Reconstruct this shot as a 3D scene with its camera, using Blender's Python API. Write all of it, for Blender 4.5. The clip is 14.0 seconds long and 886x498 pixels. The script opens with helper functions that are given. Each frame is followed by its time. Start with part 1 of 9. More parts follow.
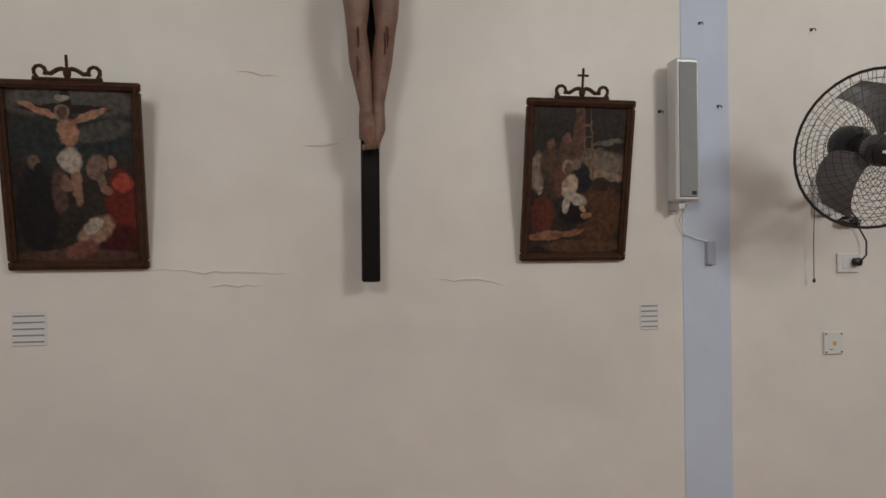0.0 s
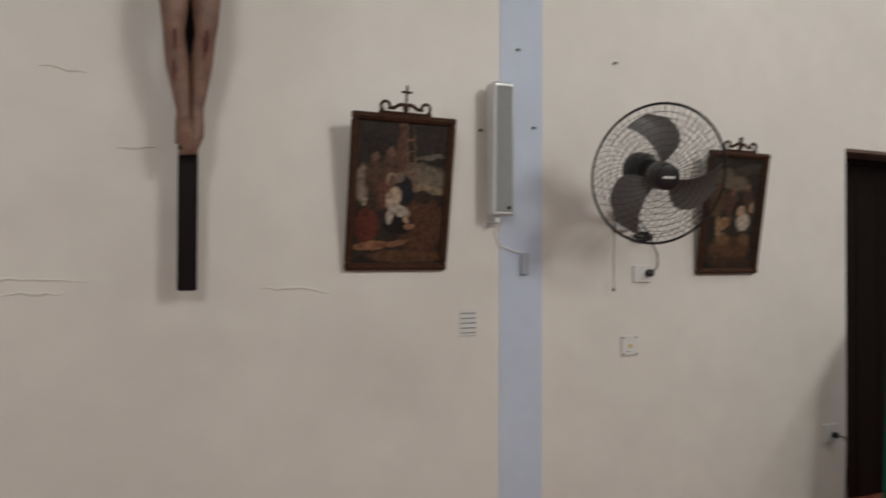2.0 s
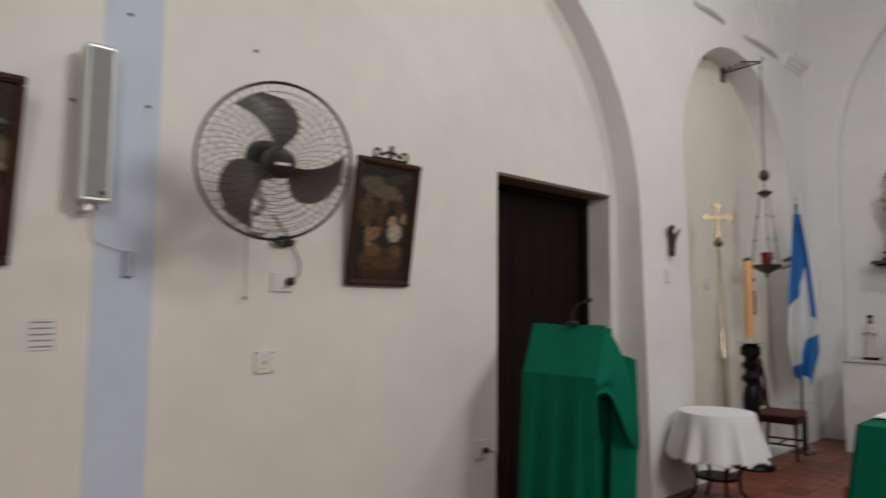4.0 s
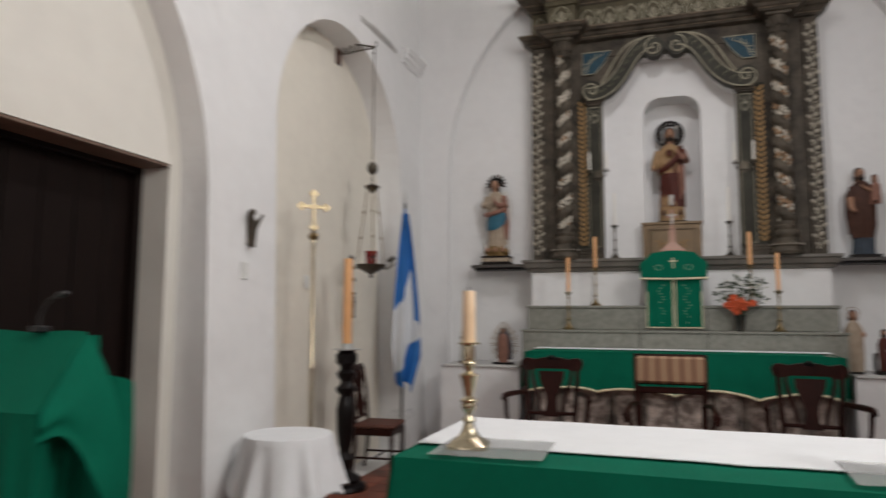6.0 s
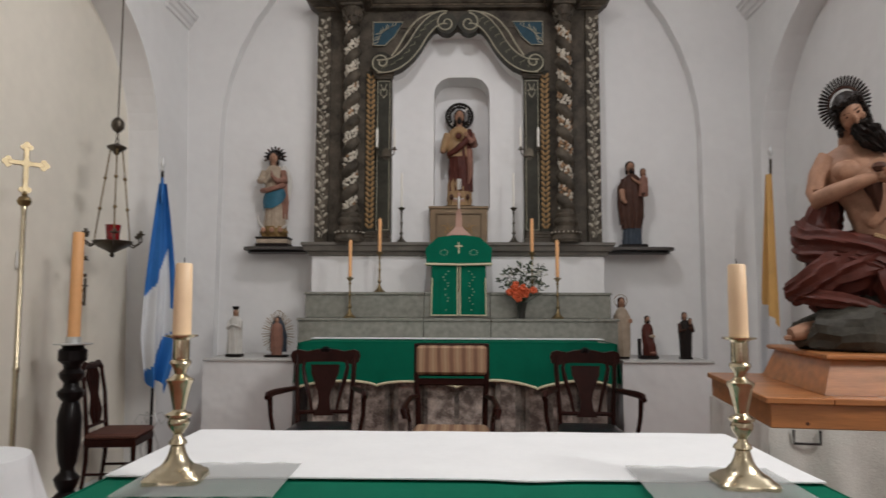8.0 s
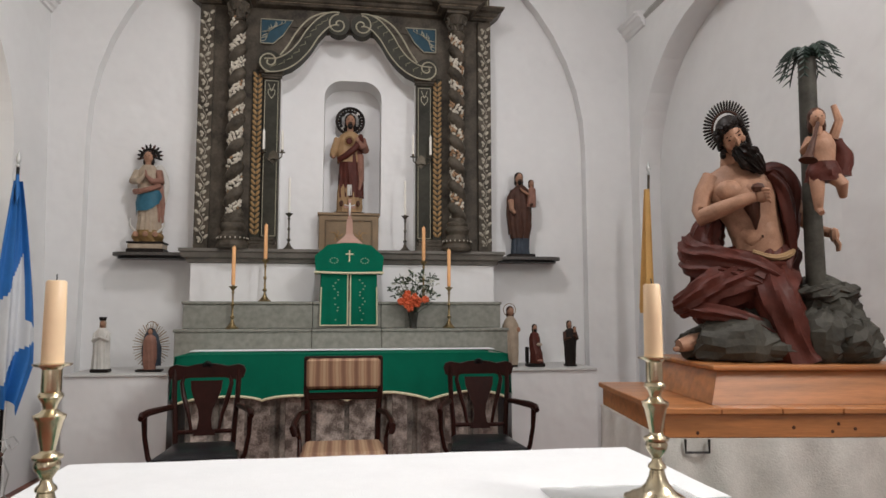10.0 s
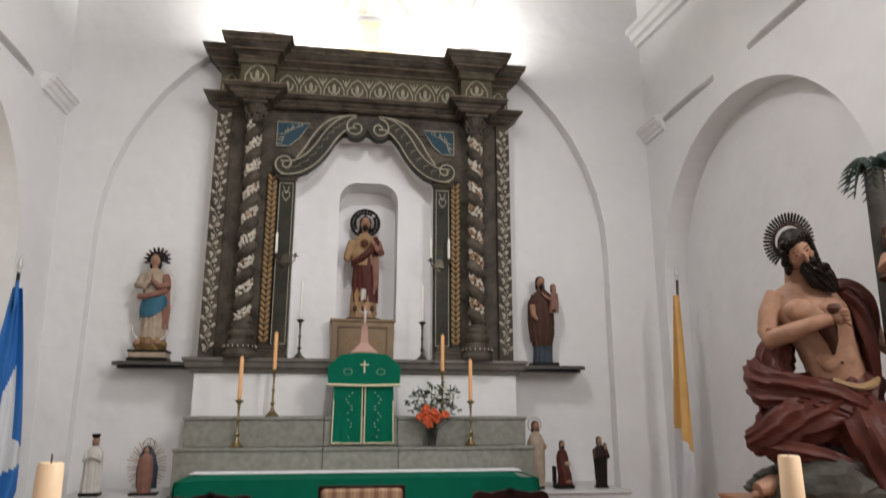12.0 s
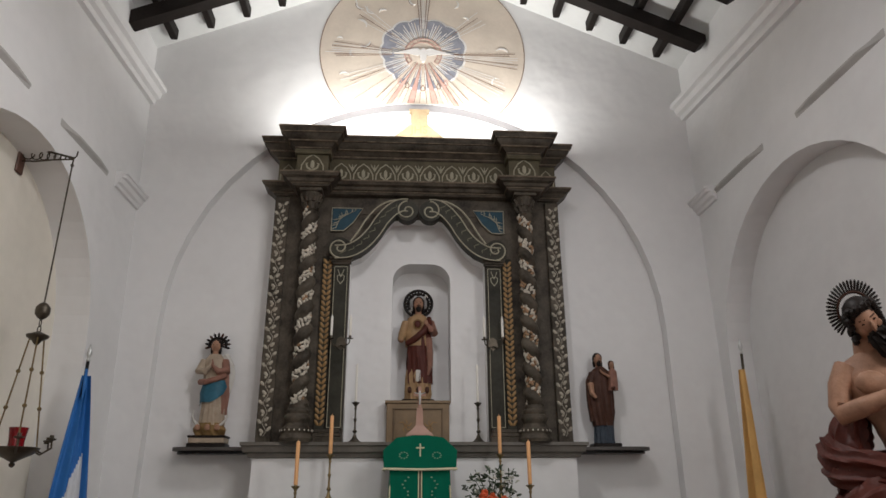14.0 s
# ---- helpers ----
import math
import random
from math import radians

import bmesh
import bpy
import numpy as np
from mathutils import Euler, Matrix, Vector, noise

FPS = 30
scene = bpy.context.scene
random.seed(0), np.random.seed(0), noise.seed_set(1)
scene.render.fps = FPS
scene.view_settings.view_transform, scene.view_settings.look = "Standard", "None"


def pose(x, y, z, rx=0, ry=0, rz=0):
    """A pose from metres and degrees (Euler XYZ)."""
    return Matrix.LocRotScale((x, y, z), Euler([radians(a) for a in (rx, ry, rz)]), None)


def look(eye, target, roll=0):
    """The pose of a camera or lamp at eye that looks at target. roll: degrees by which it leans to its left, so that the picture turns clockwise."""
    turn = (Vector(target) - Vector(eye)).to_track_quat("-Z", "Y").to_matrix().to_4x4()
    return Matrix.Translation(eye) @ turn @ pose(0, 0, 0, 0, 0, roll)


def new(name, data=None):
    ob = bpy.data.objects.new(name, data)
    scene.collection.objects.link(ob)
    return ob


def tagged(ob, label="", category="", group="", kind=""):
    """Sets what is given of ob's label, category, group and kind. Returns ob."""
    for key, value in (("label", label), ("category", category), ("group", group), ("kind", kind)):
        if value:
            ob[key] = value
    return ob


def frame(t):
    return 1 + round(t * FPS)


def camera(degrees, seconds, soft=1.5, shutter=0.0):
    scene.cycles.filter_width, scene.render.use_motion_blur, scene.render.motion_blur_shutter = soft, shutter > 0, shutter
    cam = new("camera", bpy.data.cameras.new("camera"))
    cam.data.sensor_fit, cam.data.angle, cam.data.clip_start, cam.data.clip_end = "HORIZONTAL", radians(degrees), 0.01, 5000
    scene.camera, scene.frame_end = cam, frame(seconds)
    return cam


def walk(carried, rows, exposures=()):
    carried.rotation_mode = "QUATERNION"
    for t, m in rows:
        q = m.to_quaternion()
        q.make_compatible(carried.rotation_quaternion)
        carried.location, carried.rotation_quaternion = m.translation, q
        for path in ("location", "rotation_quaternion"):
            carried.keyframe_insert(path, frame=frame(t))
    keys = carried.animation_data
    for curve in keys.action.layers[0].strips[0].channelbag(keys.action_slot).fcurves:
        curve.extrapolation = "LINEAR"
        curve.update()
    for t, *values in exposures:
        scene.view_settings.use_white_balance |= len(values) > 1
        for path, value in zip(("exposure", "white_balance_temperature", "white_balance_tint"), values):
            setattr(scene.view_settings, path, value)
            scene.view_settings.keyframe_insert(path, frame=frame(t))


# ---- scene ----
cam = camera(66.5, 14.0, shutter=0.7)
PATH = [
    (0, (0.779, 0.351, 1.713), (1.131, 2.319, 1.728), -0.5),
    (0.5, (0.774, 0.351, 1.707), (1.133, 2.318, 1.726), -0.5),
    (1, (0.829, 0.32, 1.76), (1.234, 2.279, 1.754), -0.6),
    (1.5, (0.882, 0.268, 1.807), (1.408, 2.197, 1.779), -0.0),
    (2, (0.903, 0.245, 1.739), (1.662, 2.096, 1.764), 0.2),
    (2.2, (0.906, 0.249, 1.745), (1.743, 2.065, 1.77), 0.3),
    (4.3, (1.792, 0.263, 1.519), (3.262, 1.605, 1.709), 0.1),
    (4.5, (1.912, 0.269, 1.528), (3.461, 1.52, 1.721), -0.1),
    (5, (2.245, 0.301, 1.503), (3.998, 1.244, 1.701), 0.2),
    (5.5, (2.555, 0.254, 1.507), (4.367, 1.078, 1.703), 0.1),
    (6, (2.957, 0.309, 1.493), (4.842, 0.946, 1.693), 0.3),
    (6.5, (3.232, 0.315, 1.475), (5.193, 0.659, 1.673), 0.3),
    (7, (3.501, 0.264, 1.46), (5.48, 0.478, 1.651), 0.0),
    (7.5, (3.589, 0.261, 1.469), (5.575, 0.414, 1.649), 0.0),
    (8, (3.589, 0.284, 1.474), (5.581, 0.331, 1.646), 0.2),
    (8.5, (3.587, 0.292, 1.479), (5.578, 0.206, 1.646), 0.2),
    (8.7, (3.586, 0.302, 1.475), (5.574, 0.162, 1.642), 0.1),
    (10.8, (3.879, 0.444, 1.609), (5.842, 0.12, 1.812), 0.2),
    (11, (3.934, 0.468, 1.64), (5.897, 0.155, 1.868), 0.5),
    (11.5, (4.003, 0.514, 1.67), (5.952, 0.207, 2.0), 0.7),
    (12, (4.015, 0.519, 1.692), (5.939, 0.222, 2.149), 0.1),
    (12.5, (3.973, 0.509, 1.697), (5.876, 0.256, 2.257), -0.3),
    (13, (3.943, 0.498, 1.697), (5.831, 0.316, 2.332), -0.4),
    (13.5, (3.962, 0.482, 1.625), (5.836, 0.344, 2.311), -0.3),
    (14, (3.984, 0.493, 1.684), (5.86, 0.364, 2.365), -0.3),
]
EXPOSURES = [(0, -0.20), (2.2, -0.16), (4.3, -0.12), (5.0, 0.0), (5.5, 0.07), (6.0, 0.12), (6.5, 0.12), (7.5, 0.13), (8.7, 0.18), (10.8, 0.58), (11.3, 0.58), (12.0, 0.50), (13.0, 0.02), (14.0, -0.15)]
walk(cam, [(t, look(eye, target, roll)) for t, eye, target, roll in PATH], EXPOSURES)

# ---- world and light ----
scene.view_settings.exposure = 0.0
world = bpy.data.worlds.new("sky")
scene.world = world
world.use_nodes = True
_n = world.node_tree.nodes
_sky = _n.new("ShaderNodeTexSky")
_sky.sky_type, _sky.sun_disc = "NISHITA", False
_sky.sun_elevation, _sky.sun_rotation = radians(40), radians(200)
world.node_tree.links.new(_sky.outputs[0], _n["Background"].inputs[0])
_n["Background"].inputs[1].default_value = 0.08


def area(name, eye, target, w, h, power, color):
    """A rectangular light: a lamp, or a source added out of view."""
    d = bpy.data.lights.new(name, "AREA")
    d.shape, d.size, d.size_y, d.energy, d.color = "RECTANGLE", w, h, power, color
    ob = new(name, d)
    ob.matrix_world = look(eye, target)
    return ob


COOL_WHITE, WARM = (0.95, 0.94, 1.0), (1.0, 0.86, 0.68)
# two unseen sources, set from the shadows on the nave wall; no openings modelled
area("unseen_side_light", (-0.9, -2.70, 3.6), (-0.4, 3.4, 1.6), 1.3, 1.9, 115, (0.95, 0.94, 0.91))
area("unseen_side_light", (4.3, -2.70, 3.9), (5.0, 3.4, 1.8), 1.3, 1.7, 172, (0.96, 0.94, 0.91))
# added fill that brightens the chancel from the right; no source known there
area("unseen_side_light", (6.2, -2.70, 4.7), (9.6, 1.8, 4.6), 1.2, 1.2, 28, COOL_WHITE)
# assumed daylight from the unseen end of the nave; no doorway is modelled
area("unseen_rear_light", (-5.9, 0.3, 1.7), (4.0, 0.3, 1.6), 2.6, 3.0, 38, COOL_WHITE)
for lamp_y in (-0.36, 0.96):
    area("cornice_lamp", (10.20, lamp_y, 5.24), (10.30, lamp_y, 7.0), 1.35, 0.14, 36, (1.0, 0.98, 0.95))
area("ceiling_lamp", (7.4, 0.3, 5.5), (7.4, 0.3, 0.0), 0.6, 0.3, 56, (0.98, 0.95, 0.97))


# ---- materials ----
def mat(name, color, rough=0.6, metal=0.0, var=0.12, scale=6.0, bump=0.0, bscale=40.0, spec=0.5, dark=None, wear=0.0, coat=0.0):
    """A surface with mottling at two scales, an optional second colour in patches, and fine relief."""
    m = bpy.data.materials.new(name)
    m.use_nodes = True
    nt = m.node_tree
    b = nt.nodes["Principled BSDF"]
    L = nt.links.new
    b.inputs["Roughness"].default_value = rough
    b.inputs["Metallic"].default_value = metal
    b.inputs["Specular IOR Level"].default_value = spec
    b.inputs["Coat Weight"].default_value = coat
    tc = nt.nodes.new("ShaderNodeTexCoord")
    n1 = nt.nodes.new("ShaderNodeTexNoise")
    n1.inputs["Scale"].default_value, n1.inputs["Detail"].default_value = scale, 5.0
    n2 = nt.nodes.new("ShaderNodeTexNoise")
    n2.inputs["Scale"].default_value, n2.inputs["Detail"].default_value = scale * 7.3, 4.0
    L(tc.outputs["Object"], n1.inputs["Vector"])
    L(tc.outputs["Object"], n2.inputs["Vector"])
    mx = nt.nodes.new("ShaderNodeMath")
    mx.operation = "MULTIPLY_ADD"
    L(n2.outputs["Fac"], mx.inputs[0])
    mx.inputs[1].default_value = 0.4
    L(n1.outputs["Fac"], mx.inputs[2])
    r = nt.nodes.new("ShaderNodeValToRGB")
    lo = dark if dark else tuple(c * (1 - var) for c in color)
    hi = tuple(min(1, c * (1 + var * 0.6)) for c in color)
    r.color_ramp.elements[0].position, r.color_ramp.elements[0].color = 0.42 - wear, (*lo, 1)
    r.color_ramp.elements[1].position, r.color_ramp.elements[1].color = 0.95, (*hi, 1)
    L(mx.outputs[0], r.inputs[0])
    L(r.outputs[0], b.inputs["Base Color"])
    if bump:
        n3 = nt.nodes.new("ShaderNodeTexNoise")
        n3.inputs["Scale"].default_value, n3.inputs["Detail"].default_value = bscale, (1.8 if bscale < 6 else 4.0)
        L(tc.outputs["Object"], n3.inputs["Vector"])
        bp = nt.nodes.new("ShaderNodeBump")
        bp.inputs["Strength"].default_value, bp.inputs["Distance"].default_value = min(1.0, bump), (0.03 if bscale < 6 else 0.01)
        L(n3.outputs["Fac"], bp.inputs["Height"])
        L(bp.outputs[0], b.inputs["Normal"])
    return m


PLASTER = mat("cream_plaster", (0.795, 0.768, 0.70), 0.42, var=0.08, scale=0.9, bump=0.75, bscale=2.6)
WHITEWASH = mat("whitewash", (0.797, 0.794, 0.788), 0.55, var=0.06, scale=1.1, bump=0.7, bscale=3.5)
CREAMWASH = mat("cream_limewash", (0.80, 0.755, 0.66), 0.6, var=0.09, scale=1.3, bump=0.7, bscale=3.5)
BLUELIGHT = mat("pale_blue_light_tint", (0.60, 0.68, 0.80), 0.6, var=0.06, scale=2.0, bump=0.2, bscale=8)
CEIL = mat("ceiling_white", (0.72, 0.73, 0.72), 0.8, var=0.06, scale=2.0)
LEDGESHADE = mat("shade_grey_moulding", (0.50, 0.49, 0.47), 0.8, var=0.12, scale=5)
BEAM = mat("dark_beam", (0.018, 0.014, 0.012), 0.6, var=0.3, scale=6, bump=0.2, spec=0.15)
TILE = mat("red_floor_tile", (0.26, 0.085, 0.05), 0.45, var=0.3, scale=2.5, bump=0.1)
DOORWOOD = mat("dark_door_wood", (0.010, 0.0055, 0.0045), 0.55, var=0.35, scale=4, bump=0.25, bscale=25, spec=0.12)
FRAMEWOOD = mat("carved_frame_wood", (0.060, 0.026, 0.013), 0.5, var=0.4, scale=30, bump=0.5, bscale=120, spec=0.2)
DARKWOOD = mat("mahogany", (0.026, 0.0075, 0.0056), 0.33, var=0.4, scale=7, bump=0.1, spec=0.12)
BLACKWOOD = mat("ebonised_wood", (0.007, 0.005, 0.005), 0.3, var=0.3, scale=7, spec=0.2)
PINE = mat("varnished_pine", (0.42, 0.165, 0.055), 0.38, var=0.42, scale=3, bump=0.12, coat=0.2)
def grained(m, stretch):
    """Draws the mottling of a wood out along its boards."""
    nt = m.node_tree
    for n in [n for n in nt.nodes if n.bl_idname == "ShaderNodeTexNoise"]:
        mp = nt.nodes.new("ShaderNodeMapping")
        mp.inputs["Scale"].default_value = stretch
        nt.links.new(n.inputs["Vector"].links[0].from_socket, mp.inputs["Vector"])
        nt.links.new(mp.outputs[0], n.inputs["Vector"])


grained(PINE, (7.0, 0.7, 9.0))
grained(DOORWOOD, (8.0, 8.0, 0.6))
GREEN = mat("green_altar_cloth", (0.0015, 0.128, 0.074), 0.85, var=0.12, scale=5, bump=0.3, bscale=300, spec=0.12)
WHITECLOTH = mat("white_linen", (0.83, 0.84, 0.85), 0.85, var=0.04, scale=6, bump=0.25, bscale=200)
GREYCLOTH = mat("sheer_grey_runner", (0.50, 0.51, 0.50), 0.6, var=0.1, scale=9, bump=0.2, bscale=150)
CREAMTRIM = mat("cream_fringe", (0.72, 0.66, 0.45), 0.8, var=0.15, scale=40, bump=0.4, bscale=200)
GREYCLOTH.node_tree.nodes["Principled BSDF"].inputs["Alpha"].default_value = 0.34
BRASS = mat("aged_brass", (0.60, 0.52, 0.37), 0.26, 1.0, var=0.25, scale=9)
OLDBRASS = mat("tarnished_brass", (0.30, 0.22, 0.11), 0.38, 1.0, var=0.35, scale=14)
PEWTER = mat("dark_bronze", (0.10, 0.085, 0.065), 0.4, 0.8, var=0.4, scale=18)
WAX = mat("ivory_wax", (0.90, 0.66, 0.43), 0.45, var=0.06, scale=7)
WAXOR = mat("ochre_wax", (0.80, 0.42, 0.18), 0.45, var=0.08, scale=7)
WAXW = mat("white_wax", (0.80, 0.77, 0.70), 0.45, var=0.05, scale=7)
BLACK = mat("black_plastic", (0.012, 0.012, 0.013), 0.4, var=0.1)
LEATHER = mat("black_leather", (0.012, 0.012, 0.014), 0.28, var=0.2, scale=20, bump=0.15, bscale=120, spec=0.3)
WHITEPL = mat("white_plastic", (0.74, 0.74, 0.71), 0.4, var=0.04)
GREYMESH = mat("grey_speaker_cloth", (0.30, 0.32, 0.31), 0.7, var=0.06, scale=20, bump=0.3, bscale=700)
SILVER = mat("aluminium", (0.62, 0.63, 0.62), 0.4, 0.6, var=0.05)
STONE = mat("grey_green_granite", (0.24, 0.24, 0.205), 0.45, var=0.3, scale=22, bump=0.15, bscale=90)
RETAB = mat("painted_marbling", (0.096, 0.080, 0.061), 0.5, var=0.45, scale=6, bump=0.25, bscale=40, dark=(0.021, 0.0175, 0.0135), spec=0.15)
RETABLT = mat("olive_painted_panel", (0.105, 0.090, 0.056), 0.5, var=0.35, scale=8, bump=0.2, bscale=60, spec=0.2)
RETABED = mat("worn_lit_tan_moulding", (0.21, 0.165, 0.115), 0.55, var=0.5, scale=14, bump=0.2, bscale=60, dark=(0.05, 0.038, 0.028), spec=0.2)
OLIVELN = mat("olive_leaf_paint", (0.15, 0.14, 0.085), 0.6, var=0.3, scale=30)
RETABDK = mat("dark_olive_marbling", (0.042, 0.040, 0.030), 0.5, var=0.5, scale=4, bump=0.1, spec=0.15)
CREAMPT = mat("worn_cream_paint", (0.60, 0.55, 0.46), 0.6, var=0.25, scale=40, bump=0.3, bscale=100)
GOLDPT = mat("ochre_gold_paint", (0.31, 0.18, 0.065), 0.5, var=0.3, scale=40)
BLUEPT = mat("teal_blue_paint", (0.022, 0.062, 0.088), 0.5, var=0.25, scale=20, spec=0.2)
IVORYLN = mat("ivory_line_paint", (0.36, 0.33, 0.24), 0.6, var=0.2, scale=30)


# ---- mesh building ----
class Mesh:
    """Vertices and faces of one mesh, with a material slot for each face."""

    def __init__(self):
        self.v, self.f, self.m = [], [], []

    def add(self, verts, faces, slot=0, mx=None):
        k = len(self.v)
        self.v += [tuple(mx @ Vector(p)) if mx else tuple(p) for p in verts]
        self.f += [tuple(i + k for i in fc) for fc in faces]
        self.m += [slot] * len(faces)
        return self

    def box(self, x0, x1, y0, y1, z0, z1, slot=0, bevel=0.0, mx=None):
        if bevel <= 0:
            v = [(x, y, z) for x in (x0, x1) for y in (y0, y1) for z in (z0, z1)]
            f = [(0, 1, 3, 2), (4, 6, 7, 5), (0, 4, 5, 1), (2, 3, 7, 6), (0, 2, 6, 4), (1, 5, 7, 3)]
            return self.add(v, f, slot, mx)
        b = min(bevel, abs(x1 - x0) * 0.45, abs(y1 - y0) * 0.45, abs(z1 - z0) * 0.45)
        rings = []
        for z, e in ((z0, b), (z0 + b, 0), (z1 - b, 0), (z1, b)):
            a, c, d, g = x0 + e, x1 - e, y0 + e, y1 - e
            s = b * (1 if e == 0 else 0.5)
            rings.append([(a + s, d, z), (c - s, d, z), (c, d + s, z), (c, g - s, z), (c - s, g, z), (a + s, g, z), (a, g - s, z), (a, d + s, z)])
        return self.loft(rings, slot, True, mx)

    def loft(self, rings, slot=0, caps=True, mx=None, closed=True):
        n = len(rings[0])
        v = [p for r in rings for p in r]
        f = []
        for i in range(len(rings) - 1):
            for j in range(n if closed else n - 1):
                k = (j + 1) % n
                f.append((i * n + j, i * n + k, (i + 1) * n + k, (i + 1) * n + j))
        if caps and closed:
            f.append(tuple(range(n - 1, -1, -1)))
            f.append(tuple((len(rings) - 1) * n + j for j in range(n)))
        return self.add(v, f, slot, mx)

    def lathe(self, prof, x=0, y=0, z=0, n=20, slot=0, mx=None):
        """A turned body: prof is a list of (radius, height)."""
        rings = [[(x + max(r, 0.0003) * math.cos(2 * math.pi * j / n), y + max(r, 0.0003) * math.sin(2 * math.pi * j / n), z + h) for j in range(n)] for r, h in prof]
        return self.loft(rings, slot, True, mx)

    def tube(self, pts, r, n=8, slot=0, closed=False, mx=None):
        """A round rod along pts; r is one radius or one for each point."""
        P = [Vector(p) for p in pts]
        rs = r if isinstance(r, (list, tuple)) else [r] * len(P)
        rings = []
        up = None
        for i, p in enumerate(P):
            a = P[i - 1] if i or closed else p
            b = P[(i + 1) % len(P)] if i < len(P) - 1 or closed else p
            d = (b - a).normalized()
            if up is None:
                up = d.orthogonal().normalized()
            up = (up - d * up.dot(d)).normalized()
            w = d.cross(up)
            rings.append([tuple(p + (up * math.cos(2 * math.pi * j / n) + w * math.sin(2 * math.pi * j / n)) * rs[i]) for j in range(n)])
        if closed:
            rings.append(rings[0])
        return self.loft(rings, slot, not closed, mx)

    def ball(self, c, r, slot=0, n=12, mx=None):
        """An ellipsoid; r is a radius or three."""
        rx, ry, rz = r if isinstance(r, (list, tuple)) else (r, r, r)
        rings = []
        for i in range(n // 2 + 1):
            a = math.pi * i / (n // 2)
            s = max(math.sin(a), 0.002)
            rings.append([(c[0] + rx * s * math.cos(2 * math.pi * j / n), c[1] + ry * s * math.sin(2 * math.pi * j / n), c[2] - rz * math.cos(a)) for j in range(n)])
        return self.loft(rings, slot, True, mx)

    def prism(self, loop, y0, y1, slot=0, mx=None):
        """An outline in x and z, from depth y0 to y1 (convex or nearly so)."""
        n = len(loop)
        v = [(x, y0, z) for x, z in loop] + [(x, y1, z) for x, z in loop]
        f = [tuple(range(n)), tuple(range(2 * n - 1, n - 1, -1))]
        f += [(j, j + n, (j + 1) % n + n, (j + 1) % n) for j in range(n)]
        return self.add(v, f, slot, mx)

    def plate(self, outer, holes, y0, y1, slot=0, mx=None):
        """An outline in x and z with holes through it."""
        bm = bmesh.new()
        loops = [outer] + holes
        edges = []
        for lp in loops:
            vs = [bm.verts.new((x, 0, z)) for x, z in lp]
            edges += [bm.edges.new((vs[i], vs[(i + 1) % len(vs)])) for i in range(len(vs))]
        bmesh.ops.triangle_fill(bm, edges=edges, use_beauty=True, use_dissolve=False, normal=(0, -1, 0))
        bm.verts.index_update()
        pts = [(v.co.x, v.co.z) for v in bm.verts]
        tri = [tuple(v.index for v in f.verts) for f in bm.faces]
        bm.free()
        self.add([(x, y0, z) for x, z in pts], tri, slot, mx)
        self.add([(x, y1, z) for x, z in pts], [t[::-1] for t in tri], slot, mx)
        for lp in loops:
            n = len(lp)
            v = [(x, y0, z) for x, z in lp] + [(x, y1, z) for x, z in lp]
            self.add(v, [(j, j + n, (j + 1) % n + n, (j + 1) % n) for j in range(n)], slot, mx)
        return self

    def ribbon(self, pts, w, y0, y1, slot=0, mx=None):
        """A flat strip of width w along a line in x and z, from depth y0 to y1."""
        P = [Vector(p) for p in pts]
        a, b = [], []
        for i, p in enumerate(P):
            d = (P[min(i + 1, len(P) - 1)] - P[max(i - 1, 0)]).normalized()
            nrm = Vector((-d.y, d.x))
            ww = w[i] if isinstance(w, (list, tuple)) else w
            a.append(p + nrm * ww / 2)
            b.append(p - nrm * ww / 2)
        rings = [[(q.x, y0, q.y), (s.x, y0, s.y), (s.x, y1, s.y), (q.x, y1, q.y)] for q, s in zip(a, b)]
        return self.loft(rings, slot, True, mx)


def mesh_object(name, mb, mats, smooth=True, angle=40):
    me = bpy.data.meshes.new(name)
    me.from_pydata(mb.v, [], mb.f)
    for m in mats if isinstance(mats, (list, tuple)) else [mats]:
        me.materials.append(m)
    me.polygons.foreach_set("material_index", mb.m)
    bm = bmesh.new()
    bm.from_mesh(me)
    if len(bm.faces) < 60000:
        bmesh.ops.recalc_face_normals(bm, faces=bm.faces)
    for f in bm.faces:
        f.smooth = smooth
    if smooth:
        lim = radians(angle)
        for e in bm.edges:
            if len(e.link_faces) == 2 and e.calc_face_angle(0) > lim:
                e.smooth = False
    bm.to_mesh(me)
    bm.free()
    return new(name, me)


def part(name, mb, mats, parent, label="", smooth=True, at=None):
    ob = mesh_object(name, mb, mats, smooth)
    ob.parent = parent
    if at is not None:
        ob.matrix_basis = at
    return tagged(ob, label) if label else ob


def thing(name, m, label, category, group=""):
    ob = new(name)
    ob.empty_display_size = 0.1
    ob.matrix_world = m
    return tagged(ob, label, category, group)


def solid(name, mb, mats, m, label, category, group="", kind="", smooth=True):
    ob = mesh_object(name, mb, mats, smooth)
    ob.matrix_world = m
    return tagged(ob, label, category, group, kind)


def arc(cx, cz, r, a0, a1, n=24, rz=None):
    return [(cx + r * math.cos(radians(a0 + (a1 - a0) * i / n)), cz + (rz or r) * math.sin(radians(a0 + (a1 - a0) * i / n))) for i in range(n + 1)]


def arched(cx, half, z0, spring, rise=None, n=24):
    """A doorway-like outline with a round head."""
    return [(cx - half, z0), (cx + half, z0)] + arc(cx, spring, half, 0, 180, n, rise)


ALTAR = lambda x, y, z=0: pose(x, y, z, 0, 0, -90)   # faces the nave (towards -x)

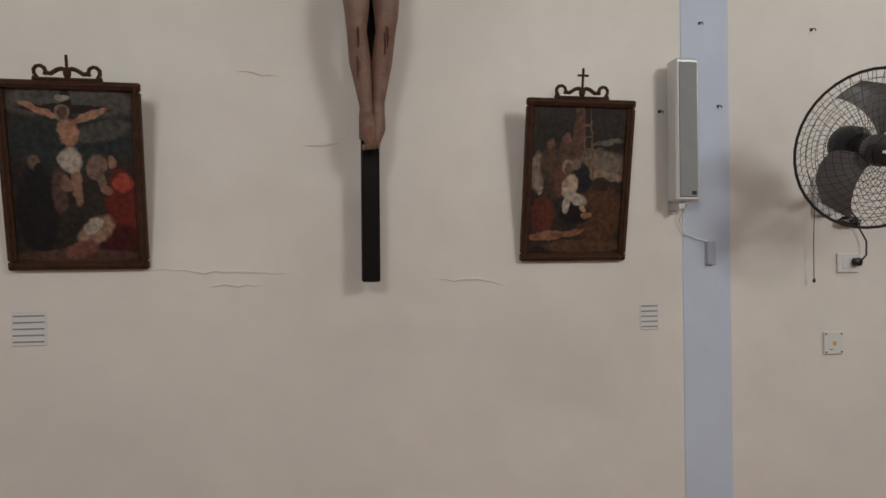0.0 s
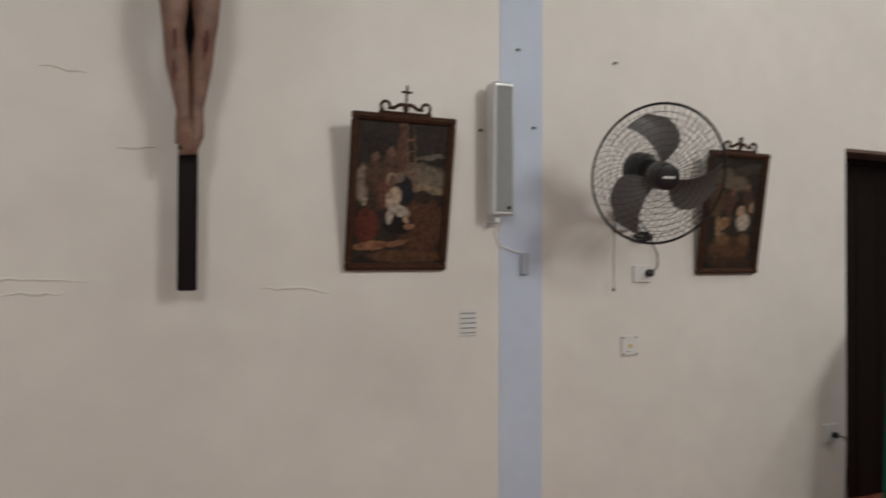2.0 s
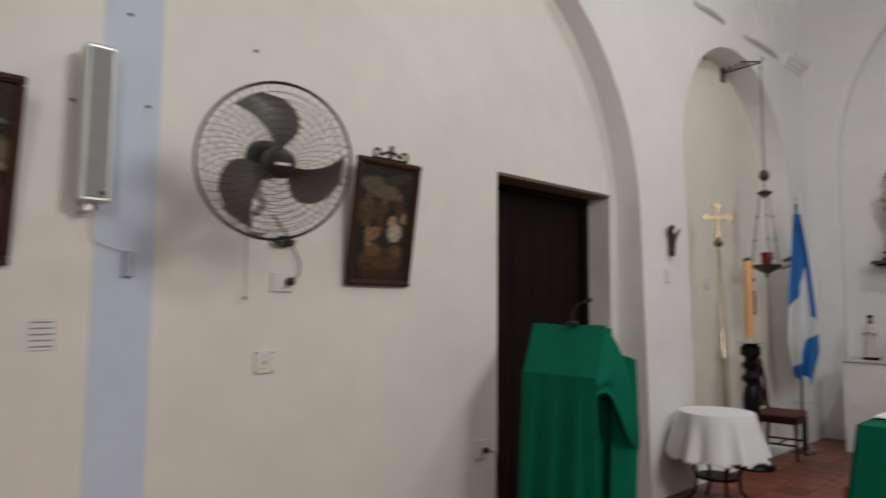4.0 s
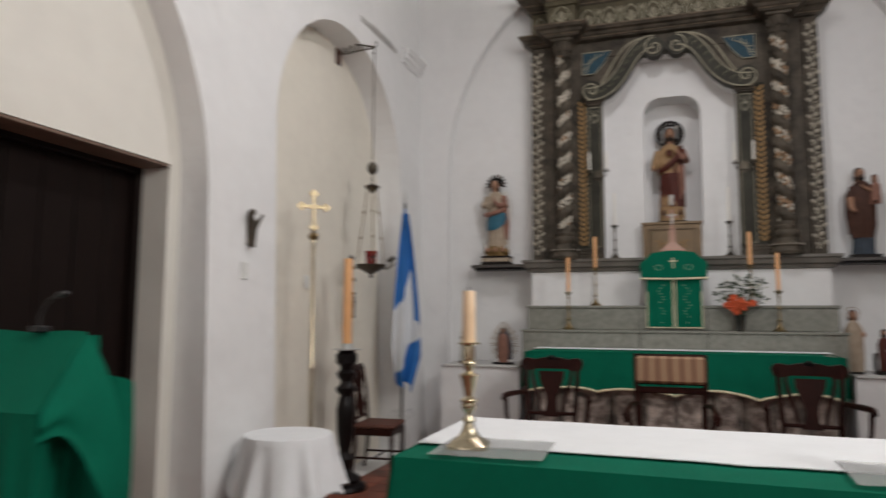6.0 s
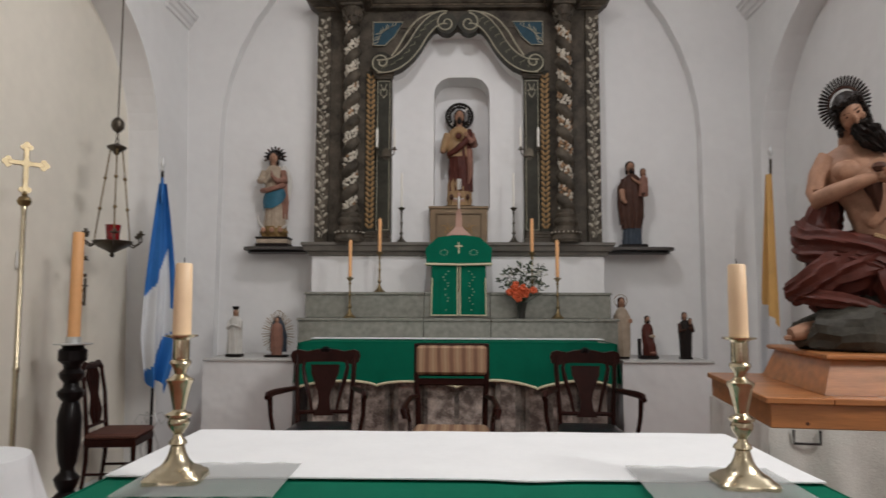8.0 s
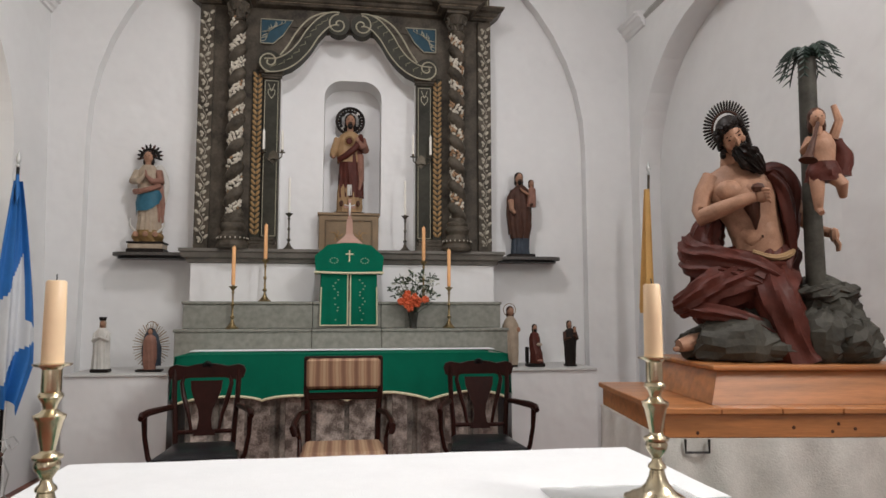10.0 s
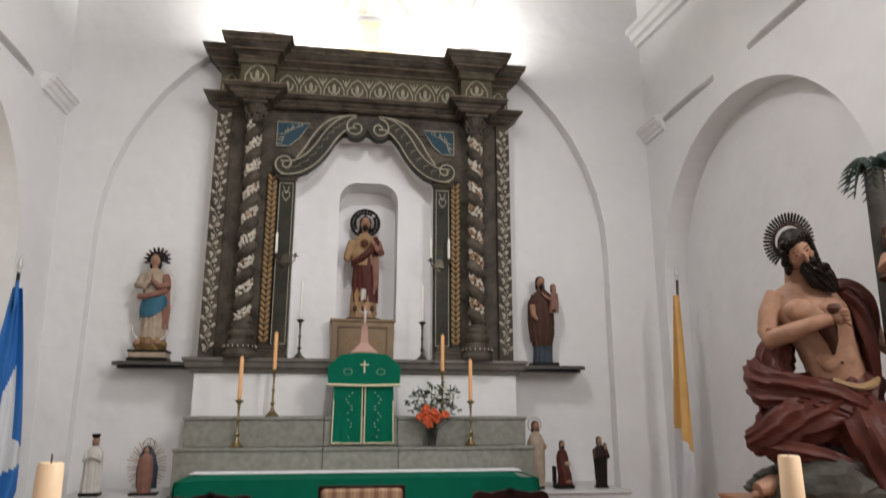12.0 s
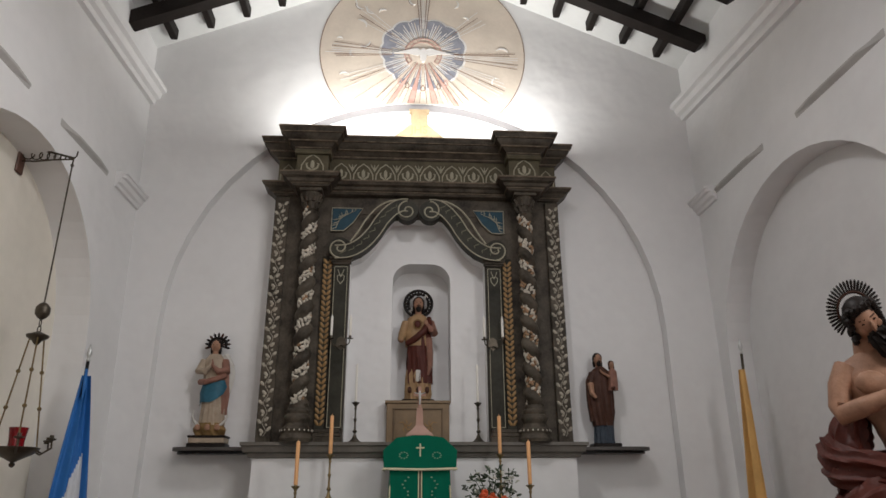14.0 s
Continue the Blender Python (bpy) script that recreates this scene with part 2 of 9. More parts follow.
# ---- structure ----
YC = 0.29                      # the chancel's middle line
YL, YN, YR = 3.10, 3.39, -2.78  # chancel wall, nave wall, right-hand wall
XB = 10.62                     # altar wall
ZC = 5.72                      # underside of the cornice at the altar wall
SLOPE = 0.44
RIDGE = 7.77

# floor: square red tiles are laid on the slab at the end of the file
solid("floor", Mesh().box(-6.2, 11.4, -3.2, 4.0, -0.2, 0.0), TILE, pose(0, 0, 0), "red clay tile floor of the chancel and nave", "floor", kind="structure")


def lean(ob, k):
    """Tilts an old wall outwards by k metres for each metre of height."""
    for v in ob.data.vertices:
        v.co.y += k * v.co.z

# nave wall with the doorway, from the back of the nave to the blind arch
mb = Mesh()
door = [(5.09, 0), (6.495, 0), (6.495, 2.477), (5.09, 2.477)]
mb.plate([(-6.2, 0), (5.09, 0), (5.09, 2.477), (6.495, 2.477), (6.495, 0), (6.75, 0), (6.75, 6.6), (-6.2, 6.6)], [], YN, YN + 0.5)
solid("wall_nave", mb, PLASTER, pose(0, 0, 0), "thick cream plastered nave wall, unevenly trowelled", "wall", kind="structure", smooth=False)
# the blind arch that frames the doorway: the chancel wall steps forward round it
mb = Mesh()
ar = arc(4.6, 2.3, 2.0, 0, 88, 30)
mb.plate([(6.6, 0)] + ar + [(4.65, 6.65), (XB + 0.4, 6.65), (XB + 0.4, 0)], [arched(8.67, 1.27, 0.003, 3.0)], YL, YN + 0.005)
wall_left = solid("wall_chancel_left", mb, WHITEWASH, pose(0, 0, 0), "whitewashed chancel wall with a round-headed niche", "wall", kind="structure", smooth=False)
wall_niche = solid("wall_niche_left", Mesh().box(6.75, XB + 0.4, YN + 0.005, YN + 0.5, 0, 6.45), CREAMWASH, pose(0, 0, 0), "whitewashed back of the wall niche", "wall", kind="structure", smooth=False)
# right-hand wall with its niche
mb = Mesh()
mb.plate([(-6.2, 0), (XB + 0.4, 0), (XB + 0.4, 6.65), (-6.2, 6.65)], [arched(8.97, 1.45, 0.003, 2.90)], YR, YR - 0.24)
solid("wall_chancel_right", mb, WHITEWASH, pose(0, 0, 0), "whitewashed wall with a round-headed niche", "wall", kind="structure", smooth=False)
solid("wall_niche_right", Mesh().box(-6.2, XB + 0.4, YR - 0.6, YR - 0.241, 0, 6.5), WHITEWASH, pose(0, 0, 0), "whitewashed back of the wall niche", "wall", kind="structure", smooth=False)
# the statue niche: a flat head with rounded shoulders
NICHE = [(-0.265, 2.527), (0.335, 2.527)] + arc(0.145, 3.775, 0.19, 0, 90, 8) + arc(-0.075, 3.775, 0.19, 90, 180, 8)
# altar wall, in its own frame: x to the right, y away, middle at 0
mb = Mesh()
half = (YL - YR) / 2 + 0.6
mb.plate([(-half, 0), (half, 0), (half, 6.50), (0, RIDGE + 0.1), (-half, 6.50)], [arched(0, 2.55, 0.003, 3.276)], 0, 0.13)
solid("wall_altar", mb, WHITEWASH, ALTAR(XB, YC), "whitewashed gable wall with a large blind arch", "wall", kind="structure", smooth=False)
mb = Mesh()
mb.plate([(-half, 0), (half, 0), (half, 6.50), (0, RIDGE + 0.1), (-half, 6.50)], [NICHE], 0.131, 0.45)
mb.box(-0.6, 0.6, 0.45, 0.5, 2.4, 4.2)
solid("wall_altar_recess", mb, WHITEWASH, ALTAR(XB, YC), "whitewashed recess of the altar wall with a small statue niche", "wall", kind="structure", smooth=False)
# rear wall of the nave, never in view; no entrance is cut in it
solid("wall_rear", Mesh().box(-6.4, -6.2, -3.4, 4.2, 0, 8.1), PLASTER, pose(0, 0, 0), "plain cream plastered rear wall", "wall", kind="structure", smooth=False)
# roof: two sloping boarded planes
mb = Mesh()
for s in (-1, 1):
    a, b = 3.9, 0.0
    za, zb = RIDGE - SLOPE * a, RIDGE
    rings = [[(x, YC + s * a, za), (x, YC + s * b, zb), (x, YC + s * b, zb + 0.15), (x, YC + s * a, za + 0.15)] for x in (-6.4, 11.3)]
    mb.loft(rings)
solid("ceiling", mb, CEIL, pose(0, 0, 0), "white boarded pitched ceiling", "ceiling", kind="structure", smooth=False)
# cornices along the wall heads
for s, y in ((-1, YR), (1, YL)):
    mb = Mesh()
    prof = [(0, 0), (0.05, 0.0), (0.06, 0.05), (0.10, 0.07), (0.12, 0.13), (0.16, 0.15), (0.16, 0.20), (0, 0.20)]
    dip = 0.055 if s > 0 else 0.095
    mb.loft([[(x, y - s * p, z0 + h) for p, h in prof] for x, z0 in ((7.0, ZC - dip * 3.8), (XB, ZC))])
    c = solid("cornice", mb, WHITEWASH, pose(0, 0, 0), "white plaster cornice along the wall head", "cornice", kind="structure", smooth=False)
    if s > 0:
        lean(c, 0.027)
lean(wall_left, 0.027)
lean(wall_niche, 0.027)

# bluish light beside the loudspeaker, laid up the nave wall as a coloured strip
solid("wall_strip", Mesh().box(2.51, 2.763, YN - 0.004, YN + 0.02, 0, 7.0), BLUELIGHT, pose(0, 0, 0), "vertical strip on the plaster coloured pale blue as light", "wall", kind="structure", smooth=False)
# string-course ledges over the niches, with a corbel beside the altar wall
for s, y, runs in ((-1, YR, ((9.22, 10.25), (7.60, 8.68))), (1, YL, ((8.93, 9.86), (7.75, 8.43)))):
    for a, b in runs:
        mb = Mesh()
        taper = [(a, 0.004), (a + 0.25, 0.04), (b - 0.25, 0.04), (b, 0.012)]
        dz = 0.0 if s < 0 else -0.12
        mb.loft([[(x, y, 4.60 + dz), (x, y - s * d * 0.9, 4.63 + dz), (x, y - s * d, 4.645 + dz), (x, y, 4.665 + dz)] for x, d in taper])
        # white plaster ledge; its grey holds the shade of the underside
        c = solid("wall_ledge", mb, LEDGESHADE, pose(0, 0, 0), "thin plaster string-course ledge broken off over the niche", "ledge", kind="structure", smooth=False)
        if s > 0:
            lean(c, 0.027)
    mb = Mesh()
    x0, z0 = (10.17, 4.53) if s < 0 else (10.04, 4.46)
    prof = [(0, 0), (0.025, 0.005), (0.03, 0.035), (0.055, 0.05), (0.07, 0.09), (0.095, 0.10), (0.10, 0.13), (0.115, 0.135), (0.115, 0.155), (0, 0.165)]
    mb.loft([[(x, y - s * d * k, z0 + h) for d, h in prof] for x, k in ((x0, 0.75), (x0 + 0.03, 1.0), (XB - 0.002, 1.0))])
    c = solid("corbel", mb, WHITEWASH, pose(0, 0, 0), "white moulded plaster corbel on the chancel wall", "corbel", kind="structure", smooth=False)
    if s > 0:
        lean(c, 0.027)

# roof timbers: purlins run to the altar wall, rafters lie under them
def roof_timbers():
    for s in (-1, 1):
        for x in (9.90, 9.13, 8.36, 7.59):
            mb = Mesh()
            rings = []
            for a, lo in ((3.04, 0.20), (2.96, 0.29), (0.0, 0.29)):
                z = RIDGE - SLOPE * a
                rings.append([(x - 0.07, YC + s * a, z - lo), (x + 0.07, YC + s * a, z - lo), (x + 0.07, YC + s * a, z - 0.115), (x - 0.07, YC + s * a, z - 0.115)])
            mb.loft(rings)
            solid("roof_rafter", mb, BEAM, pose(0, 0, 0), "dark stained wooden roof rafter under the purlins", "beam", "rafters of the pitched roof")
        for k in range(8):
            a = 2.745 - 0.384 * k
            z = RIDGE - SLOPE * a + 0.015
            mb = Mesh().box(7.0, 10.45, YC + s * a - 0.038, YC + s * a + 0.038, z - 0.13, z, bevel=0.008)
            solid("roof_purlin", mb, BEAM, pose(0, 0, 0), "dark wooden purlin carrying the white roof boards", "beam", "purlins of the pitched roof")
roof_timbers()

# painted medallion on the gable
MEDAL = mat("pale_peach_fresco", (0.72, 0.63, 0.53), 0.8, var=0.10, scale=3.5, bump=0.25, bscale=14)
MBLUE = mat("slate_blue_fresco", (0.30, 0.31, 0.36), 0.8, var=0.3, scale=6)
MRED = mat("faded_rose_fresco", (0.62, 0.38, 0.32), 0.8, var=0.2, scale=8)
MWHITE = mat("white_fresco", (0.80, 0.78, 0.75), 0.8, var=0.08, scale=8)
MOCHRE = mat("brown_fresco_line", (0.30, 0.20, 0.15), 0.8, var=0.2, scale=12)
SOFFIT = mat("shade_grey_soffit", (0.24, 0.23, 0.235), 0.85, var=0.12, scale=4)
def medallion():
    t = thing("wall_medallion", ALTAR(XB, 0.257, 6.545), "round sunburst fresco in peach, blue and rose on the gable", "mural")
    R, AX, AZ, AR = 1.197, -0.038, -3.269, 2.56   # disc; head of the blind arch, which cuts the disc below
    def clip(x, z):
        d = math.hypot(x - AX, z - AZ)
        return (x, z) if d >= AR else (AX + (x - AX) * AR / d, AZ + (z - AZ) * AR / d)
    outline = lambda r: [clip(r * math.cos(2 * math.pi * i / 96), r * math.sin(2 * math.pi * i / 96)) for i in range(96)]
    part("disc", Mesh().prism(outline(R), -0.004, 0.0), MEDAL, t, smooth=False)
    o, i = outline(R), outline(R - 0.010)
    mb = Mesh()
    for k in range(96):
        j = (k + 1) % 96
        mb.add([(o[k][0], -0.006, o[k][1]), (o[j][0], -0.006, o[j][1]), (i[j][0], -0.006, i[j][1]), (i[k][0], -0.006, i[k][1])], [(0, 1, 2, 3)])
    part("rim", mb, MOCHRE, t, smooth=False)
    CZ = -0.05   # the dove's height
    rnd = random.Random(3)
    lobes = lambda a, r: r + 0.030 * abs(math.sin(6.5 * a)) + 0.015 * math.sin(3 * a)
    ring = lambda r: [(lobes(2 * math.pi * k / 78, r) * math.cos(2 * math.pi * k / 78), CZ + 0.02 + lobes(2 * math.pi * k / 78, r) * math.sin(2 * math.pi * k / 78)) for k in range(78)]
    part("cloud_edge", Mesh().prism(ring(0.485), -0.0065, -0.0035), MWHITE, t, "white scalloped edge of the cloud", smooth=False)
    part("cloud", Mesh().prism(ring(0.46), -0.009, -0.0065), MBLUE, t, "slate blue cloud round the dove", smooth=False)
    def ray(a, r0, r1, w0, w1, m, y):
        c, s = math.cos(a), math.sin(a)
        p = [(r0 * c - w0 * s, CZ + r0 * s + w0 * c), (r0 * c + w0 * s, CZ + r0 * s - w0 * c), clip(r1 * c + w1 * s, CZ + r1 * s - w1 * c), clip(r1 * c - w1 * s, CZ + r1 * s + w1 * c)]
        part("ray", Mesh().add([(x, y, z) for x, z in p], [(0, 1, 2, 3)]), m, t, smooth=False)
    # short rays that break up the cloud, wide at the dove
    for k in range(84):
        a = 2 * math.pi * (k + 0.3 * rnd.random()) / 84
        ray(a, 0.16, rnd.uniform(0.33, 0.47), 0.0085, 0.0042, MWHITE if k % 3 else MEDAL, -0.0105)
    # long bundles of thin rays
    for mid, half_w, n, reach in ((90, 5.5, 9, 1.15), (178, 5.5, 8, 1.14), (-3, 5.5, 8, 1.12), (143, 6, 4, 0.98), (38, 6, 4, 0.95), (204, 5, 4, 1.04), (-25, 6, 6, 1.06)):
        for k in range(n):
            a = radians(mid - half_w + 2 * half_w * k / (n - 1))
            edge = k in (0, n - 1) and mid in (90, 178, -3)
            ray(a, 0.36, reach * rnd.uniform(0.88, 1.0), 0.0035, 0.0045, MOCHRE if edge or k % 4 == 2 else MWHITE, -0.012)
    # rose beams that fall from the dove to the arch
    for k in range(9):
        a = radians(-128 + 9.5 * k)
        ray(a, 0.13, 0.80, 0.006, 0.036, MRED if k % 2 else MEDAL, -0.0125 - 0.0002 * k)
        for d in (-1, 1):
            ray(a + d * 0.046, 0.14, 0.80, 0.0018, 0.0028, MOCHRE, -0.015)
    for a in (-141, -40):
        ray(radians(a), 0.3, 1.0, 0.002, 0.003, MOCHRE, -0.015)
    for k in range(7):
        a = radians(-124 + 11.3 * k)
        x, z = 0.47 * math.cos(a), CZ - 0.01 + 0.45 * math.sin(a)
        drop = [(x + 0.030 * math.sin(b) * math.sin(b / 2), z + 0.040 * math.cos(b)) for b in [2 * math.pi * q / 12 for q in range(13)]]
        part("flame", Mesh().ribbon(drop, 0.010, -0.018, -0.0155), MOCHRE if k % 2 else MRED, t, smooth=False)
    part("glory", Mesh().prism([(0.218 * math.cos(b), CZ + 0.218 * math.sin(b)) for b in [2 * math.pi * q / 40 for q in range(40)]], -0.0124, -0.0110), MEDAL, t, "cream disc behind the dove", smooth=False)
    mb = Mesh()
    for r, w in ((0.215, 0.012), (0.165, 0.010)):
        mb.ribbon(arc(0, CZ, r, -40, 220, 30), w, -0.019, -0.0165)
    for k in range(9):
        a = radians(-30 + 30 * k)
        mb.ribbon(arc(0.19 * math.cos(a), CZ + 0.19 * math.sin(a), 0.032, 0, 340, 10), 0.006, -0.019, -0.0165)
    part("arches", mb, MRED, t, "rose tracery round the dove", smooth=False)
    mb = Mesh()
    mb.prism([(0.04 * math.cos(b), CZ - 0.02 + 0.10 * math.sin(b)) for b in [2 * math.pi * q / 14 for q in range(14)]], -0.027, -0.0195)
    for s in (-1, 1):
        mb.prism([(0.0, CZ + 0.03), (s * 0.07, CZ + 0.085), (s * 0.20, CZ + 0.045), (s * 0.36, CZ - 0.005), (s * 0.20, CZ + 0.0), (s * 0.06, CZ - 0.03)], -0.022, -0.0195)
    part("dove", mb, MWHITE, t, "white dove shape at the sunburst's middle", smooth=False)
    # curls of cloud in low relief
    for k in range(26):
        a = rnd.uniform(0, 2 * math.pi)
        r = rnd.uniform(0.66, 1.08)
        x, z = r * math.cos(a), CZ + r * math.sin(a)
        if math.hypot(x - AX, z - AZ) < AR + 0.16 or math.hypot(x, z) > 1.1:
            continue
        g = rnd.uniform(0.035, 0.085)
        a0 = rnd.uniform(0, 360)
        w = [0.003, 0.010, 0.017, 0.021, 0.022, 0.020, 0.016, 0.009, 0.003]
        part("cloud_curl", Mesh().ribbon(arc(x, z, g, a0, a0 + 130, 8), w, -0.010, -0.0035), MWHITE, t)
        part("cloud_curl", Mesh().ribbon(arc(x, z, g * 1.22, a0 + 15, a0 + 105, 8), 0.005, -0.008, -0.0035), MOCHRE if k % 3 == 0 else MEDAL, t)
    # lining under the arch's head; its grey puts the soffit's shade into colour
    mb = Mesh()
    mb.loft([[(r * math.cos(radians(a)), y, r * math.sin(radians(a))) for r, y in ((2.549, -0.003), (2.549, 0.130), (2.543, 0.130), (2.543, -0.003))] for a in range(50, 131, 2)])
    solid("arch_soffit", mb, SOFFIT, ALTAR(XB, YC, 3.276), "grey lining with shade in its colour, blind arch's head", "moulding", kind="structure", smooth=False)
medallion()


# ---- the nave wall: door, pictures, fan, loudspeaker ----
def plank_door():
    t = tagged(thing("door_1", pose(5.09, YN + 0.27, 0), "closed dark brown plank door deep in its opening", "door"), kind="structure")
    W = 1.405
    n = 6
    for k in range(n):
        part("plank", Mesh().box(k * W / n + 0.004, (k + 1) * W / n - 0.004, 0, 0.05, 0.01, 2.44, bevel=0.006), DOORWOOD, t, smooth=False)
    part("backing", Mesh().box(0, W, 0.055, 0.22, 0, 2.477), DOORWOOD, t)
    mb = Mesh().box(0, 0.05, -0.06, 0.02, 0, 2.44, bevel=0.006).box(W - 0.05, W, -0.06, 0.02, 0, 2.44, bevel=0.006).box(0, W, -0.06, 0.02, 2.42, 2.474, bevel=0.006)
    part("door_frame", mb, DOORWOOD, t)
    part("handle", Mesh().tube([(1.22, -0.005, 1.06), (1.22, -0.05, 1.06), (1.22, -0.055, 0.95), (1.22, -0.005, 0.94)], 0.008), PEWTER, t, "dark iron handle")
    part("lintel", Mesh().box(0.003, W - 0.003, -0.268, -0.062, 2.455, 2.475, bevel=0.004), mat("lintel_board", (0.17, 0.11, 0.08), 0.7, var=0.3, scale=8), t, "weathered brown lintel board")
plank_door()



def oil_canvas(name, ground, patches, iw, ih, w):
    """Old oil paint: soft-edged plain patches of colour over a dark ground, broken up by brushwork.
    A patch is (u, v, half width, half height, turn, colour), u in -1..1 and v in 0..1 of the canvas."""
    m = mat(name, ground, 0.38, var=0.5, scale=9, bump=0.15, bscale=220, spec=0.25)
    nt = m.node_tree
    L = nt.links.new
    b = nt.nodes["Principled BSDF"]
    tc = nt.nodes.new("ShaderNodeTexCoord")
    nz = nt.nodes.new("ShaderNodeTexNoise")
    nz.inputs["Scale"].default_value, nz.inputs["Detail"].default_value = 26.0, 4.0
    L(tc.outputs["Object"], nz.inputs["Vector"])
    ma = nt.nodes.new("ShaderNodeVectorMath")
    ma.operation = "MULTIPLY_ADD"
    L(nz.outputs["Color"], ma.inputs[0])
    ma.inputs[1].default_value, ma.inputs[2].default_value = (0.03, 0, 0.03), (-0.015, 0, -0.015)
    ad = nt.nodes.new("ShaderNodeVectorMath")
    L(tc.outputs["Object"], ad.inputs[0])
    L(ma.outputs[0], ad.inputs[1])
    col = b.inputs["Base Color"].links[0].from_socket
    for u, v, ru, rv, rot, c in patches:
        mp = nt.nodes.new("ShaderNodeMapping")
        mp.vector_type = "TEXTURE"
        mp.inputs["Location"].default_value = (u * iw, 0, w + v * ih)
        mp.inputs["Rotation"].default_value = (0, radians(-rot), 0)
        mp.inputs["Scale"].default_value = (ru * iw, 50, rv * ih)
        L(ad.outputs[0], mp.inputs["Vector"])
        ln = nt.nodes.new("ShaderNodeVectorMath")
        ln.operation = "LENGTH"
        L(mp.outputs[0], ln.inputs[0])
        mr = nt.nodes.new("ShaderNodeMapRange")
        mr.interpolation_type = "SMOOTHSTEP"
        mr.inputs["From Min"].default_value, mr.inputs["From Max"].default_value = 1.12, 0.80
        L(ln.outputs["Value"], mr.inputs["Value"])
        mx = nt.nodes.new("ShaderNodeMix")
        mx.data_type = "RGBA"
        L(mr.outputs[0], mx.inputs["Factor"])
        L(col, mx.inputs[6])
        mx.inputs[7].default_value = (*c, 1)
        col = mx.outputs[2]
    hs = nt.nodes.new("ShaderNodeMix")
    hs.data_type, hs.blend_type = "RGBA", "MULTIPLY"
    n4 = nt.nodes.new("ShaderNodeTexNoise")
    n4.inputs["Scale"].default_value, n4.inputs["Detail"].default_value = 45.0, 5.0
    L(tc.outputs["Object"], n4.inputs["Vector"])
    hs.inputs["Factor"].default_value = 0.75
    L(col, hs.inputs[6])
    rp = nt.nodes.new("ShaderNodeValToRGB")
    rp.color_ramp.elements[0].position, rp.color_ramp.elements[0].color = 0.3, (0.35, 0.35, 0.35, 1)
    rp.color_ramp.elements[1].position, rp.color_ramp.elements[1].color = 0.65, (1.25, 1.25, 1.25, 1)
    L(n4.outputs["Fac"], rp.inputs[0])
    L(rp.outputs[0], hs.inputs[7])
    L(hs.outputs[2], b.inputs["Base Color"])
    return m


SKN, DRK, RDD, CRM = (0.34, 0.18, 0.11), (0.012, 0.011, 0.012), (0.13, 0.020, 0.014), (0.40, 0.34, 0.27)
SCENE_0 = [(0, 0.93, 1.1, 0.11, 0, (0.085, 0.078, 0.066)), (0, 0.71, 1.1, 0.17, 0, (0.022, 0.030, 0.027)), (0.5, 0.77, 0.5, 0.06, 12, (0.065, 0.063, 0.052)),
    (-0.06, 0.80, 0.10, 0.30, 0, (0.020, 0.012, 0.010)), (-0.07, 0.895, 0.80, 0.030, 0, (0.020, 0.011, 0.009)), (-0.10, 0.955, 0.12, 0.018, 0, (0.27, 0.25, 0.21)),
    (-0.50, 0.885, 0.32, 0.021, -24, SKN), (0.32, 0.86, 0.32, 0.021, 22, SKN), (-0.05, 0.76, 0.17, 0.085, 0, SKN), (-0.13, 0.87, 0.13, 0.050, 0, (0.22, 0.15, 0.10)), (-0.13, 0.87, 0.085, 0.036, 0, (0.10, 0.055, 0.04)),
    (0.03, 0.47, 0.09, 0.14, 4, (0.25, 0.14, 0.09)), (-0.05, 0.60, 0.19, 0.075, 8, CRM), (-0.62, 0.30, 0.36, 0.28, 0, DRK), (-0.63, 0.585, 0.11, 0.045, 0, (0.13, 0.085, 0.06)), (-0.55, 0.55, 0.07, 0.03, 0, DRK),
    (-0.24, 0.42, 0.14, 0.14, 0, (0.085, 0.05, 0.038)), (-0.14, 0.46, 0.10, 0.05, 20, (0.19, 0.11, 0.075)), (0.36, 0.56, 0.17, 0.075, -20, (0.17, 0.115, 0.08)), (0.44, 0.49, 0.08, 0.06, 10, (0.15, 0.10, 0.07)),
    (0.75, 0.32, 0.27, 0.24, 0, RDD), (0.78, 0.47, 0.18, 0.06, -15, (0.32, 0.055, 0.032)), (0.63, 0.59, 0.08, 0.04, 0, (0.24, 0.13, 0.085)), (0.52, 0.42, 0.10, 0.03, 0, (0.22, 0.12, 0.08)),
    (0.70, 0.13, 0.35, 0.10, 0, (0.055, 0.011, 0.010)), (0.0, 0.03, 1.0, 0.045, 0, (0.085, 0.045, 0.032)), (0.30, 0.18, 0.22, 0.12, -50, (0.27, 0.175, 0.115)), (0.26, 0.21, 0.12, 0.07, -50, CRM), (0.05, 0.07, 0.3, 0.05, 15, (0.16, 0.07, 0.05))]
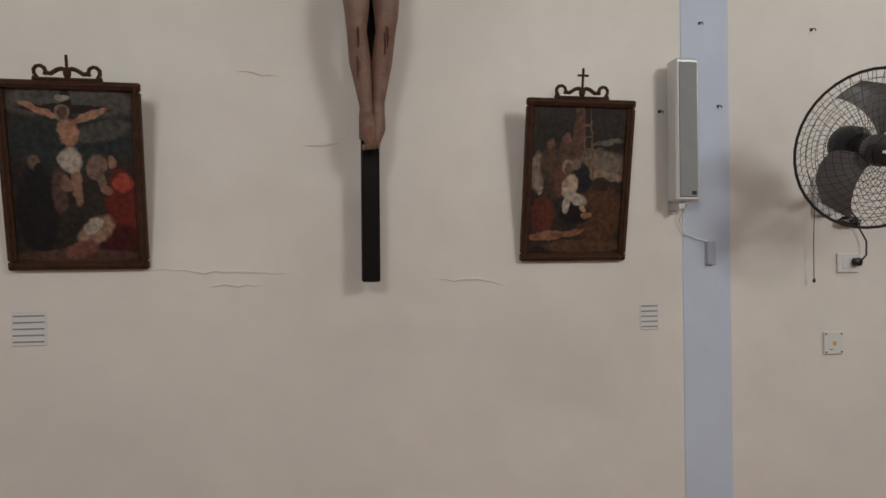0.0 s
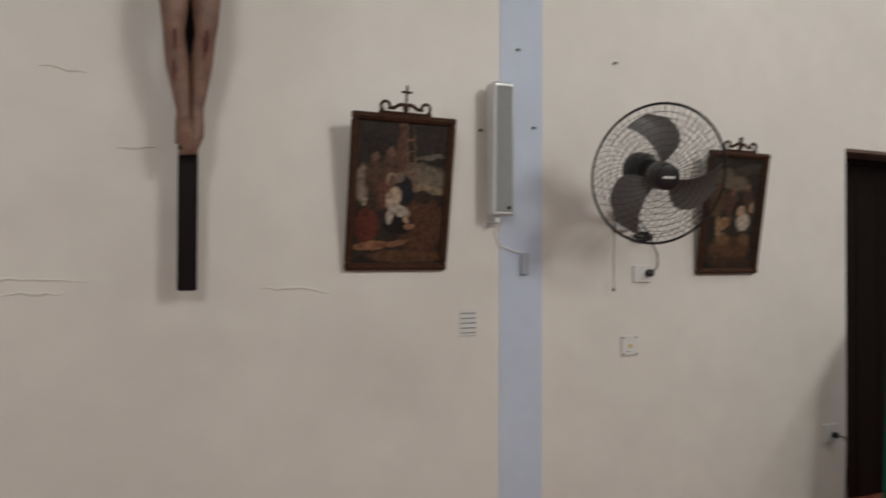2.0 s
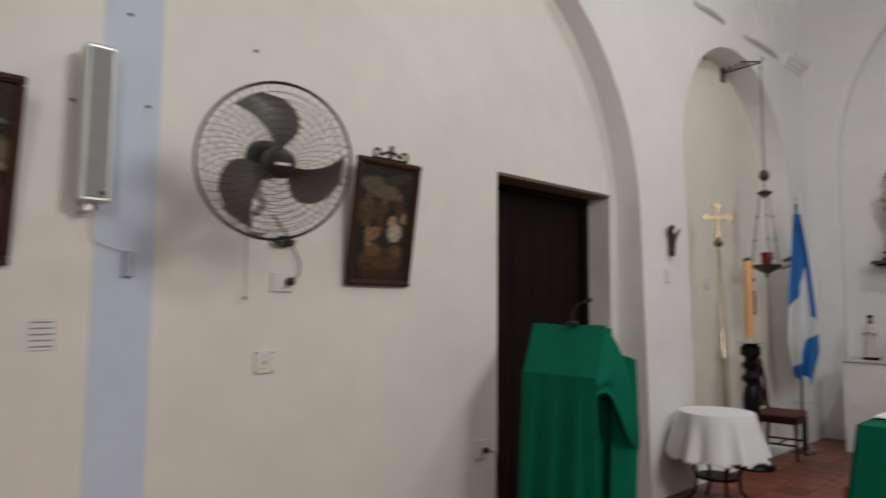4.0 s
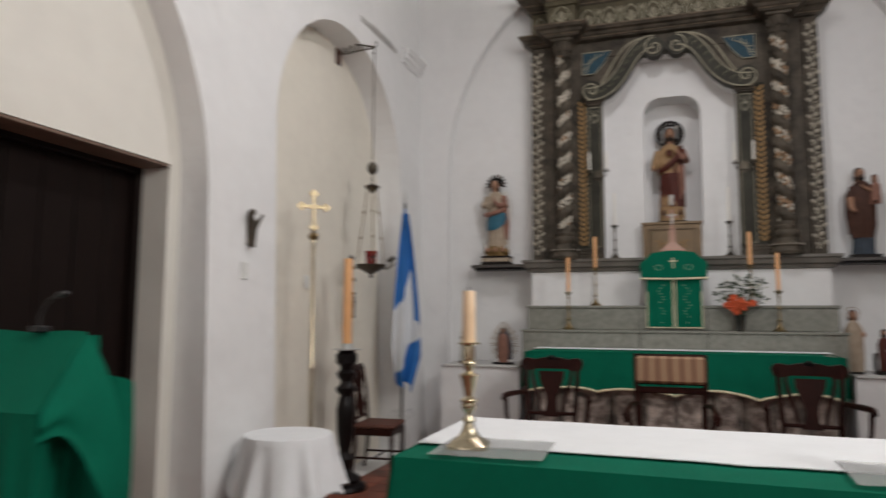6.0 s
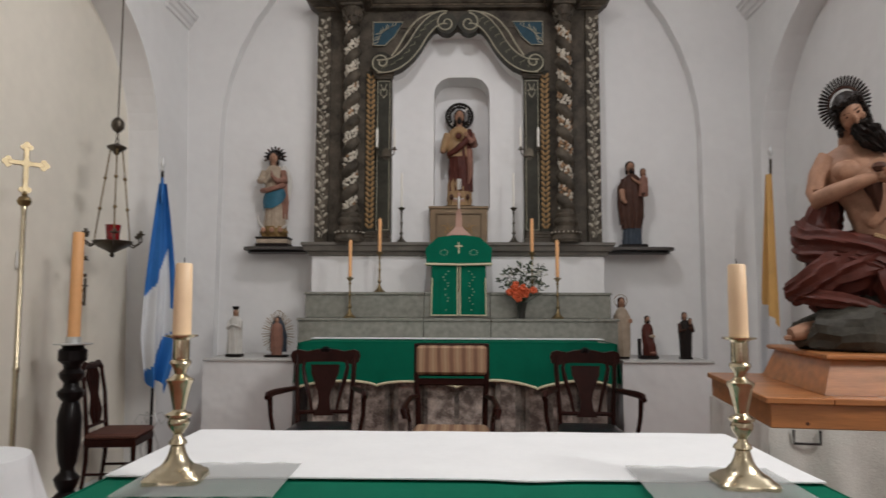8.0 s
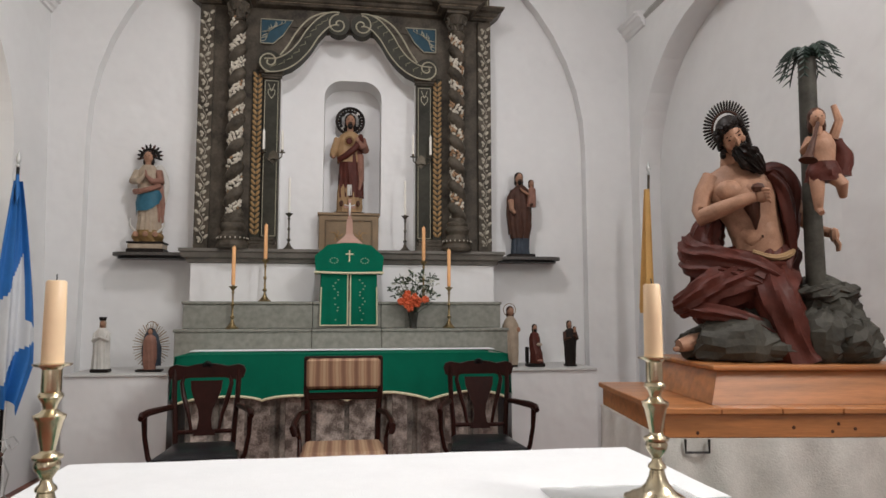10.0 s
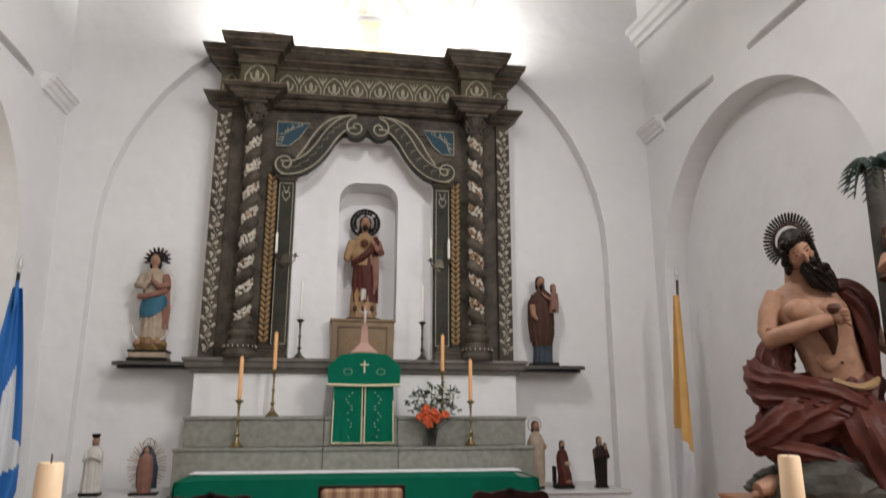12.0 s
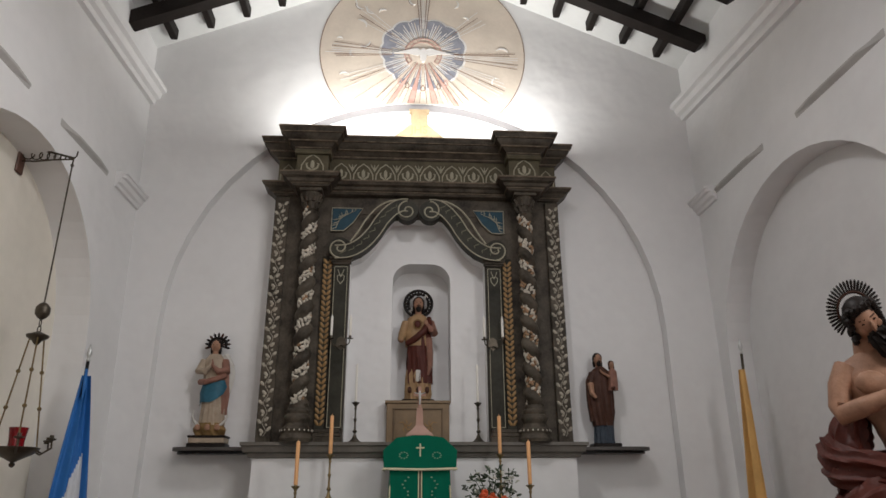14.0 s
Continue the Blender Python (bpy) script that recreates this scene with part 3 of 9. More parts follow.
SCENE_1 = [(0.5, 0.62, 0.62, 0.10, -6, (0.155, 0.125, 0.090)), (0.62, 0.77, 0.36, 0.022, 8, (0.13, 0.11, 0.085)), (0.55, 0.54, 0.5, 0.035, -8, (0.23, 0.17, 0.11)), (-0.86, 0.56, 0.16, 0.14, 0, (0.22, 0.175, 0.13)),
    (0.0, 0.84, 0.13, 0.22, 0, (0.11, 0.055, 0.036)), (0.12, 0.70, 0.022, 0.30, 3, (0.15, 0.085, 0.05)), (0.30, 0.70, 0.022, 0.30, 5, (0.15, 0.085, 0.05)),
    (0.20, 0.88, 0.11, 0.008, 0, (0.13, 0.075, 0.045)), (0.20, 0.80, 0.11, 0.008, 0, (0.13, 0.075, 0.045)), (0.21, 0.72, 0.11, 0.008, 0, (0.13, 0.075, 0.045)), (0.23, 0.64, 0.11, 0.008, 0, (0.15, 0.085, 0.05)), (0.24, 0.56, 0.11, 0.008, 0, (0.15, 0.085, 0.05)),
    (-0.60, 0.62, 0.24, 0.13, 0, (0.080, 0.046, 0.029)), (-0.24, 0.70, 0.20, 0.10, 0, (0.088, 0.052, 0.033)), (-0.60, 0.75, 0.10, 0.036, 0, (0.14, 0.08, 0.055)), (-0.25, 0.79, 0.10, 0.036, 0, (0.15, 0.085, 0.06)),
    (0.50, 0.28, 0.56, 0.22, 0, (0.085, 0.040, 0.021)), (0.52, 0.48, 0.22, 0.055, 0, (0.032, 0.020, 0.014)), (-0.72, 0.27, 0.27, 0.13, 0, (0.105, 0.028, 0.018)), (-0.55, 0.42, 0.22, 0.06, 0, (0.055, 0.035, 0.022)), (-0.78, 0.44, 0.06, 0.035, -25, (0.34, 0.25, 0.18)),
    (-0.35, 0.50, 0.16, 0.11, 0, (0.12, 0.052, 0.036)), (0.12, 0.53, 0.18, 0.11, 15, (0.014, 0.015, 0.019)), (-0.02, 0.28, 0.38, 0.075, 0, DRK), (-0.22, 0.60, 0.12, 0.05, 0, (0.28, 0.20, 0.14)), (-0.20, 0.585, 0.09, 0.04, 0, (0.13, 0.075, 0.05)), (-0.03, 0.62, 0.10, 0.04, 0, (0.17, 0.12, 0.09)),
    (-0.16, 0.47, 0.17, 0.085, -15, (0.42, 0.32, 0.23)), (-0.02, 0.385, 0.26, 0.045, -22, CRM), (-0.22, 0.33, 0.08, 0.055, 0, CRM), (0.16, 0.31, 0.10, 0.022, -35, (0.36, 0.24, 0.16)), (0.25, 0.265, 0.12, 0.022, 15, (0.26, 0.13, 0.075)),
    (-0.60, 0.125, 0.46, 0.033, 4, (0.24, 0.115, 0.062)), (-0.05, 0.14, 0.28, 0.022, 12, (0.19, 0.09, 0.05)), (0.2, 0.05, 0.9, 0.05, 0, (0.095, 0.048, 0.026))]
SCENE_2 = [(-0.2, 0.80, 0.8, 0.09, -14, (0.12, 0.095, 0.065)), (0.4, 0.90, 0.6, 0.05, 10, (0.05, 0.04, 0.03)), (-0.65, 0.60, 0.30, 0.14, 0, (0.09, 0.052, 0.030)), (-0.1, 0.58, 0.26, 0.15, 0, (0.075, 0.042, 0.026)), (0.55, 0.56, 0.28, 0.17, 0, (0.060, 0.036, 0.024)),
    (-0.05, 0.70, 0.10, 0.04, 0, (0.16, 0.09, 0.06)), (0.50, 0.73, 0.10, 0.04, 0, (0.17, 0.10, 0.065)), (-0.6, 0.74, 0.10, 0.04, 0, (0.14, 0.08, 0.05)), (0.15, 0.55, 0.16, 0.10, -30, (0.02, 0.016, 0.014)),
    (0.42, 0.42, 0.28, 0.085, -35, CRM), (0.30, 0.52, 0.16, 0.06, -30, (0.36, 0.24, 0.16)), (-0.35, 0.40, 0.30, 0.06, 25, (0.22, 0.125, 0.07)), (-0.52, 0.36, 0.10, 0.12, 10, (0.25, 0.16, 0.09)), (0.72, 0.56, 0.10, 0.05, 0, (0.28, 0.18, 0.12)),
    (0.0, 0.17, 0.85, 0.12, 0, (0.085, 0.043, 0.023)), (-0.3, 0.26, 0.30, 0.06, 10, (0.15, 0.085, 0.045)), (0.55, 0.26, 0.22, 0.06, -10, (0.14, 0.075, 0.04)), (0.1, 0.05, 0.9, 0.05, 0, (0.05, 0.028, 0.017))]


def picture(x0, x1, z0, z1, lean, scene_kind, label, group="religious pictures along the nave wall"):
    """A framed picture that hangs with its top leaning out from the wall."""
    W, H = x1 - x0, (z1 - z0) / math.cos(radians(lean))
    t = thing("framed_picture", pose((x0 + x1) / 2, YN - 0.003, z0, lean, 0, 0), label, "picture", group)
    h, r, w = W / 2, 0.0, 0.036
    for nm, bx in (("frame_rail", (-h, h, 0, w)), ("frame_rail", (-h, h, H - w, H)), ("frame_rail", (-h, -h + w, w, H - w)), ("frame_rail", (h - w, h, w, H - w))):
        mb = Mesh().box(bx[0], bx[1], -0.032, -0.002, bx[2], bx[3], bevel=0.006)
        horiz = bx[1] - bx[0] > 0.1
        # a beaded inner strip and an outer roll
        if horiz:
            zc = (bx[2] + bx[3]) / 2
            mb.tube([(bx[0] + 0.008, -0.034, zc), (bx[1] - 0.008, -0.034, zc)], 0.007, 6)
        else:
            xc = (bx[0] + bx[1]) / 2
            mb.tube([(xc, -0.034, bx[2] - 0.02), (xc, -0.034, bx[3] + 0.02)], 0.007, 6)
        part(nm, mb, FRAMEWOOD, t)
    part("hanging_wire", Mesh().tube([(0, -0.004, H * 0.9), (0, -0.004 + 0.0, H * 0.96)], 0.002, 5), PEWTER, t)
    iw, ih = h - w, H - 2 * w
    cv = oil_canvas("old_oil_painting", (0.030, 0.024, 0.019), (SCENE_0, SCENE_1, SCENE_2)[scene_kind], iw, ih, w)
    part("canvas", Mesh().box(-h + w * 0.8, h - w * 0.8, -0.016, -0.004, w * 0.8, H - w * 0.8), cv, t, "dark old oil painting with figures as plain shapes", smooth=False)
    # carved crest with scrolls and a small cross
    mb = Mesh()
    mb.box(-0.13, 0.13, -0.022, -0.008, H, H + 0.012, bevel=0.003)
    for s in (-1, 1):
        pts = [(s * 0.125, -0.015, H + 0.012)] + [(s * (0.10 + 0.022 * math.cos(a)), -0.015, H + 0.034 + 0.022 * math.sin(a)) for a in [radians(-60 + 40 * q) for q in range(8)]]
        mb.tube(pts, 0.008, 6)
        mb.tube([(s * 0.085, -0.015, H + 0.030), (s * 0.06, -0.015, H + 0.026), (s * 0.035, -0.015, H + 0.042), (s * 0.02, -0.015, H + 0.046), (0, -0.015, H + 0.040)], 0.009, 6)
    mb.ball((0, -0.015, H + 0.03), (0.016, 0.012, 0.025))
    part("crest", mb, FRAMEWOOD, t, "carved scrolled crest")
    if scene_kind == 1 or scene_kind == 0:
        top = H + 0.13 if scene_kind == 1 else H + 0.10
        mb = Mesh().box(-0.005, 0.005, -0.02, -0.010, H + 0.045, top, bevel=0.002)
        if scene_kind == 1:
            mb.box(-0.02, 0.02, -0.02, -0.010, top - 0.032, top - 0.022, bevel=0.002)
            for cx, cz in ((-0.022, top - 0.027), (0.022, top - 0.027), (0, top)):
                mb.ball((cx, -0.015, cz), 0.006, 0, 8)
        part("cross_finial", mb, FRAMEWOOD, t)
    else:
        part("cross_finial", Mesh().box(-0.012, 0.012, -0.02, -0.010, H + 0.045, H + 0.085, bevel=0.002), FRAMEWOOD, t)
    return t


picture(-0.475, 0.063, 1.665, 2.413, 10.5, 0, "dark oil picture of a figure on a cross, carved frame")
picture(1.68, 2.195, 1.68, 2.41, 10.5, 1, "brown oil picture with ladder in carved wooden frame")
picture(3.80, 4.265, 1.65, 2.37, 8.5, 2, "brown oil picture in carved frame beside the door")


def crucifix():
    t = thing("crucifix", pose(0.985, YN, 1.596), "large crucifix with dark wooden beam hung on plaster", "crucifix")
    part("upright", Mesh().box(-0.039, 0.039, -0.145, -0.095, 0, 2.15, bevel=0.006), BLACKWOOD, t)
    part("crossbar", Mesh().box(-0.62, 0.62, -0.095, -0.05, 1.62, 1.70, bevel=0.006), BLACKWOOD, t)
    part("wall_block", Mesh().box(-0.03, 0.03, -0.095, -0.001, 1.0, 1.10, bevel=0.004), BLACKWOOD, t)
    part("wall_block", Mesh().box(-0.03, 0.03, -0.095, -0.001, 0.3, 0.36, bevel=0.004), BLACKWOOD, t)
    mb = Mesh()
    def limb(pts, rs, slot=0):
        mb.tube(pts, rs, 12, slot)
    # two legs, feet crossed on the beam
    limb([(-0.028, -0.21, 0.60), (-0.022, -0.205, 0.66), (-0.020, -0.20, 0.74), (-0.045, -0.215, 0.92), (-0.060, -0.245, 1.04), (-0.060, -0.265, 1.10), (-0.062, -0.235, 1.22), (-0.060, -0.19, 1.40)], [0.024, 0.030, 0.028, 0.046, 0.042, 0.050, 0.062, 0.075])
    limb([(0.024, -0.19, 0.62), (0.030, -0.185, 0.68), (0.032, -0.18, 0.76), (0.046, -0.20, 0.92), (0.060, -0.235, 1.04), (0.062, -0.255, 1.10), (0.062, -0.225, 1.22), (0.060, -0.185, 1.40)], [0.024, 0.030, 0.028, 0.045, 0.042, 0.050, 0.062, 0.075])
    limb([(-0.022, -0.205, 0.70), (-0.014, -0.225, 0.64), (-0.005, -0.215, 0.575)], [0.030, 0.038, 0.020])
    limb([(0.032, -0.19, 0.70), (0.026, -0.205, 0.64), (0.016, -0.20, 0.58)], [0.029, 0.034, 0.020])
    for k in range(5):
        mb.ball((-0.032 + 0.015 * k, -0.225 + 0.003 * k, 0.563 + 0.002 * k), (0.009, 0.014, 0.014), 0, 8)
    mb.ball((-0.010, -0.245, 0.645), (0.013, 0.010, 0.016), 1, 8)
    for x, z in ((-0.058, 1.02), (0.062, 1.03), (0.050, 1.00), (-0.062, 0.90)):
        mb.tube([(x, -0.29, z + 0.02), (x + 0.003, -0.285, z - 0.03), (x + 0.002, -0.266, z - 0.06)], [0.005, 0.004, 0.002], 6, 1)
    mb.loft([[(0.13 * k * math.cos(a), -0.17 + 0.085 * k * math.sin(a), z) for a in [2 * math.pi * q / 14 for q in range(14)]] for z, k in ((1.34, 1.0), (1.42, 1.08), (1.50, 0.95))], 2)
    mb.loft([[(rx * math.cos(a), -0.165 + ry * math.sin(a), z) for a in [2 * math.pi * q / 14 for q in range(14)]] for z, rx, ry in ((1.48, 0.115, 0.075), (1.60, 0.10, 0.07), (1.74, 0.135, 0.085), (1.82, 0.12, 0.07), (1.86, 0.04, 0.04))], 0)
    for s in (-1, 1):
        limb([(s * 0.12, -0.16, 1.80), (s * 0.34, -0.14, 1.76), (s * 0.56, -0.125, 1.70)], [0.042, 0.033, 0.022])
    mb.ball((0.02, -0.20, 1.93), (0.06, 0.07, 0.08), 0)
    f = part("figure", mb, [mat("aged_flesh_paint", (0.22, 0.125, 0.088), 0.5, var=0.4, scale=14, bump=0.1), mat("dark_red_paint", (0.09, 0.012, 0.010), 0.4), mat("ochre_cloth_paint", (0.35, 0.26, 0.15), 0.6)], t, "plain carved figure with worn flesh-coloured paint")
crucifix()


def wall_vent(x, z, w=0.118, h=0.135):
    t = thing("wall_vent", pose(x, YN, z), "small white wall vent with grey slits", "vent", "slitted vents in the nave wall")
    part("plate", Mesh().box(-w / 2, w / 2, -0.004, 0, -h / 2, h / 2, bevel=0.002), WHITEPL, t)
    for k in range(5):
        part("slat", Mesh().box(-w * 0.44, w * 0.44, -0.007, -0.004, -h * 0.40 + k * h * 0.19, -h * 0.40 + k * h * 0.19 + 0.006, bevel=0.001), GREYMESH, t, smooth=False)
wall_vent(-0.41, 1.42, 0.135, 0.14)
wall_vent(2.33, 1.405, 0.095, 0.13)


def loudspeaker():
    t = thing("loudspeaker", pose(2.468, YN, 1.95), "tall slim grey column loudspeaker bolted to the wall", "loudspeaker")
    part("cabinet", Mesh().box(-0.060, 0.060, -0.135, -0.045, 0, 0.672, bevel=0.010), SILVER, t, "pale grey metal cabinet")
    part("grille", Mesh().box(-0.046, 0.046, -0.141, -0.134, 0.02, 0.652, bevel=0.003), GREYMESH, t, "grey cloth grille")
    part("badge", Mesh().box(0.012, 0.036, -0.1435, -0.1405, 0.03, 0.048, bevel=0.001), BLACK, t)
    part("bracket", Mesh().box(-0.03, 0.0, -0.10, -0.001, -0.035, 0.003, bevel=0.003).box(-0.035, 0.005, -0.006, -0.0005, -0.055, 0.02, bevel=0.002), SILVER, t)
    part("bracket", Mesh().box(-0.03, 0.03, -0.05, -0.0005, 0.60, 0.64, bevel=0.003), SILVER, t)
    j = thing("junction_box", pose(2.65, YN - 0.004, 1.65), "small pale junction box on the blue strip", "electrical box")
    part("box", Mesh().box(-0.022, 0.022, -0.025, 0, 0, 0.115, bevel=0.004), mat("grey_plastic", (0.40, 0.44, 0.50), 0.5, var=0.05), j)
    part("cable", Mesh().tube([(-0.15, -0.06, 0.29), (-0.17, -0.02, 0.22), (-0.14, -0.012, 0.15), (-0.07, -0.012, 0.125), (-0.01, -0.012, 0.112)], 0.004, 6), WHITEPL, j, "thin white cable")
loudspeaker()


def wall_fan():
    C = Vector((3.02, 2.76, 2.125))
    t = thing("wall_fan", Matrix.Translation(C) @ pose(0, 0, 0, 14, 0, -14), "black wall fan with grey blades and wire cage", "fan")
    R = 0.326
    CAGE = mat("dark_wire", (0.03, 0.03, 0.032), 0.4, 0.6, var=0.1)
    BLADE = mat("grey_fan_blade", (0.10, 0.093, 0.088), 0.45, var=0.12, scale=4)
    # cage: rims, front and rear wires
    mb = Mesh()
    ring = lambda r, y, n=40: [(r * math.cos(2 * math.pi * k / n), y, r * math.sin(2 * math.pi * k / n)) for k in range(n)]
    mb.tube(ring(R, 0.0), 0.0065, 6, 0, True)
    part("cage_rim", mb, CAGE, t)
    for nm, sg, depth in (("front_cage", -1, 0.075), ("rear_cage", 1, 0.10)):
        mb = Mesh()
        for k in range(8):
            r = R * (0.26 + 0.09 * k)
            mb.tube(ring(r, sg * depth * (1 - (r / R) ** 3)), 0.0013, 4, 0, True)
        N = 44 if sg < 0 else 60
        for k in range(N):
            a0 = 2 * math.pi * k / N
            pts = []
            for q in range(6):
                f = 0.22 + 0.78 * q / 5
                a = a0 + 0.55 * f * sg
                r = R * f
                pts.append((r * math.cos(a), sg * depth * (1 - f ** 3), r * math.sin(a)))
            mb.tube(pts, 0.0011, 4)
        tagged(part(nm, mb, CAGE, t), kind="stuff")
    part("badge", Mesh().lathe([(0.001, 0), (0.05, 0), (0.060, 0.006), (0.058, 0.014), (0.04, 0.019), (0.001, 0.021)], n=24, mx=pose(0, -0.070, 0, 90, 0, 0)), BLACK, t, "round black badge with plain mark")
    part("badge_mark", Mesh().box(-0.028, 0.028, -0.0935, -0.0915, -0.005, 0.006), WHITEPL, t)
    part("hub", Mesh().lathe([(0.001, 0), (0.06, 0), (0.066, 0.02), (0.066, 0.06), (0.02, 0.062)], n=20, mx=pose(0, 0.02, 0, 90, 0, 0)), BLADE, t)
    for b in range(3):
        a0 = radians(118 + 120 * b)
        top, bot = [], []
        for q in range(9):
            f = q / 8
            r = 0.055 + (R * 0.90 - 0.055) * f
            lead = a0 + 0.42 * f ** 1.3 - 0.15
            wid = (0.58 + 0.42 * math.sin(math.pi * min(1, f * 1.05)) ** 0.8) * (1 if f < 0.9 else 0.75)
            tw = 0.045 * (1 - 0.3 * f)
            top.append((r * math.cos(lead), -0.018 - tw * 0.5, r * math.sin(lead)))
            bot.append((r * math.cos(lead - wid), -0.018 + tw * 0.5, r * math.sin(lead - wid)))
        mb = Mesh()
        rings = []
        for p, s in zip(top, bot):
            row = [tuple(Vector(p).lerp(Vector(s), u / 6) + Vector((0, 0.012 * math.sin(math.pi * u / 6), 0))) for u in range(7)]
            rings.append(row + [(x, y + 0.004, z) for x, y, z in row[::-1]])
        mb.loft(rings)
        part("blade", mb, BLADE, t, smooth=True)
    part("motor", Mesh().lathe([(0.001, 0), (0.06, 0.003), (0.085, 0.03), (0.085, 0.10), (0.06, 0.15), (0.001, 0.16)], n=22, mx=pose(0, 0.27, 0, 90, 0, 0)), BLACK, t)
    inv = t.matrix_world.inverted()
    loc = lambda *p: tuple(inv @ Vector(p))
    part("arm", Mesh().tube([loc(3.06, 3.0, 2.12), loc(3.10, 3.08, 2.06), loc(3.20, 3.2, 2.02), loc(3.26, 3.36, 2.0)], 0.022, 10), SILVER, t)
    part("wall_plate", Mesh().box(-0.05, 0.05, -0.035, -0.001, -0.10, 0.10, bevel=0.008, mx=inv @ pose(3.27, YN, 1.99)), SILVER, t)
    part("pull_cord", Mesh().tube([loc(3.19, 3.33, 1.95), loc(3.19, 3.34, 1.75), loc(3.19, 3.34, 1.57)], 0.0022, 5).ball(loc(3.19, 3.34, 1.565), (0.008, 0.008, 0.012), 0, 8), PEWTER, t)
    pts = []
    for k in range(40):
        a = 2 * math.pi * k / 11
        pts.append(loc(3.41 + 0.055 * math.cos(a) + 0.01 * math.sin(k), 3.36 + 0.012 * math.sin(k * 1.7), 1.86 + 0.022 * math.sin(a) + 0.006 * math.cos(k * 2.1)))
    cord = Mesh().tube([loc(3.33, 3.33, 1.99), loc(3.38, 3.35, 1.94)] + pts + [loc(3.46, 3.36, 1.84), loc(3.50, 3.35, 1.76), loc(3.49, 3.34, 1.69), loc(3.455, 3.335, 1.66)], 0.0045, 6)
    cord.box(-0.02, 0.02, -0.012, 0.012, -0.012, 0.012, bevel=0.004, mx=inv @ pose(3.43, 3.35, 1.86))
    part("power_cord", cord, BLACK, t, "bundled black power cord")
    part("plug", Mesh().lathe([(0.001, 0), (0.022, 0.002), (0.022, 0.028), (0.012, 0.034), (0.001, 0.036)], n=14, mx=inv @ pose(3.455, YN - 0.014, 1.655, 90, 0, 0)), BLACK, t)
wall_fan()


def outlet(x, z, w, h, kind, y=YN, name="wall_socket", label="white plastic wall socket on the plaster"):
    t = thing(name, pose(x, y, z), label, "socket" if kind else "electrical box")
    part("plate", Mesh().box(-w / 2, w / 2, -0.012, 0, -h / 2, h / 2, bevel=0.004), WHITEPL, t)
    if kind == 1:
        part("insert", Mesh().box(-w * 0.3, w * 0.05, -0.0145, -0.011, -h * 0.3, h * 0.3, bevel=0.002), WHITEPL, t)
    elif kind == 2:
        part("rocker", Mesh().box(-w * 0.2, w * 0.2, -0.017, -0.011, -h * 0.2, h * 0.2, bevel=0.002), WHITEPL, t)
    else:
        for sx in (-1, 1):
            for sz in (-1, 1):
                part("screw", Mesh().lathe([(0.001, 0), (0.005, 0), (0.004, 0.002), (0.001, 0.002)], n=8, mx=pose(sx * w * 0.4, -0.012, sz * h * 0.4, 90, 0, 0)), PEWTER, t)
        part("sticker", Mesh().box(-0.006, 0.012, -0.0132, -0.0118, -0.012, 0.008), mat("yellow_sticker", (0.65, 0.42, 0.03), 0.5, var=0.05), t, "small yellow warning sticker", smooth=False)
        part("print", Mesh().box(-0.025, -0.005, -0.0132, -0.0118, -0.034, -0.031), BLACK, t, smooth=False)
    return t


outlet(3.42, 1.65, 0.125, 0.10, 1)
outlet(3.33, 1.245, 0.11, 0.115, 0, name="electrical_box", label="square white electrical box with yellow sticker on wall")
lo = outlet(4.93, 0.60, 0.13, 0.12, 1)
part("plug", Mesh().lathe([(0.001, 0), (0.02, 0.002), (0.02, 0.03), (0.001, 0.034)], n=12, mx=pose(0.02, -0.013, -0.01, 90, 0, 0)).tube([(0.02, -0.045, -0.01), (0.06, -0.06, -0.02), (0.10, -0.05, -0.06), (0.12, -0.03, -0.2), (0.12, -0.02, -0.45), (0.13, -0.02, -0.59)], 0.0045, 6), BLACK, lo, "black plug with trailing cord")
outlet(6.99, 1.81, 0.075, 0.12, 2, YL + 0.047, "light_switch", "small white light switch on whitewashed wall")
outlet(8.35, 1.80, 0.075, 0.12, 2, YN + 0.047, "light_switch", "small white light switch in the niche")

for x, z in ((2.61, 2.835), (3.23, 2.835), (2.395, 2.395), (2.705, 2.43), (3.26, 1.895)):
    t = thing("wall_hook", pose(x, YN - 0.004, z), "small rusty screw hook in the plaster", "hook", "hooks on the nave wall")
    part("plug", Mesh().lathe([(0.001, 0), (0.009, 0), (0.008, 0.004), (0.001, 0.005)], n=8, mx=pose(0, 0.002, 0, 90, 0, 0)), PEWTER, t)
    part("hook", Mesh().tube([(0, 0, 0), (0, -0.02, 0), (0.004, -0.026, -0.006), (0.004, -0.024, -0.014)], 0.0028, 5), PEWTER, t)

# plaster flakes: low uneven ridges on the nave wall
def plaster_ridges():
    mb = Mesh()
    rnd = random.Random(8)
    for x0, x1, z, n in ((0.07, 0.62, 1.66, 14), (0.70, 0.86, 2.20, 6), (0.30, 0.52, 1.58, 8), (1.30, 1.62, 1.60, 10), (0.42, 0.60, 2.52, 6)):
        pts = []
        zz = z
        for k in range(n):
            zz += rnd.uniform(-0.012, 0.010)
            pts.append((x0 + (x1 - x0) * k / (n - 1), YN - 0.001, zz))
        mb.tube(pts, [0.002 + 0.006 * math.sin(math.pi * k / (n - 1)) * rnd.uniform(0.5, 1) for k in range(n)], 6)
    solid("plaster_patches", mb, PLASTER, pose(0, 0, 0), "raised edges of patched plaster on the wall", "plaster", kind="structure")
plaster_ridges()


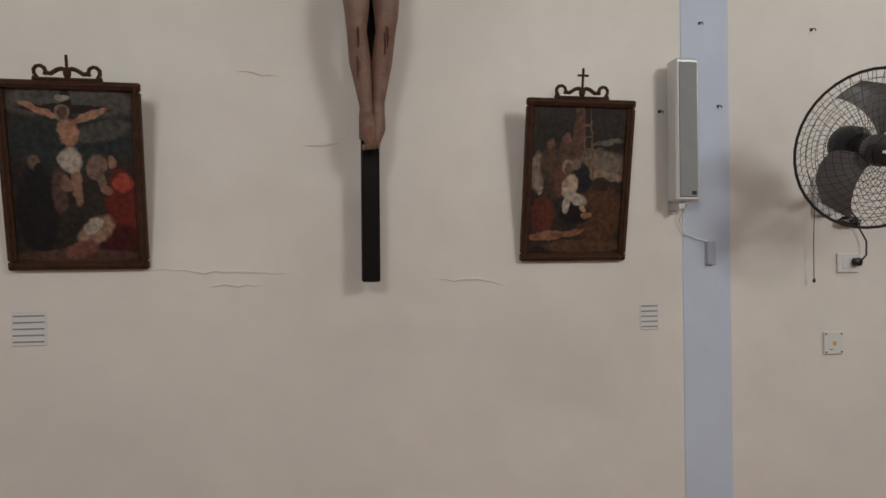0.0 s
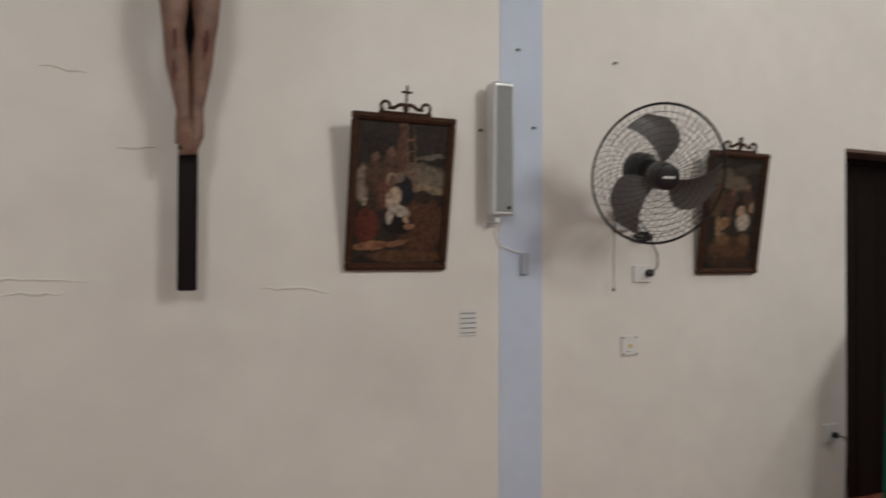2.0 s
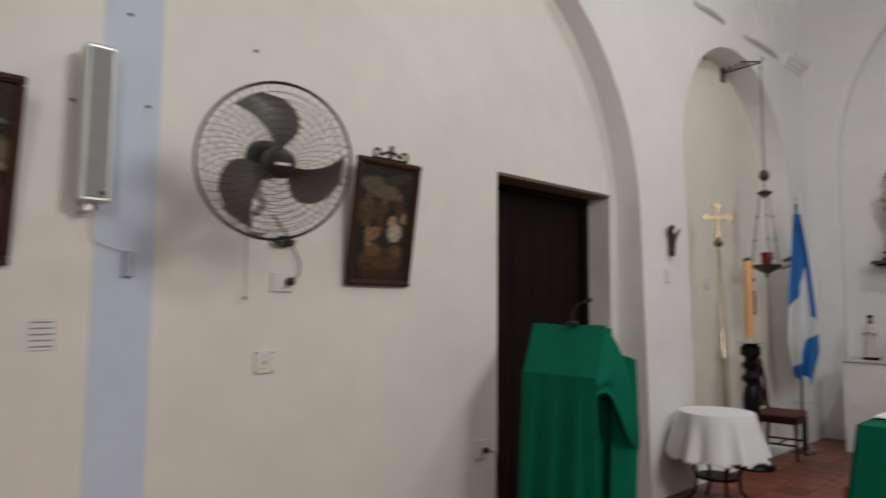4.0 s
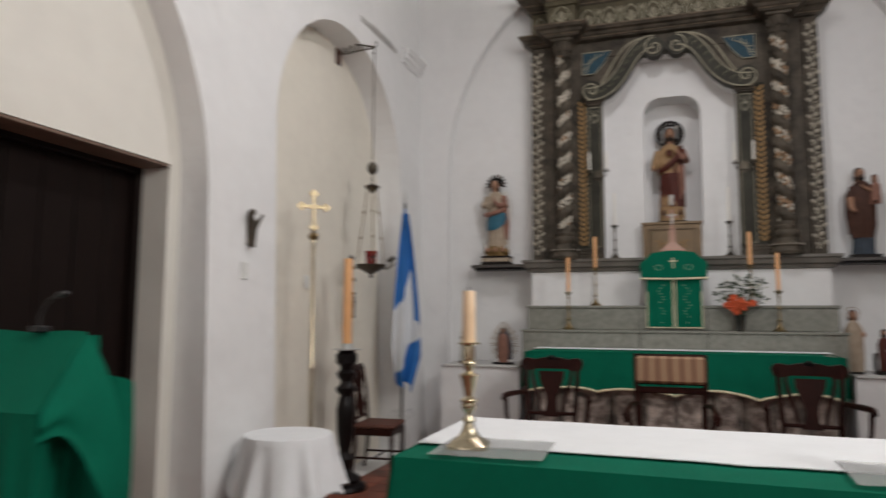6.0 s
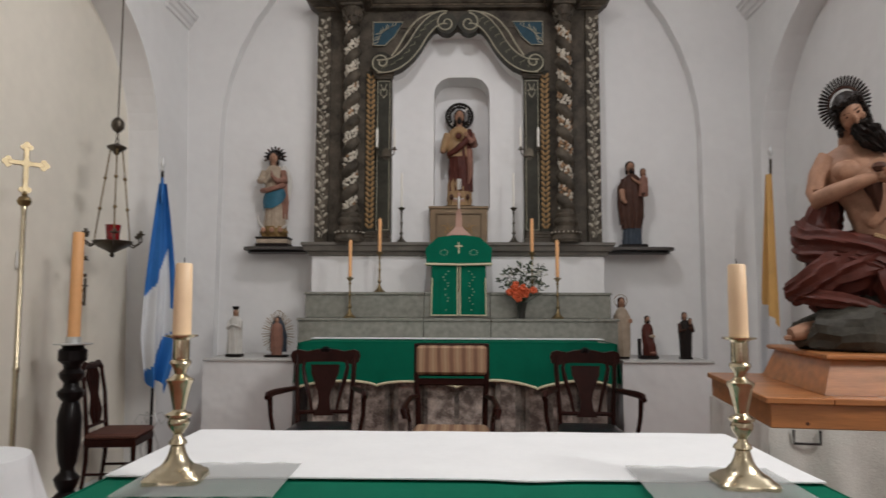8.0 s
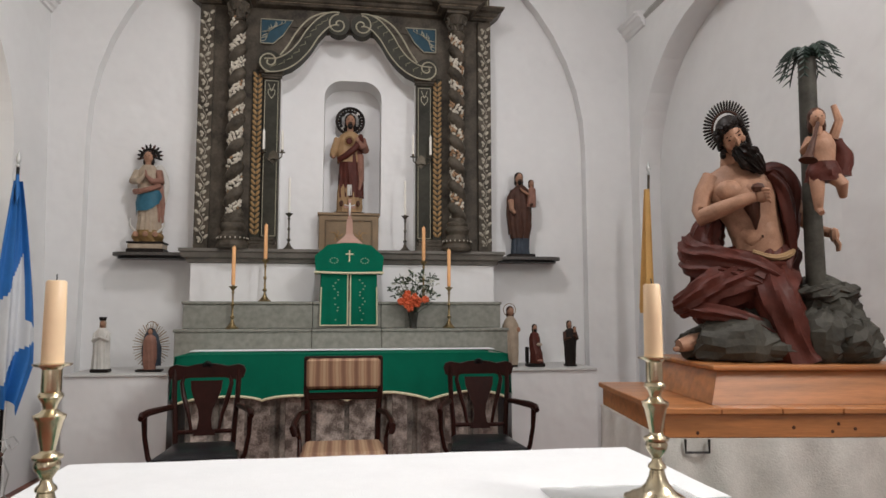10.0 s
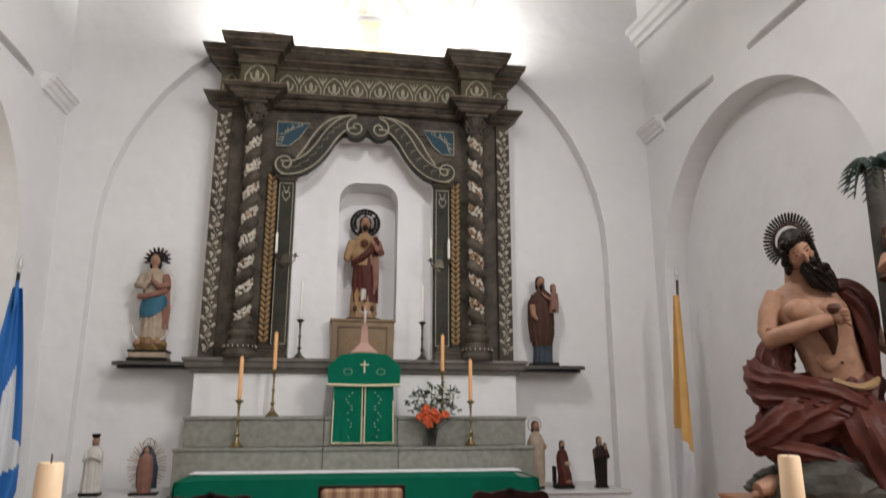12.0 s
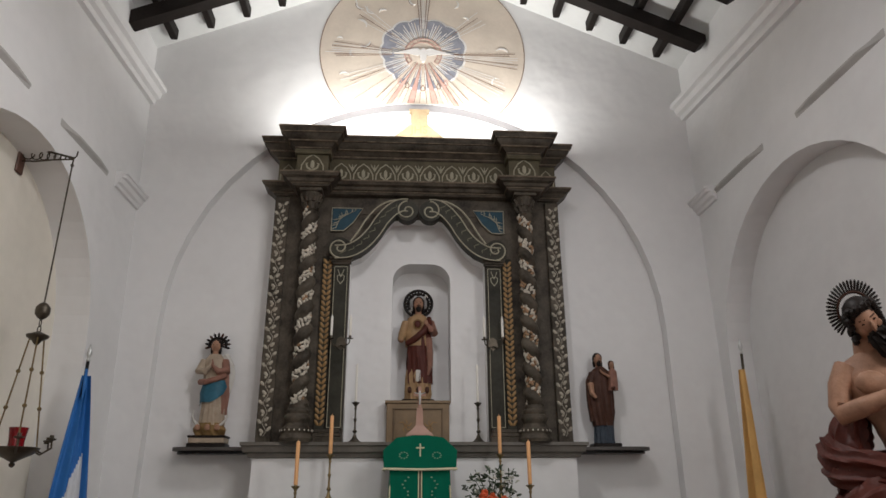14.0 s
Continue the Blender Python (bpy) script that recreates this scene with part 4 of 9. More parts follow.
# ---- cloth ----
def sheet(mb, fn, nu, nv, slot=0, thick=0.004, off=(0, 0, 0)):
    """A cloth from a function of u and v in 0..1, closed with a small thickness along off or its normal."""
    g = [[Vector(fn(u / nu, v / nv)) for u in range(nu + 1)] for v in range(nv + 1)]
    nrm = []
    for v in range(nv + 1):
        row = []
        for u in range(nu + 1):
            du = g[v][min(u + 1, nu)] - g[v][max(u - 1, 0)]
            dv = g[min(v + 1, nv)][u] - g[max(v - 1, 0)][u]
            n = du.cross(dv)
            row.append(n.normalized() if n.length > 1e-9 else Vector((0, 0, 1)))
        nrm.append(row)
    W = nu + 1
    vs = [tuple(p) for r in g for p in r] + [tuple(p + n * thick) for r, q in zip(g, nrm) for p, n in zip(r, q)]
    K = W * (nv + 1)
    f, m = [], []
    for v in range(nv):
        for u in range(nu):
            a = v * W + u
            f.append((a, a + 1, a + W + 1, a + W))
            f.append((a + K, a + W + K, a + W + 1 + K, a + 1 + K))
            s = slot(u / nu, v / nv) if callable(slot) else slot
            m += [s, s]
    for u in range(nu):
        for a, b in ((u, u + 1), (nv * W + u + 1, nv * W + u)):
            f.append((a, a + K, b + K, b)); m.append(m[0] if not callable(slot) else slot(u / nu, 0 if a < W else 1))
    for v in range(nv):
        for a, b in ((v * W + W, v * W), (v * W + nu, v * W + W + nu)):
            f.append((a, a + K, b + K, b)); m.append(m[0] if not callable(slot) else slot(0 if a % W == 0 else 1, v / nv))
    k = len(mb.v)
    mb.v += vs
    mb.f += [tuple(i + k for i in q) for q in f]
    mb.m += m
    return mb


def lectern():
    t = thing("lectern", pose(0, 0, 0), "lectern covered by a long emerald green cloth", "lectern")
    part("post", Mesh().box(4.86, 4.98, 2.55, 2.67, 0.06, 1.12, bevel=0.01), DARKWOOD, t)
    part("foot", Mesh().box(4.72, 5.12, 2.40, 2.82, 0.0, 0.06, bevel=0.012), DARKWOOD, t)
    mb = Mesh()
    mb.loft([[(4.76, 2.38, 1.13), (4.76, 2.87, 1.13), (4.77, 2.87, 1.11), (4.77, 2.38, 1.11)], [(5.05, 2.51, 1.405), (5.05, 3.03, 1.405), (5.07, 3.03, 1.385), (5.07, 2.51, 1.385)]])
    part("desk", mb, DARKWOOD, t)
    # top of the cloth over the sloping desk, then the long fall in front
    def front(u, v):
        if v < 0.2:
            k = v / 0.2
            return (5.06 - 0.31 * k, 2.50 + 0.545 * u - (0.13 + 0.045 * u) * k, 1.424 - 0.27 * k + 0.004 * math.sin(9 * u))
        k = (v - 0.2) / 0.8
        w = 0.028 * k ** 0.7
        x = 4.742 - 0.05 * k + w * math.sin(19 * u + 0.6) + 0.4 * w * math.sin(41 * u + 2)
        return (x, 2.37 + 0.50 * u + (u - 0.5) * 0.03 * k, 1.152 - 1.09 * k)
    mb = sheet(Mesh(), front, 56, 40)
    part("front_cloth", mb, GREEN, t)
    # side that faces the altar: a fall that is set back, and a swag drawn over it to a hanging corner
    def side(u, v):
        x = 4.76 + 0.36 * u
        top = 1.148 + 0.265 * min(1, u / 0.85)
        y = 2.378 + 0.125 * min(1, u / 0.85)
        w = 0.022 * v ** 0.6
        inset = 0.05 * math.sin(math.pi * min(1, u * 1.1)) * min(1, v * 2.5)
        return (x, y + inset + w * math.sin(23 * u + 3 * v), top + (0.07 - top) * v)
    part("side_cloth", sheet(Mesh(), side, 48, 36), GREEN, t)
    def swag(u, v):
        # u runs from the front corner of the desk to the back, v from the desk's edge down
        x = 4.755 + 0.305 * u + 0.10 * u * v
        top = 1.150 + 0.268 * u
        low = 1.05 - 0.36 * u ** 1.5 + 0.05 * math.sin(7 * u)
        out = 0.15 * u ** 0.8 * math.sin(min(1.0, v * 1.5) * math.pi / 2)
        return (x, 2.372 + 0.13 * u - out + 0.012 * math.sin(9 * v + 4 * u) * v, top + (low - top) * v ** 1.15)
    part("side_swag", sheet(Mesh(), swag, 40, 30), GREEN, t)
    def tail(u, v):
        return (4.98 + 0.22 * u + 0.02 * math.sin(5 * v), 2.43 - 0.04 * v + 0.03 * math.sin(6 * u + 2 * v) - 0.03 * u, 1.30 - 0.08 * u - 1.18 * v)
    part("side_tail", sheet(Mesh(), tail, 14, 30), GREEN, t)
    def far(u, v):
        x = 4.75 + 0.31 * u
        top = 1.148 + 0.27 * u
        return (x, 2.872 + 0.16 * u + 0.01 * v * math.sin(20 * u), top + (0.07 - top) * v)
    part("side_cloth", sheet(Mesh(), far, 24, 20), GREEN, t)
    m = thing("microphone", pose(5.03, 2.72, 1.43), "small black gooseneck microphone clipped to the lectern", "microphone")
    part("clip", Mesh().box(-0.03, 0.03, -0.03, 0.03, -0.008, 0.02, bevel=0.006), BLACK, m)
    part("gooseneck", Mesh().tube([(0, 0, 0.015), (0.0, 0.0, 0.06), (0.01, -0.01, 0.10), (0.0, -0.05, 0.125), (-0.01, -0.09, 0.135)], 0.005, 8), BLACK, m)
    part("head", Mesh().tube([(-0.01, -0.09, 0.135), (-0.012, -0.11, 0.14), (-0.014, -0.145, 0.15), (-0.015, -0.15, 0.151)], [0.008, 0.013, 0.012, 0.004], 10), BLACK, m)
lectern()


def wall_figure():
    mb = Mesh()
    mb.tube([(0, -0.03, -0.13), (0, -0.035, 0.0), (-0.05, -0.04, 0.12)], [0.022, 0.028, 0.018], 8)
    mb.tube([(0, -0.035, -0.01), (0.03, -0.05, 0.05), (0.075, -0.06, 0.11)], [0.022, 0.016, 0.008], 8)
    mb.box(-0.03, 0.03, -0.02, 0, -0.12, 0.1, 0, 0.004)
    mb.ball((-0.03, -0.045, 0.115), 0.026)
    solid("wall_bracket", mb, PEWTER, pose(7.05, YL + 0.055, 2.11), "small dark forked wooden bracket on white wall", "bracket")
wall_figure()


def round_table():
    t = thing("side_table", pose(6.97, 2.74, 0), "small round dark wood side table with curved legs", "table")
    part("tabletop", Mesh().lathe([(0.001, 0.68), (0.26, 0.68), (0.27, 0.69), (0.27, 0.705), (0.26, 0.712), (0.001, 0.712)], n=32), DARKWOOD, t)
    part("apron", Mesh().lathe([(0.20, 0.60), (0.215, 0.60), (0.215, 0.68), (0.20, 0.68), (0.20, 0.60)], n=28), DARKWOOD, t)
    part("shelf", Mesh().lathe([(0.001, 0.20), (0.16, 0.20), (0.165, 0.21), (0.16, 0.222), (0.001, 0.222)], n=24), DARKWOOD, t)
    for k in range(4):
        a = radians(45 + 90 * k)
        c, s = math.cos(a), math.sin(a)
        prof = [(0.20, 0.67, 0.020), (0.235, 0.55, 0.022), (0.22, 0.40, 0.016), (0.17, 0.22, 0.014), (0.18, 0.10, 0.013), (0.235, 0.03, 0.013), (0.25, 0.012, 0.016), (0.25, 0.0, 0.014)]
        part("leg", Mesh().tube([(r * c, r * s, z) for r, z, w in prof], [w for r, z, w in prof], 8), DARKWOOD, t)
    c = thing("round_tablecloth", pose(6.97, 2.74, 0), "white linen tablecloth with a lace hem over round table", "tablecloth")
    def drape(u, v):
        a = 2 * math.pi * u
        if v < 0.35:
            r = 0.29 * v / 0.35
            return (r * math.cos(a), r * math.sin(a), 0.7185)
        k = (v - 0.35) / 0.65
        r = 0.292 + 0.075 * k + 0.028 * k * math.sin(11 * a) + 0.012 * k * math.sin(17 * a + 1)
        return (r * math.cos(a), r * math.sin(a), 0.7185 - 0.012 * min(1, k * 8) - 0.33 * k + 0.012 * k * math.cos(11 * a))
    part("cloth", sheet(Mesh(), drape, 132, 26), WHITECLOTH, c)
    mb = Mesh()
    N = 66
    for q in range(N):
        a = 2 * math.pi * (q + 0.5) / N
        p = drape((q + 0.5) / N, 1.0)
        ti = Matrix.Translation((p[0] * 1.004, p[1] * 1.004, p[2])) @ Matrix.Rotation(a + math.pi / 2, 4, "Z")
        mb.prism([(0.017 * math.cos(b), 0.015 * math.sin(b)) for b in [2 * math.pi * w / 8 for w in range(8)]], -0.001, 0.001, 0, ti)
    tagged(part("lace_hem", mb, WHITECLOTH, c, "scalloped white lace hem", smooth=False), kind="stuff")
round_table()


def processional_cross():
    foot, top = Vector((7.70, 2.98, 0.0)), Vector((7.80, 3.06, 2.125))
    d = (top - foot).normalized()
    q = Vector((0, 0, 1)).rotation_difference(d).to_matrix().to_4x4()
    t = thing("processional_cross", Matrix.Translation(foot) @ q, "tall brass processional cross leaning in the niche", "cross")
    L = (top - foot).length
    part("staff", Mesh().lathe([(0.001, 0), (0.014, 0.0), (0.016, 0.02), (0.0165, L * 0.5), (0.017, L * 0.5), (0.020, L * 0.5 + 0.01), (0.020, L * 0.5 + 0.03), (0.016, L * 0.5 + 0.04), (0.015, L - 0.05), (0.02, L - 0.03), (0.012, L)], n=14), BRASS, t)
    part("knop", Mesh().lathe([(0.012, 0), (0.034, 0.012), (0.043, 0.035), (0.034, 0.058), (0.014, 0.07), (0.02, 0.08), (0.010, 0.10)], z=L - 0.02, n=18), OLDBRASS, t)
    mb = Mesh()
    z0 = L + 0.06
    mb.box(-0.015, 0.015, -0.009, 0.009, z0, z0 + 0.31, bevel=0.003).box(-0.10, 0.10, -0.009, 0.009, z0 + 0.187, z0 + 0.217, bevel=0.003)
    for cx, cz, ax, az in ((-0.10, z0 + 0.202, 1, 0), (0.10, z0 + 0.202, 1, 0), (0, z0 + 0.31, 0, 1), (0, z0 + 0.03, 0, 1)):
        mb.prism([(cx + 0.033 * math.cos(b) * (0.8 + 0.35 * abs(math.cos(2 * b))), cz + 0.033 * math.sin(b) * (0.8 + 0.35 * abs(math.cos(2 * b)))) for b in [2 * math.pi * w / 16 for w in range(16)]], -0.006, 0.006)
    mb.lathe([(0.001, -0.01), (0.028, -0.008), (0.028, 0.008), (0.001, 0.01)], n=18, mx=pose(0, 0, z0 + 0.202, 90, 0, 0))
    part("cross_head", mb, mat("dull_brass", (0.36, 0.29, 0.18), 0.42, 0.9, var=0.25, scale=12), t, "brass cross with trefoil ends", at=pose(0, 0, 0, 0, 0, -45))
processional_cross()


def paschal_candle():
    t = thing("candle_stand", pose(8.40, 3.04, 0), "tall turned black wooden candle stand in the niche", "candle stand")
    prof = [(0.001, 0), (0.19, 0), (0.20, 0.02), (0.19, 0.05), (0.14, 0.07), (0.15, 0.10), (0.09, 0.14), (0.05, 0.18), (0.075, 0.23), (0.085, 0.27), (0.05, 0.31), (0.045, 0.34), (0.06, 0.38), (0.075, 0.50), (0.082, 0.68), (0.06, 0.78), (0.05, 0.80), (0.085, 0.84), (0.09, 0.87), (0.055, 0.90), (0.05, 0.93), (0.08, 0.97), (0.085, 1.0), (0.055, 1.03), (0.06, 1.06), (0.095, 1.09), (0.095, 1.16), (0.07, 1.18), (0.075, 1.195), (0.001, 1.20)]
    part("turned_post", Mesh().lathe(prof, n=26), BLACKWOOD, t)
    part("drip_pan", Mesh().lathe([(0.001, 1.20), (0.125, 1.20), (0.13, 1.207), (0.05, 1.21), (0.05, 1.255), (0.001, 1.256)], n=26), SILVER, t, "thin metal drip pan")
    c = thing("paschal_candle", pose(8.40, 3.04, 1.256), "thick ochre paschal candle with a bronze cross", "candle")
    part("wax", Mesh().lathe([(0.001, 0), (0.042, 0.0), (0.041, 0.40), (0.039, 0.74), (0.034, 0.752), (0.001, 0.75)], n=20), WAXOR, c)
    mb = Mesh()
    mb.box(0.030, 0.046, -0.05, -0.034, 0.22, 0.42, bevel=0.003, mx=pose(0, 0, 0, 0, 0, 0)).box(0.005, 0.070, -0.05, -0.038, 0.36, 0.372, bevel=0.003)
    for z in (0.44, 0.33, 0.24, 0.57):
        mb.ball((0.035, -0.040, z), (0.016, 0.012, 0.016), 0, 8)
    mb.box(0.02, 0.065, -0.046, -0.03, 0.55, 0.56, bevel=0.002)
    part("ornament", mb, PEWTER, c, "bronze cross ornament")
paschal_candle()


# ---- the altar against the end wall ----
AY = 0.30   # its middle line
def moulding(mb, half, y_wall, steps, slot=0):
    """A moulded ledge across x: steps of (projection towards the nave, height)."""
    mb.loft([[(s * (half + p), -p, z) for p, z in steps] + [(s * half, y_wall, steps[-1][1]), (s * half, y_wall, steps[0][1])] for s in (-1, 1)], slot)
    return mb


def altar_group():
    t = thing("predella", ALTAR(10.45, AY), "white plastered block carrying the retable's dark ledge", "altar base")
    part("block", Mesh().box(-1.485, 1.485, 0.0, 0.478, 1.617, 1.99), WHITEWASH, t)
    mb = Mesh()
    moulding(mb, 1.49, 0.478, [(0.0, 1.99), (0.03, 2.0), (0.035, 2.03), (0.07, 2.045), (0.08, 2.09), (0.095, 2.10), (0.095, 2.128)])
    part("ledge", mb, mat("grey_brown_ledge", (0.15, 0.135, 0.115), 0.5, var=0.3, scale=6), t, "grey-brown moulded ledge")
    g = thing("gradine", ALTAR(9.97, AY), "upper grey stone altar step with joints", "altar step", "stone steps behind the altar")
    for a, b in ((-1.44, -0.312), (-0.308, 0.308), (0.312, 1.44)):
        part("stone_block", Mesh().box(a, b, 0.012, 0.95, 1.373, 1.590, bevel=0.004), STONE, g)
        part("capping", Mesh().box(a - (0.012 if a < -1 else 0), b + (0.012 if b > 1 else 0), 0.0, 0.478, 1.590, 1.616, bevel=0.005), STONE, g)
    g = thing("gradine", ALTAR(9.85, AY), "lower grey stone altar step with joints", "altar step", "stone steps behind the altar")
    for a, b in ((-1.478, -0.312), (-0.308, 0.308), (0.312, 1.478)):
        part("stone_block", Mesh().box(a, b, 0.012, 1.07, 1.0, 1.346, bevel=0.004), STONE, g)
        part("capping", Mesh().box(a - (0.012 if a < -1 else 0), b + (0.012 if b > 1 else 0), 0.0, 0.118, 1.346, 1.372, bevel=0.005), STONE, g)
    for s, y0, y1 in ((1, 1.832, 2.68), (-1, -2.07, -1.232)):
        l = thing("side_ledge", pose(0, 0, 0), "low white plastered ledge beside the altar", "ledge", "plastered ledges beside the altar")
        part("body", Mesh().box(9.94, 10.925, y0, y1, 0.0, 0.965), WHITEWASH, l)
        part("slab", Mesh().box(9.92, 10.925, y0, y1 + 0.0, 0.965, 0.99, bevel=0.006), mat("pale_marble_slab", (0.55, 0.54, 0.52), 0.4, var=0.1, scale=4), l)
    # wall shelves with a rounded outer corner
    SH = mat("dark_grey_shelf", (0.07, 0.062, 0.055), 0.45, var=0.25, scale=5)
    for s, lbl in ((-1, "dark stone wall shelf left of the retable"), (1, "dark stone wall shelf right of the retable")):
        lbl = "dark grey wall shelf with rounded corner beside retable"
        h = thing("wall_shelf", ALTAR(10.45, AY), lbl, "shelf", "shelves beside the retable")
        out = [(s * 1.585, 0.478), (s * 1.585, 0.02), (s * 1.70, 0.0), (s * 2.10, 0.0)] + [(s * (2.10 + 0.13 * math.sin(a)), 0.13 - 0.13 * math.cos(a)) for a in [radians(15 * q) for q in range(1, 7)]] + [(s * 2.23, 0.478)]
        part("slab", Mesh().loft([[(x, y, z) for x, y in out] for z in (2.062, 2.066, 2.092)]), SH, h)
        # extra black sheet, slightly inset, darkens the shelf as seen from below
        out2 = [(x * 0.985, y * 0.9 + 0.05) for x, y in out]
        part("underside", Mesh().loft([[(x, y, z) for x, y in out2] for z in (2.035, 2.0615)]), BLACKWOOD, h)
    # stone altar with a weathered painted front
    a = thing("stone_altar", ALTAR(9.20, AY), "old altar with weathered painted stone front", "altar")
    WEATH = mat("weathered_painted_stone", (0.33, 0.29, 0.25), 0.7, var=0.5, scale=7, bump=0.4, bscale=20, dark=(0.06, 0.05, 0.045), wear=-0.06)
    PALEPT = mat("flaking_pale_paint", (0.52, 0.45, 0.40), 0.7, var=0.5, scale=13, bump=0.4, bscale=35, dark=(0.13, 0.10, 0.085), wear=-0.16)
    part("top_slab", Mesh().box(-1.285, 1.285, 0.0, 0.64, 1.125, 1.178, bevel=0.008), STONE, a)
    part("core", Mesh().box(-1.24, 1.24, 0.09, 0.64, 0.18, 1.125), WEATH, a)
    for x in (-1.13, -0.42, 0.42, 1.13):
        mb = Mesh().box(x - 0.13, x + 0.13, 0.02, 0.09, 0.18, 0.27, bevel=0.008).box(x - 0.105, x + 0.105, 0.04, 0.09, 0.27, 1.03, bevel=0.008).box(x - 0.13, x + 0.13, 0.02, 0.09, 1.03, 1.125, bevel=0.008)
        part("pilaster", mb, WEATH, a)
        part("pilaster_panel", Mesh().box(x - 0.06, x + 0.06, 0.032, 0.042, 0.34, 0.96, bevel=0.004), PALEPT, a, "flaking pale painted panel")
    for x in (-0.775, 0.0, 0.775):
        w = 0.215 if x else 0.28
        part("front_panel", Mesh().box(x - w, x + w, 0.066, 0.092, 0.26, 1.06, bevel=0.01), WEATH, a)
        for d in (-1, 1):
            part("panel_leaf", Mesh().prism([(x + d * 0.02, 0.36), (x + d * (w - 0.04), 0.36), (x + d * (w - 0.04), 0.84), (x + d * (w - 0.09), 0.93), (x + d * 0.05, 0.90), (x + d * 0.02, 0.80)], 0.056, 0.067), PALEPT, a, "flaking pale painted panel", smooth=False)
    c = thing("altar_cloth", ALTAR(9.20, AY), "green altar cloth with cream scalloped fringe on stone altar", "altar cloth")
    HALF = 1.31
    hem = lambda x: 0.825 + 0.05 * abs(math.sin((x + HALF) * math.pi / 0.655)) ** 0.7 + 0.008 * math.sin(7 * x)
    sag = lambda x: 0.012 * max(0.0, (abs(x) - 1.15) / 0.16)
    def fall(u, v):
        x = -HALF + 2 * HALF * u
        e = min(1.0, (1 - abs(2 * u - 1)) / 0.035)
        return (x, -0.012 * e - 0.022 * v * (1 + math.sin(11 * x)) * 0.5 * e - 0.004 * math.sin(31 * x) * v, 1.192 - sag(x) + (hem(x) - 1.192) * v)
    mb = sheet(Mesh(), lambda u, v: (-HALF + 2 * HALF * u, 0.635 - 0.649 * v, 1.186 + 0.004 * math.sin(9 * u + 3 * v) - sag(HALF * (2 * u - 1))), 60, 6)
    part("top", mb, GREEN, c)
    part("front_fall", sheet(Mesh(), fall, 130, 14), GREEN, c)
    for s in (-1, 1):
        part("side_fall", sheet(Mesh(), lambda u, v: (s * (HALF + 0.002 + 0.03 * v * (1 + 0.4 * math.sin(12 * u))), -0.01 + 0.64 * u, 1.178 - 0.33 * v), 20, 8), GREEN, c)
    mb = Mesh()
    mb.tube([(fall(k / 160, 1.0)[0], fall(k / 160, 1.0)[1] - 0.004, fall(k / 160, 1.0)[2]) for k in range(161)], 0.011, 6)
    part("fringe", mb, CREAMTRIM, c, "cream scalloped fringe")
    part("linen_edge", Mesh().box(-1.30, 1.30, 0.43, 0.637, 1.1905, 1.197, bevel=0.002), WHITECLOTH, c, "white linen strip at the back")
    solid("altar_platform", Mesh().box(7.55, 9.95, -1.45, 2.02, 0.0, 0.18, bevel=0.01), TILE, pose(0, 0, 0), "low tiled platform under the altar chairs", "platform", kind="structure")
altar_group()


